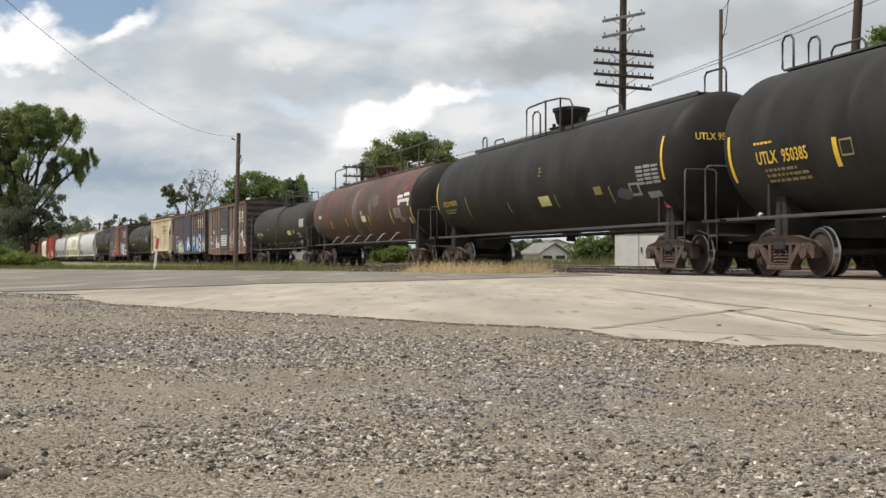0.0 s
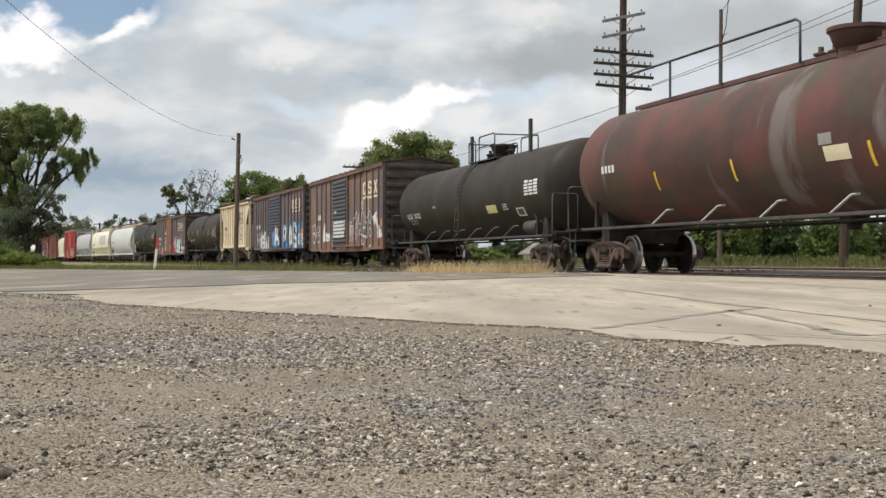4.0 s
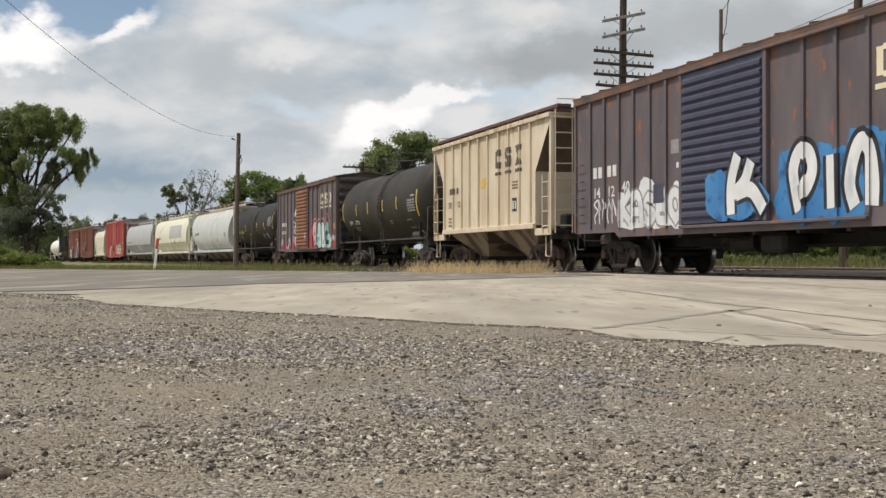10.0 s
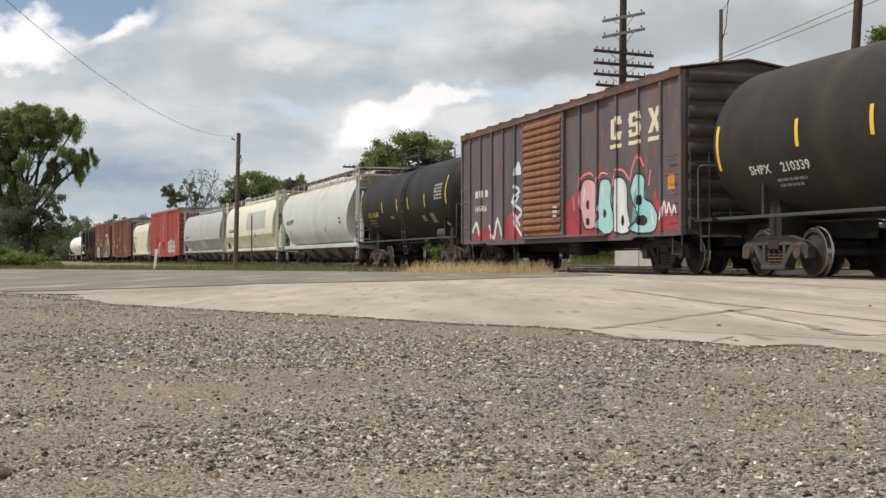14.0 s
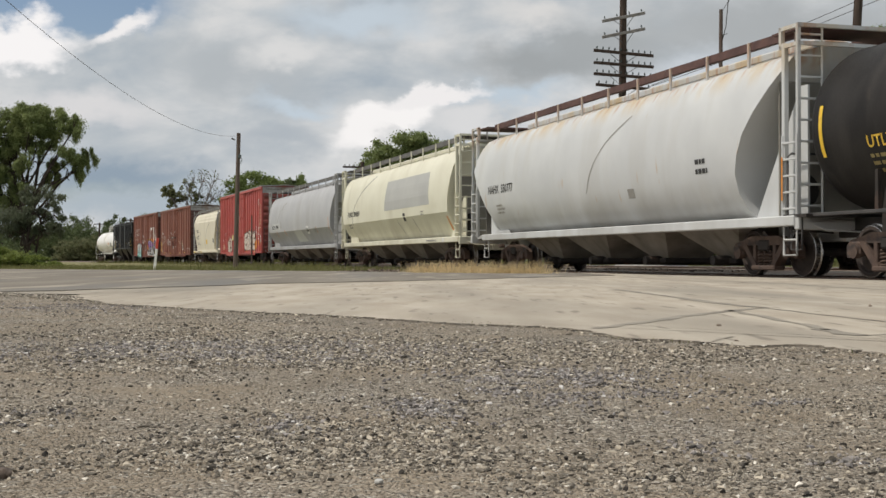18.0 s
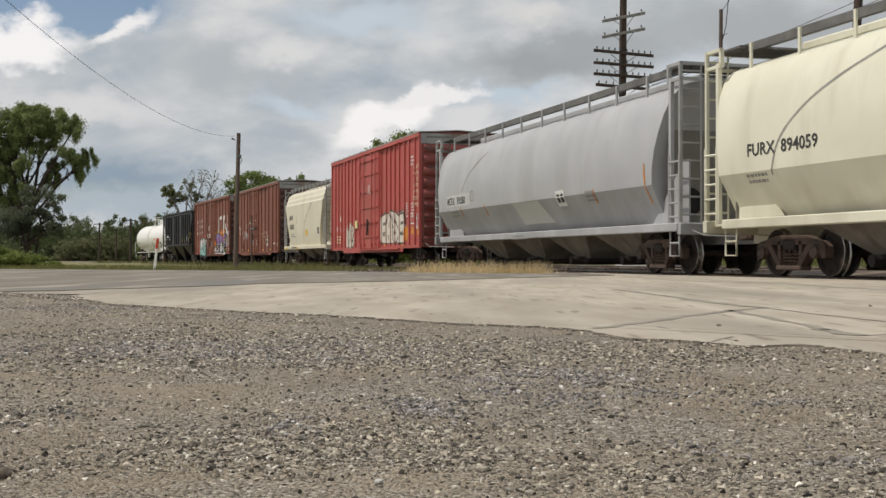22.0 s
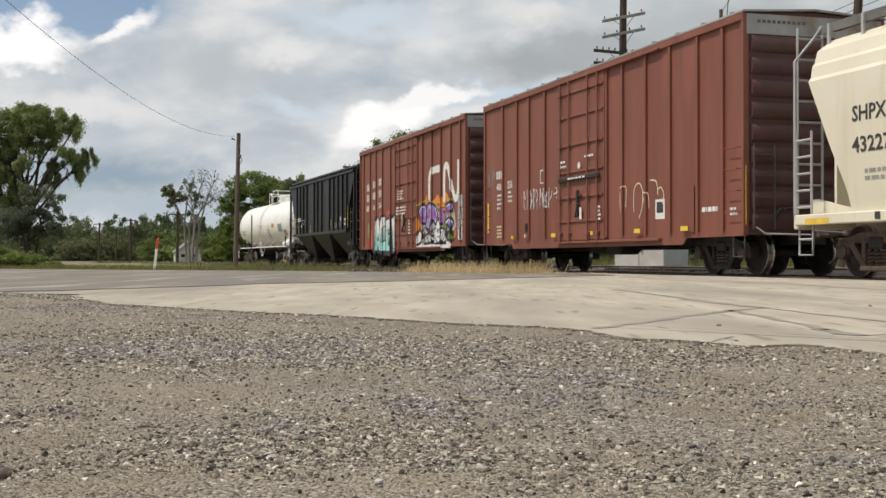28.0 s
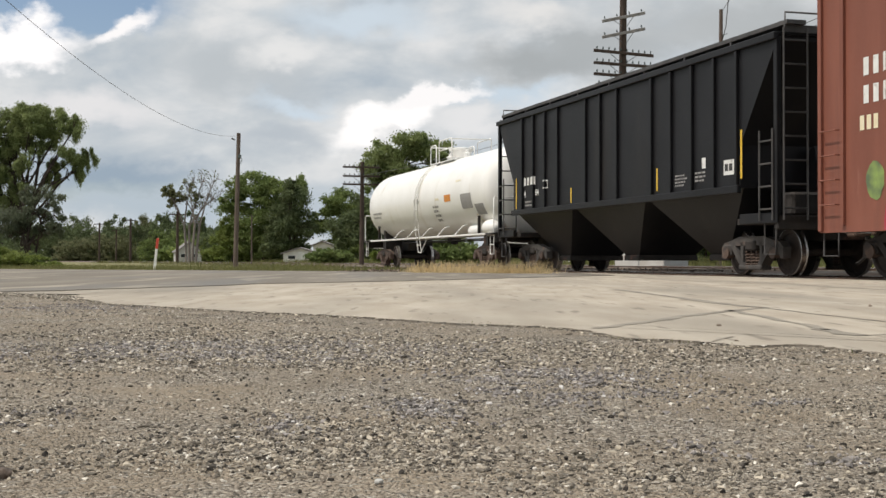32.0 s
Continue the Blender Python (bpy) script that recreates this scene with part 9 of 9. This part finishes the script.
    lay("graffiti", figure(*(stroke([(264.1 - mid, 2.1), (263.7 - mid, 2.14)], .03) + stroke([(263.95 - mid, 2.27), (263.68 - mid, 2.14)], .03) + stroke([(263.68 - mid, 2.14), (263.9 - mid, 1.98)], .03))), M["spray_white"], car, sk, .0135)
    lay("stencil", figure(*stroke([(265.1 - mid, 2.45), (264.8 - mid, 2.45), (264.8 - mid, 2.8), (265.1 - mid, 2.8), (265.1 - mid, 2.45)], .03)), M["mark_white"], car, sk, .008)
    plate(car, sk, 266.3 - mid, 1.12, .32, .24, M["under_black"], "panel", .03)
    plate(car, sk, 266.2 - mid, .95, .24, .1, M["mark_cream"], lift=.085)
    tags(car, sk, mid, ([(259.78, 1.42), (259.81, 1.88), (259.59, 2.05), (259.46, 1.96), (259.50, 1.55)], [(259.05, 1.43), (259.04, 1.93), (258.79, 2.08), (258.59, 1.90), (258.62, 1.51), (258.79, 1.27)], [(258.59, 1.60), (258.46, 1.84), (258.29, 1.78), (258.26, 1.49)], [(258.21, 2.11), (257.89, 2.06), (257.81, 1.75)], [(257.84, 1.84), (257.69, 1.93), (257.53, 1.78), (257.58, 1.55)]), .028, "mark_cream")
    scribble(car, sk, 269.6 - mid, 2.5, .6, .6, 2, "mark_grey", 105, .03)
    plate(car, sk, 257.95 - mid, 1.22, .46, .44, M["mark_white"])
    plate(car, sk, 257.88 - mid, 1.36, .32, .24, M["mark_black"], lift=.012)
    lines(car, sk, 255.8 - mid, 1.3, .75, 1, .2, M["mark_white"], 106)
    lines(car, sk, 254.65 - mid, 1.3, .3, 2, .1, M["mark_white"], 107)
    dk = Skin(1.65)
    bm = bmesh.new()
    box(bm, 260.75 - mid, 263.4 - mid, 1.645, 1.70, 2.36, 2.46, .012)
    part("door_bar", bm, M["under_black"], car, "black locking bar across the door")
    lines(car, Skin(1.70), 262.7 - mid, 2.39, 1.5, 1, .09, M["mark_white"], 98)
    lines(car, dk, 263.3 - mid, 2.85, .5, 2, .12, M["mark_white"], 108)
    lines(car, dk, 261.7 - mid, 2.9, .8, 1, .1, M["mark_white"], 97)
    lay("stencil", figure(blob_shape(262.05 - mid, 2.72, .09, .09, 3, 12, 0)), M["mark_white"], car, dk, .01)
    plate(car, dk, 262.0 - mid, 1.35, .14, .3, M["mark_white"], lift=.02)
    lines(car, dk, 260.95 - mid, 1.6, .3, 4, .1, M["mark_white"], 109)
    plate(car, sk, 256.6 - mid, .9, .5, 1.0, M["box_brown"], "panel", .03)


def car_17():
    car, sk, mid, half = boxcar(271.9, 287.65, "tall brown boxcar with white ribbon emblem over purple graffiti", "box_brown", "end_brown_shade", "roof_galv", 5.15, .80,
                                [286.95, 285.75, 284.65, 283.5, 282.1, 277.25, 276.0, 274.85, 273.65, 272.55], (278.0, 281.25), "plug", "box_brown", tall=True)
    # ribbon emblem in white
    for pts in ([(274.95, 3.57), (275.6, 3.57), (276.2, 3.5), (276.4, 3.25), (276.4, 2.3)], [(274.5, 2.35), (274.5, 3.3), (274.4, 3.58), (274.1, 3.58), (273.9, 3.3), (273.45, 2.68), (273.2, 2.42), (272.97, 2.48), (272.84, 2.75), (272.82, 3.72)]):
        lay("emblem", figure(*stroke(curve([(s - mid, z) for s, z in pts], 4), .26)), M["mark_white"], car, sk, .006, "bold white ribbon emblem")
    for s, z, n in ((286.4, 3.34, 3), (285.25, 3.42, 2), (284.2, 3.47, 3), (286.4, 2.88, 3), (285.3, 2.93, 3), (284.2, 2.98, 2)):
        marks(car, sk, s - mid, z, .26 * n, .3, n, M["mark_white"], gap=.46)
    write(car, sk, "406", 285.3 - mid, 2.45, .24, M["mark_white"], 1.0)
    write(car, sk, "306", 284.25 - mid, 2.52, .24, M["mark_white"], 1.0)
    marks(car, sk, 286.5 - mid, 2.45, .55, .24, 3, M["mark_cream"])
    # sprayed block word, white fading to teal at its foot
    fade = surf("spray_fade", (0.70, 0.71, 0.71), (0.78, 0.79, 0.79), 2, .5, bump=0)
    nt = fade.node_tree
    tc, sep, rmp, mx = (nt.nodes.new(n) for n in ("ShaderNodeTexCoord", "ShaderNodeSeparateXYZ", "ShaderNodeMapRange", "ShaderNodeMix"))
    mx.data_type = "RGBA"
    nt.links.new(tc.outputs["Object"], sep.inputs[0]); nt.links.new(sep.outputs[2], rmp.inputs["Value"])
    rmp.inputs["From Min"].default_value, rmp.inputs["From Max"].default_value = 1.75, 1.05
    base = nt.nodes["Principled BSDF"].inputs["Base Color"]
    nt.links.new(rmp.outputs[0], mx.inputs[0]); nt.links.new(base.links[0].from_socket, mx.inputs[6])
    mx.inputs[7].default_value = (0.36, 0.68, 0.66, 1)
    nt.links.new(mx.outputs[2], base)
    M["spray_fade"] = fade
    flames = [[(284.21, 2.17), (283.98, 2.39), (283.80, 2.26), (283.62, 2.41), (283.46, 2.18)],
            [(283.09, 2.18), (282.82, 2.35), (282.67, 2.23), (282.51, 2.46), (282.31, 2.15)],
            [(281.87, 2.12), (281.62, 2.30), (281.49, 2.17), (281.38, 2.20)],
            [(285.74, 0.82), (285.61, 1.55), (285.35, 1.78), (285.43, 0.82)],
            [(281.34, 0.70), (281.12, 0.95), (280.89, 0.79), (280.98, 0.62)]]
    fat(car, sk, mid, flames, "spray_orange", "spray_red", .10, .003, False)
    word = [[(284.98, 0.69), (284.66, 1.97), (284.37, 2.15), (284.18, 2.03), (283.73, 0.70), (284.18, 0.71), (284.33, 1.00), (284.49, 0.71)],
            [(284.02, 1.02), (283.98, 1.93), (283.73, 2.14), (283.09, 2.13), (283.03, 1.71), (283.35, 1.73), (283.48, 1.62), (283.53, 1.06), (283.01, 1.16), (282.97, 0.67), (283.75, 0.68)],
            [(282.92, 0.67), (282.97, 1.96), (282.11, 2.05), (282.07, 1.58), (282.59, 1.52), (282.59, 1.39), (282.11, 1.43), (282.11, 1.08), (282.59, 1.02), (282.59, 0.95), (282.11, 0.95), (282.11, 0.65)],
            [(281.97, 1.58), (282.01, 2.02), (281.16, 2.14), (281.20, 1.71), (281.49, 1.64), (281.42, 0.67), (281.80, 0.65), (281.76, 1.57)]]
    for k, dx in enumerate((.16, .0)):
        fat(car, sk, mid, [[(s + dx, z - dx * .3) for s, z in q] for q in word], "spray_black", "spray_black", .17, .0045 + .0003 * k, False)
    fat(car, sk, mid, word, "spray_fade", "spray_black", .05, .0085, False)
    fat(car, sk, mid, [[(284.49, 1.13), (284.30, 1.49), (284.18, 1.11)]], "spray_black", None, lift=.0118, rounded=False)
    # orange flames behind purple forms, pale figures along the foot
    fat(car, sk, mid, [[(276.98, 2.30), (276.72, 2.79), (276.51, 2.45), (275.71, 2.54), (275.33, 2.70), (274.96, 2.52), (274.38, 2.73), (273.95, 2.50), (273.99, 2.18), (275.23, 2.18), (275.71, 2.33)],
            [(277.30, 1.21), (277.03, 1.51), (276.31, 1.46), (276.31, 1.32), (276.77, 1.26)],
            [(278.23, 1.75), (278.03, 1.99), (277.74, 1.70), (277.80, 1.45), (278.08, 1.36)],
            [(273.86, 1.01), (273.39, 1.11), (273.17, 1.38), (273.05, 1.27), (273.29, 1.00)]], "spray_orange", "patch_brick", .06, .003)
    lay("graffiti", figure(blob_shape(275.4 - mid, 1.72, 2.3, .46, 113, 26, .14, .5)), M["spray_grey"], car, sk, .0046)
    fat(car, sk, mid, [[(278.08, 0.77), (278.08, 1.10), (273.74, 1.08), (273.69, 0.73)]], "spray_white", None, lift=.0052, rounded=False)
    fat(car, sk, mid, [[(274.60, 1.28), (274.38, 1.69), (274.16, 1.55), (274.24, 1.18)],
            [(274.16, 1.00), (273.95, 1.30), (273.37, 1.17), (273.49, 0.96)],
            [(276.41, 1.72), (276.15, 1.98), (275.96, 1.70), (276.15, 1.50)],
            [(275.33, 2.18), (275.14, 2.29), (274.87, 2.13), (275.10, 1.96)]], "spray_green", "spray_black", .07, .006)
    fat(car, sk, mid, [[(278.03, 0.87), (277.86, 1.35), (277.52, 1.36), (277.30, 0.93)],
            [(277.09, 0.90), (276.82, 1.24), (276.05, 1.24), (275.76, 0.90)],
            [(275.71, 0.90), (275.76, 1.37), (275.47, 1.43), (275.28, 1.05), (275.10, 0.89)],
            [(275.05, 0.89), (274.96, 1.36), (274.60, 1.44), (274.33, 1.23), (274.33, 0.87)]], "spray_white", "spray_black", .07, .0072)
    fat(car, sk, mid, [[(277.86, 2.08), (277.52, 2.31), (276.87, 2.34), (276.72, 1.92), (276.93, 1.66), (277.52, 1.76)],
            [(276.85, 1.49), (276.66, 2.28), (276.31, 2.40), (275.71, 2.28), (275.33, 1.95), (275.52, 1.59), (275.96, 1.76), (276.31, 1.63), (276.46, 1.32)],
            [(275.19, 1.58), (275.00, 2.02), (274.55, 2.04), (274.33, 1.80), (274.64, 1.55)],
            [(274.33, 2.03), (274.24, 2.26), (273.53, 2.29), (273.45, 2.05), (273.90, 1.97)],
            [(274.33, 1.60), (273.86, 1.80), (273.37, 1.62), (273.78, 1.36)]], "spray_purple", "spray_black", .10, .0086)
    tags(car, sk, mid, [[(278.03, 2.37), (277.25, 2.47), (276.56, 2.51), (275.71, 2.37), (275.19, 2.17), (274.42, 2.10), (274.33, 2.38), (273.39, 2.41)],
            [(277.80, 1.73), (277.47, 1.59), (277.09, 1.54)],
            [(274.64, 1.46), (274.33, 1.91), (273.95, 1.96), (273.29, 1.85)]], .06, "mark_ochre", .0118)
    tags(car, sk, mid, [[(277.74, 2.13), (277.47, 2.26), (276.98, 2.28)],
            [(276.31, 1.77), (276.15, 2.12), (276.36, 2.28)],
            [(275.61, 2.20), (275.42, 1.96), (275.57, 1.68)],
            [(275.10, 1.65), (274.91, 1.97)],
            [(274.20, 2.08), (274.12, 2.21), (273.61, 2.24)],
            [(274.29, 1.61), (273.86, 1.73), (273.49, 1.60)],
            [(277.47, 1.84), (277.03, 1.93), (276.87, 2.17)]], .045, "spray_white", .0124)
    scribble(car, sk, 277.6 - mid, 1.75, 4.0, .4, 5, "spray_magenta", 132, .09)
    scribble(car, sk, 277.6 - mid, .95, 4.2, .5, 9, "spray_black", 131, .05)
    lay("graffiti", figure(blob_shape(275.25 - mid, 1.33, .26, .36, 133, 14, .06)), M["spray_white"], car, sk, .0137)
    lay("graffiti", figure(blob_shape(275.32 - mid, 1.36, .05, .09, 134, 10, .05), blob_shape(275.16 - mid, 1.36, .05, .09, 135, 10, .05), rect(275.38 - mid, 1.12, .26, .04)), M["spray_black"], car, sk, .0145)
    scribble(car, sk, 272.9 - mid, 1.0, .6, 1.5, 7, "spray_white", 117, .04)
    dk = Skin(1.65)
    lines(car, dk, 280.6 - mid, 3.0, 1.0, 4, .1, M["mark_white"], 118)
    lines(car, dk, 280.8 - mid, 2.35, 1.5, 3, .12, M["mark_white"], 119)
    scribble(car, dk, 279.9 - mid, 1.5, .4, .6, 2, "mark_cream", 120, .05)
    lines(car, dk, 279.0 - mid, 1.8, .35, 5, .12, M["mark_white"], 121)
    lay("graffiti", figure(blob_shape(286.1 - mid, 1.6, .25, .3, 122)), M["spray_green"], car, sk, .008)


def car_18():
    car, sk, mid, half = ribbed_hopper(289.0, 304.75, "glossy black three-bay covered hopper with dark rusty bays", "hop_black", "hop_black",
                                       [302.6, 301.7, 300.8, 299.85, 297.95, 297.05, 296.05, 294.2, 293.25, 292.3, 291.35, 290.45], 3, 4.5, 1.72, slope=1.35, roof="rod_dark", rods="rod_dark", pocket=.3)
    marks(car, sk, 302.5 - mid, 2.45, 1.0, .22, 4, M["mark_white"], gap=.4)
    write(car, sk, "4", 302.5 - mid, 2.12, .2, M["mark_white"])
    write(car, sk, "04", 301.6 - mid, 2.12, .2, M["mark_white"])
    lay("stencil", figure(*stroke([(300.9 - mid, 2.3), (300.65 - mid, 2.3), (300.65 - mid, 2.5), (300.9 - mid, 2.5), (300.9 - mid, 2.3)], .03)), M["mark_white"], car, sk, .008)
    for s, z0, z1 in ((303.2, 1.8, 2.7), (299.0, 1.8, 2.2), (296.2, 1.85, 2.3), (294.0, 1.85, 2.35), (290.35, 1.9, 2.85)):
        band(car, sk, s - mid, z0, z1, .07, "mark_yellow")
    plate(car, sk, 291.0 - mid, 2.0, .42, .3, M["mark_white"])
    plate(car, sk, 290.95 - mid, 2.08, .13, .14, M["mark_black"], lift=.012)
    plate(car, sk, 290.78 - mid, 2.08, .13, .14, M["mark_black"], lift=.012)
    lines(car, sk, 293.1 - mid, 2.1, .6, 4, .07, M["mark_grey"], 131)
    lines(car, sk, 292.2 - mid, 2.1, .6, 3, .08, M["mark_grey"], 132)
    plate(car, sk, 291.9 - mid, 2.2, .16, .22, M["mark_white"])
    lines(car, sk, 302.4 - mid, 1.95, .8, 2, .1, M["mark_grey"], 133)


def car_19():
    car, sk, mid, half = tankcar(306.4, 322.3, "glossy white tank car with white railings, last of the train", "tank_white", R=1.47, zc=2.62, head=.65, dome=313.5, top="cage", ladder_s=314.4, struts=5, trucks=6.9, rail_z=1.15, frame="tank_white", platform="tank_white")
    plate(car, sk, 310.85 - mid, 2.36, .75, .24, M["orange"])
    plate(car, sk, 308.95 - mid, 2.04, 1.15, .5, M["mark_grey"])
    lines(car, sk, 309.6 - mid, 3.0, .7, 1, .1, M["mark_cream"], 141)
    lines(car, sk, 321.7 - mid, 2.25, 1.8, 2, .16, M["mark_grey"], 142)
    lines(car, sk, 312.4 - mid, 2.2, .7, 4, .16, M["mark_grey"], 143)
    lines(car, sk, 312.0 - mid, 2.45, .6, 1, .15, M["mark_cream"], 144)
    plate(car, sk, 307.6 - mid, 1.8, .9, .35, M["mark_grey"])
    diamond(car, sk, 307.7 - mid, 1.6, .26, "mark_cream")
    bm = bmesh.new()
    bmesh.ops.create_uvsphere(bm, u_segments=16, v_segments=10, radius=1, matrix=Matrix.Translation((306.6 - mid, 1.15, 1.35)) @ Matrix.Diagonal((.62, .27, .27, 1)))
    smooth(part("air_reservoir", bm, M["tank_white"], car), 60)


for build in (car_1, car_2, car_3, car_4, car_5, car_6, car_7, car_8, car_9, car_10, car_11, car_12, car_13, car_14, car_15, car_16, car_17, car_18, car_19):
    build()


def motions():
    """The train rolls past at an even pace; each wheel turns while it is near; an insect darts by once."""
    for car, mid, reach in CARS:
        rows = []
        for k in range(33):
            s = mid - SPEED * k
            rows.append((float(k), car_pose(s - reach, s + reach)))
        walk(car, rows)
    step = 75.0
    dt = radians(step) * 0.457 / SPEED
    for wheel, car, x, lx in SPIN:
        mid = car["mid"]
        t0 = (mid + x - 34) / SPEED
        t1 = (mid + x + 12) / SPEED
        t0, t1 = max(0.0, t0), min(32.0, t1)
        base = Matrix.Translation((lx, 0, 0.457))
        rows = [(0.0, base)]
        n = int((t1 - t0) / dt)
        for k in range(1, n + 1):
            t = t0 + k * dt
            if rows[-1][0] + 0.034 < t < 31.96:
                rows.append((t, base @ Matrix.Rotation(radians(-step * k), 4, "Y")))
        rows.append((32.0, rows[-1][1]))
        walk(wheel, rows)
    at = [(0.0, (9, 70, 4.0)), (5.4, (2.2, 22, 3.6)), (5.6, (.75, 13, 2.6)), (5.7, (.35, 10, 2.15)), (5.8, (.06, 7.5, 1.66)), (5.9, (-.13, 5.0, 1.23)), (6.0, (-.31, 2.5, .83)), (6.1, (-.50, .4, .5)), (6.3, (-.9, -4, .6)), (8, (-12, -30, 3)), (32.0, (-90, -120, 6))]
    walk(fly, [(t, pose(*p, 0, 0, 85)) for t, p in at])


for _car, _mid, _reach in CARS:
    _car.matrix_basis = car_pose(_mid - _reach, _mid + _reach)
motions()
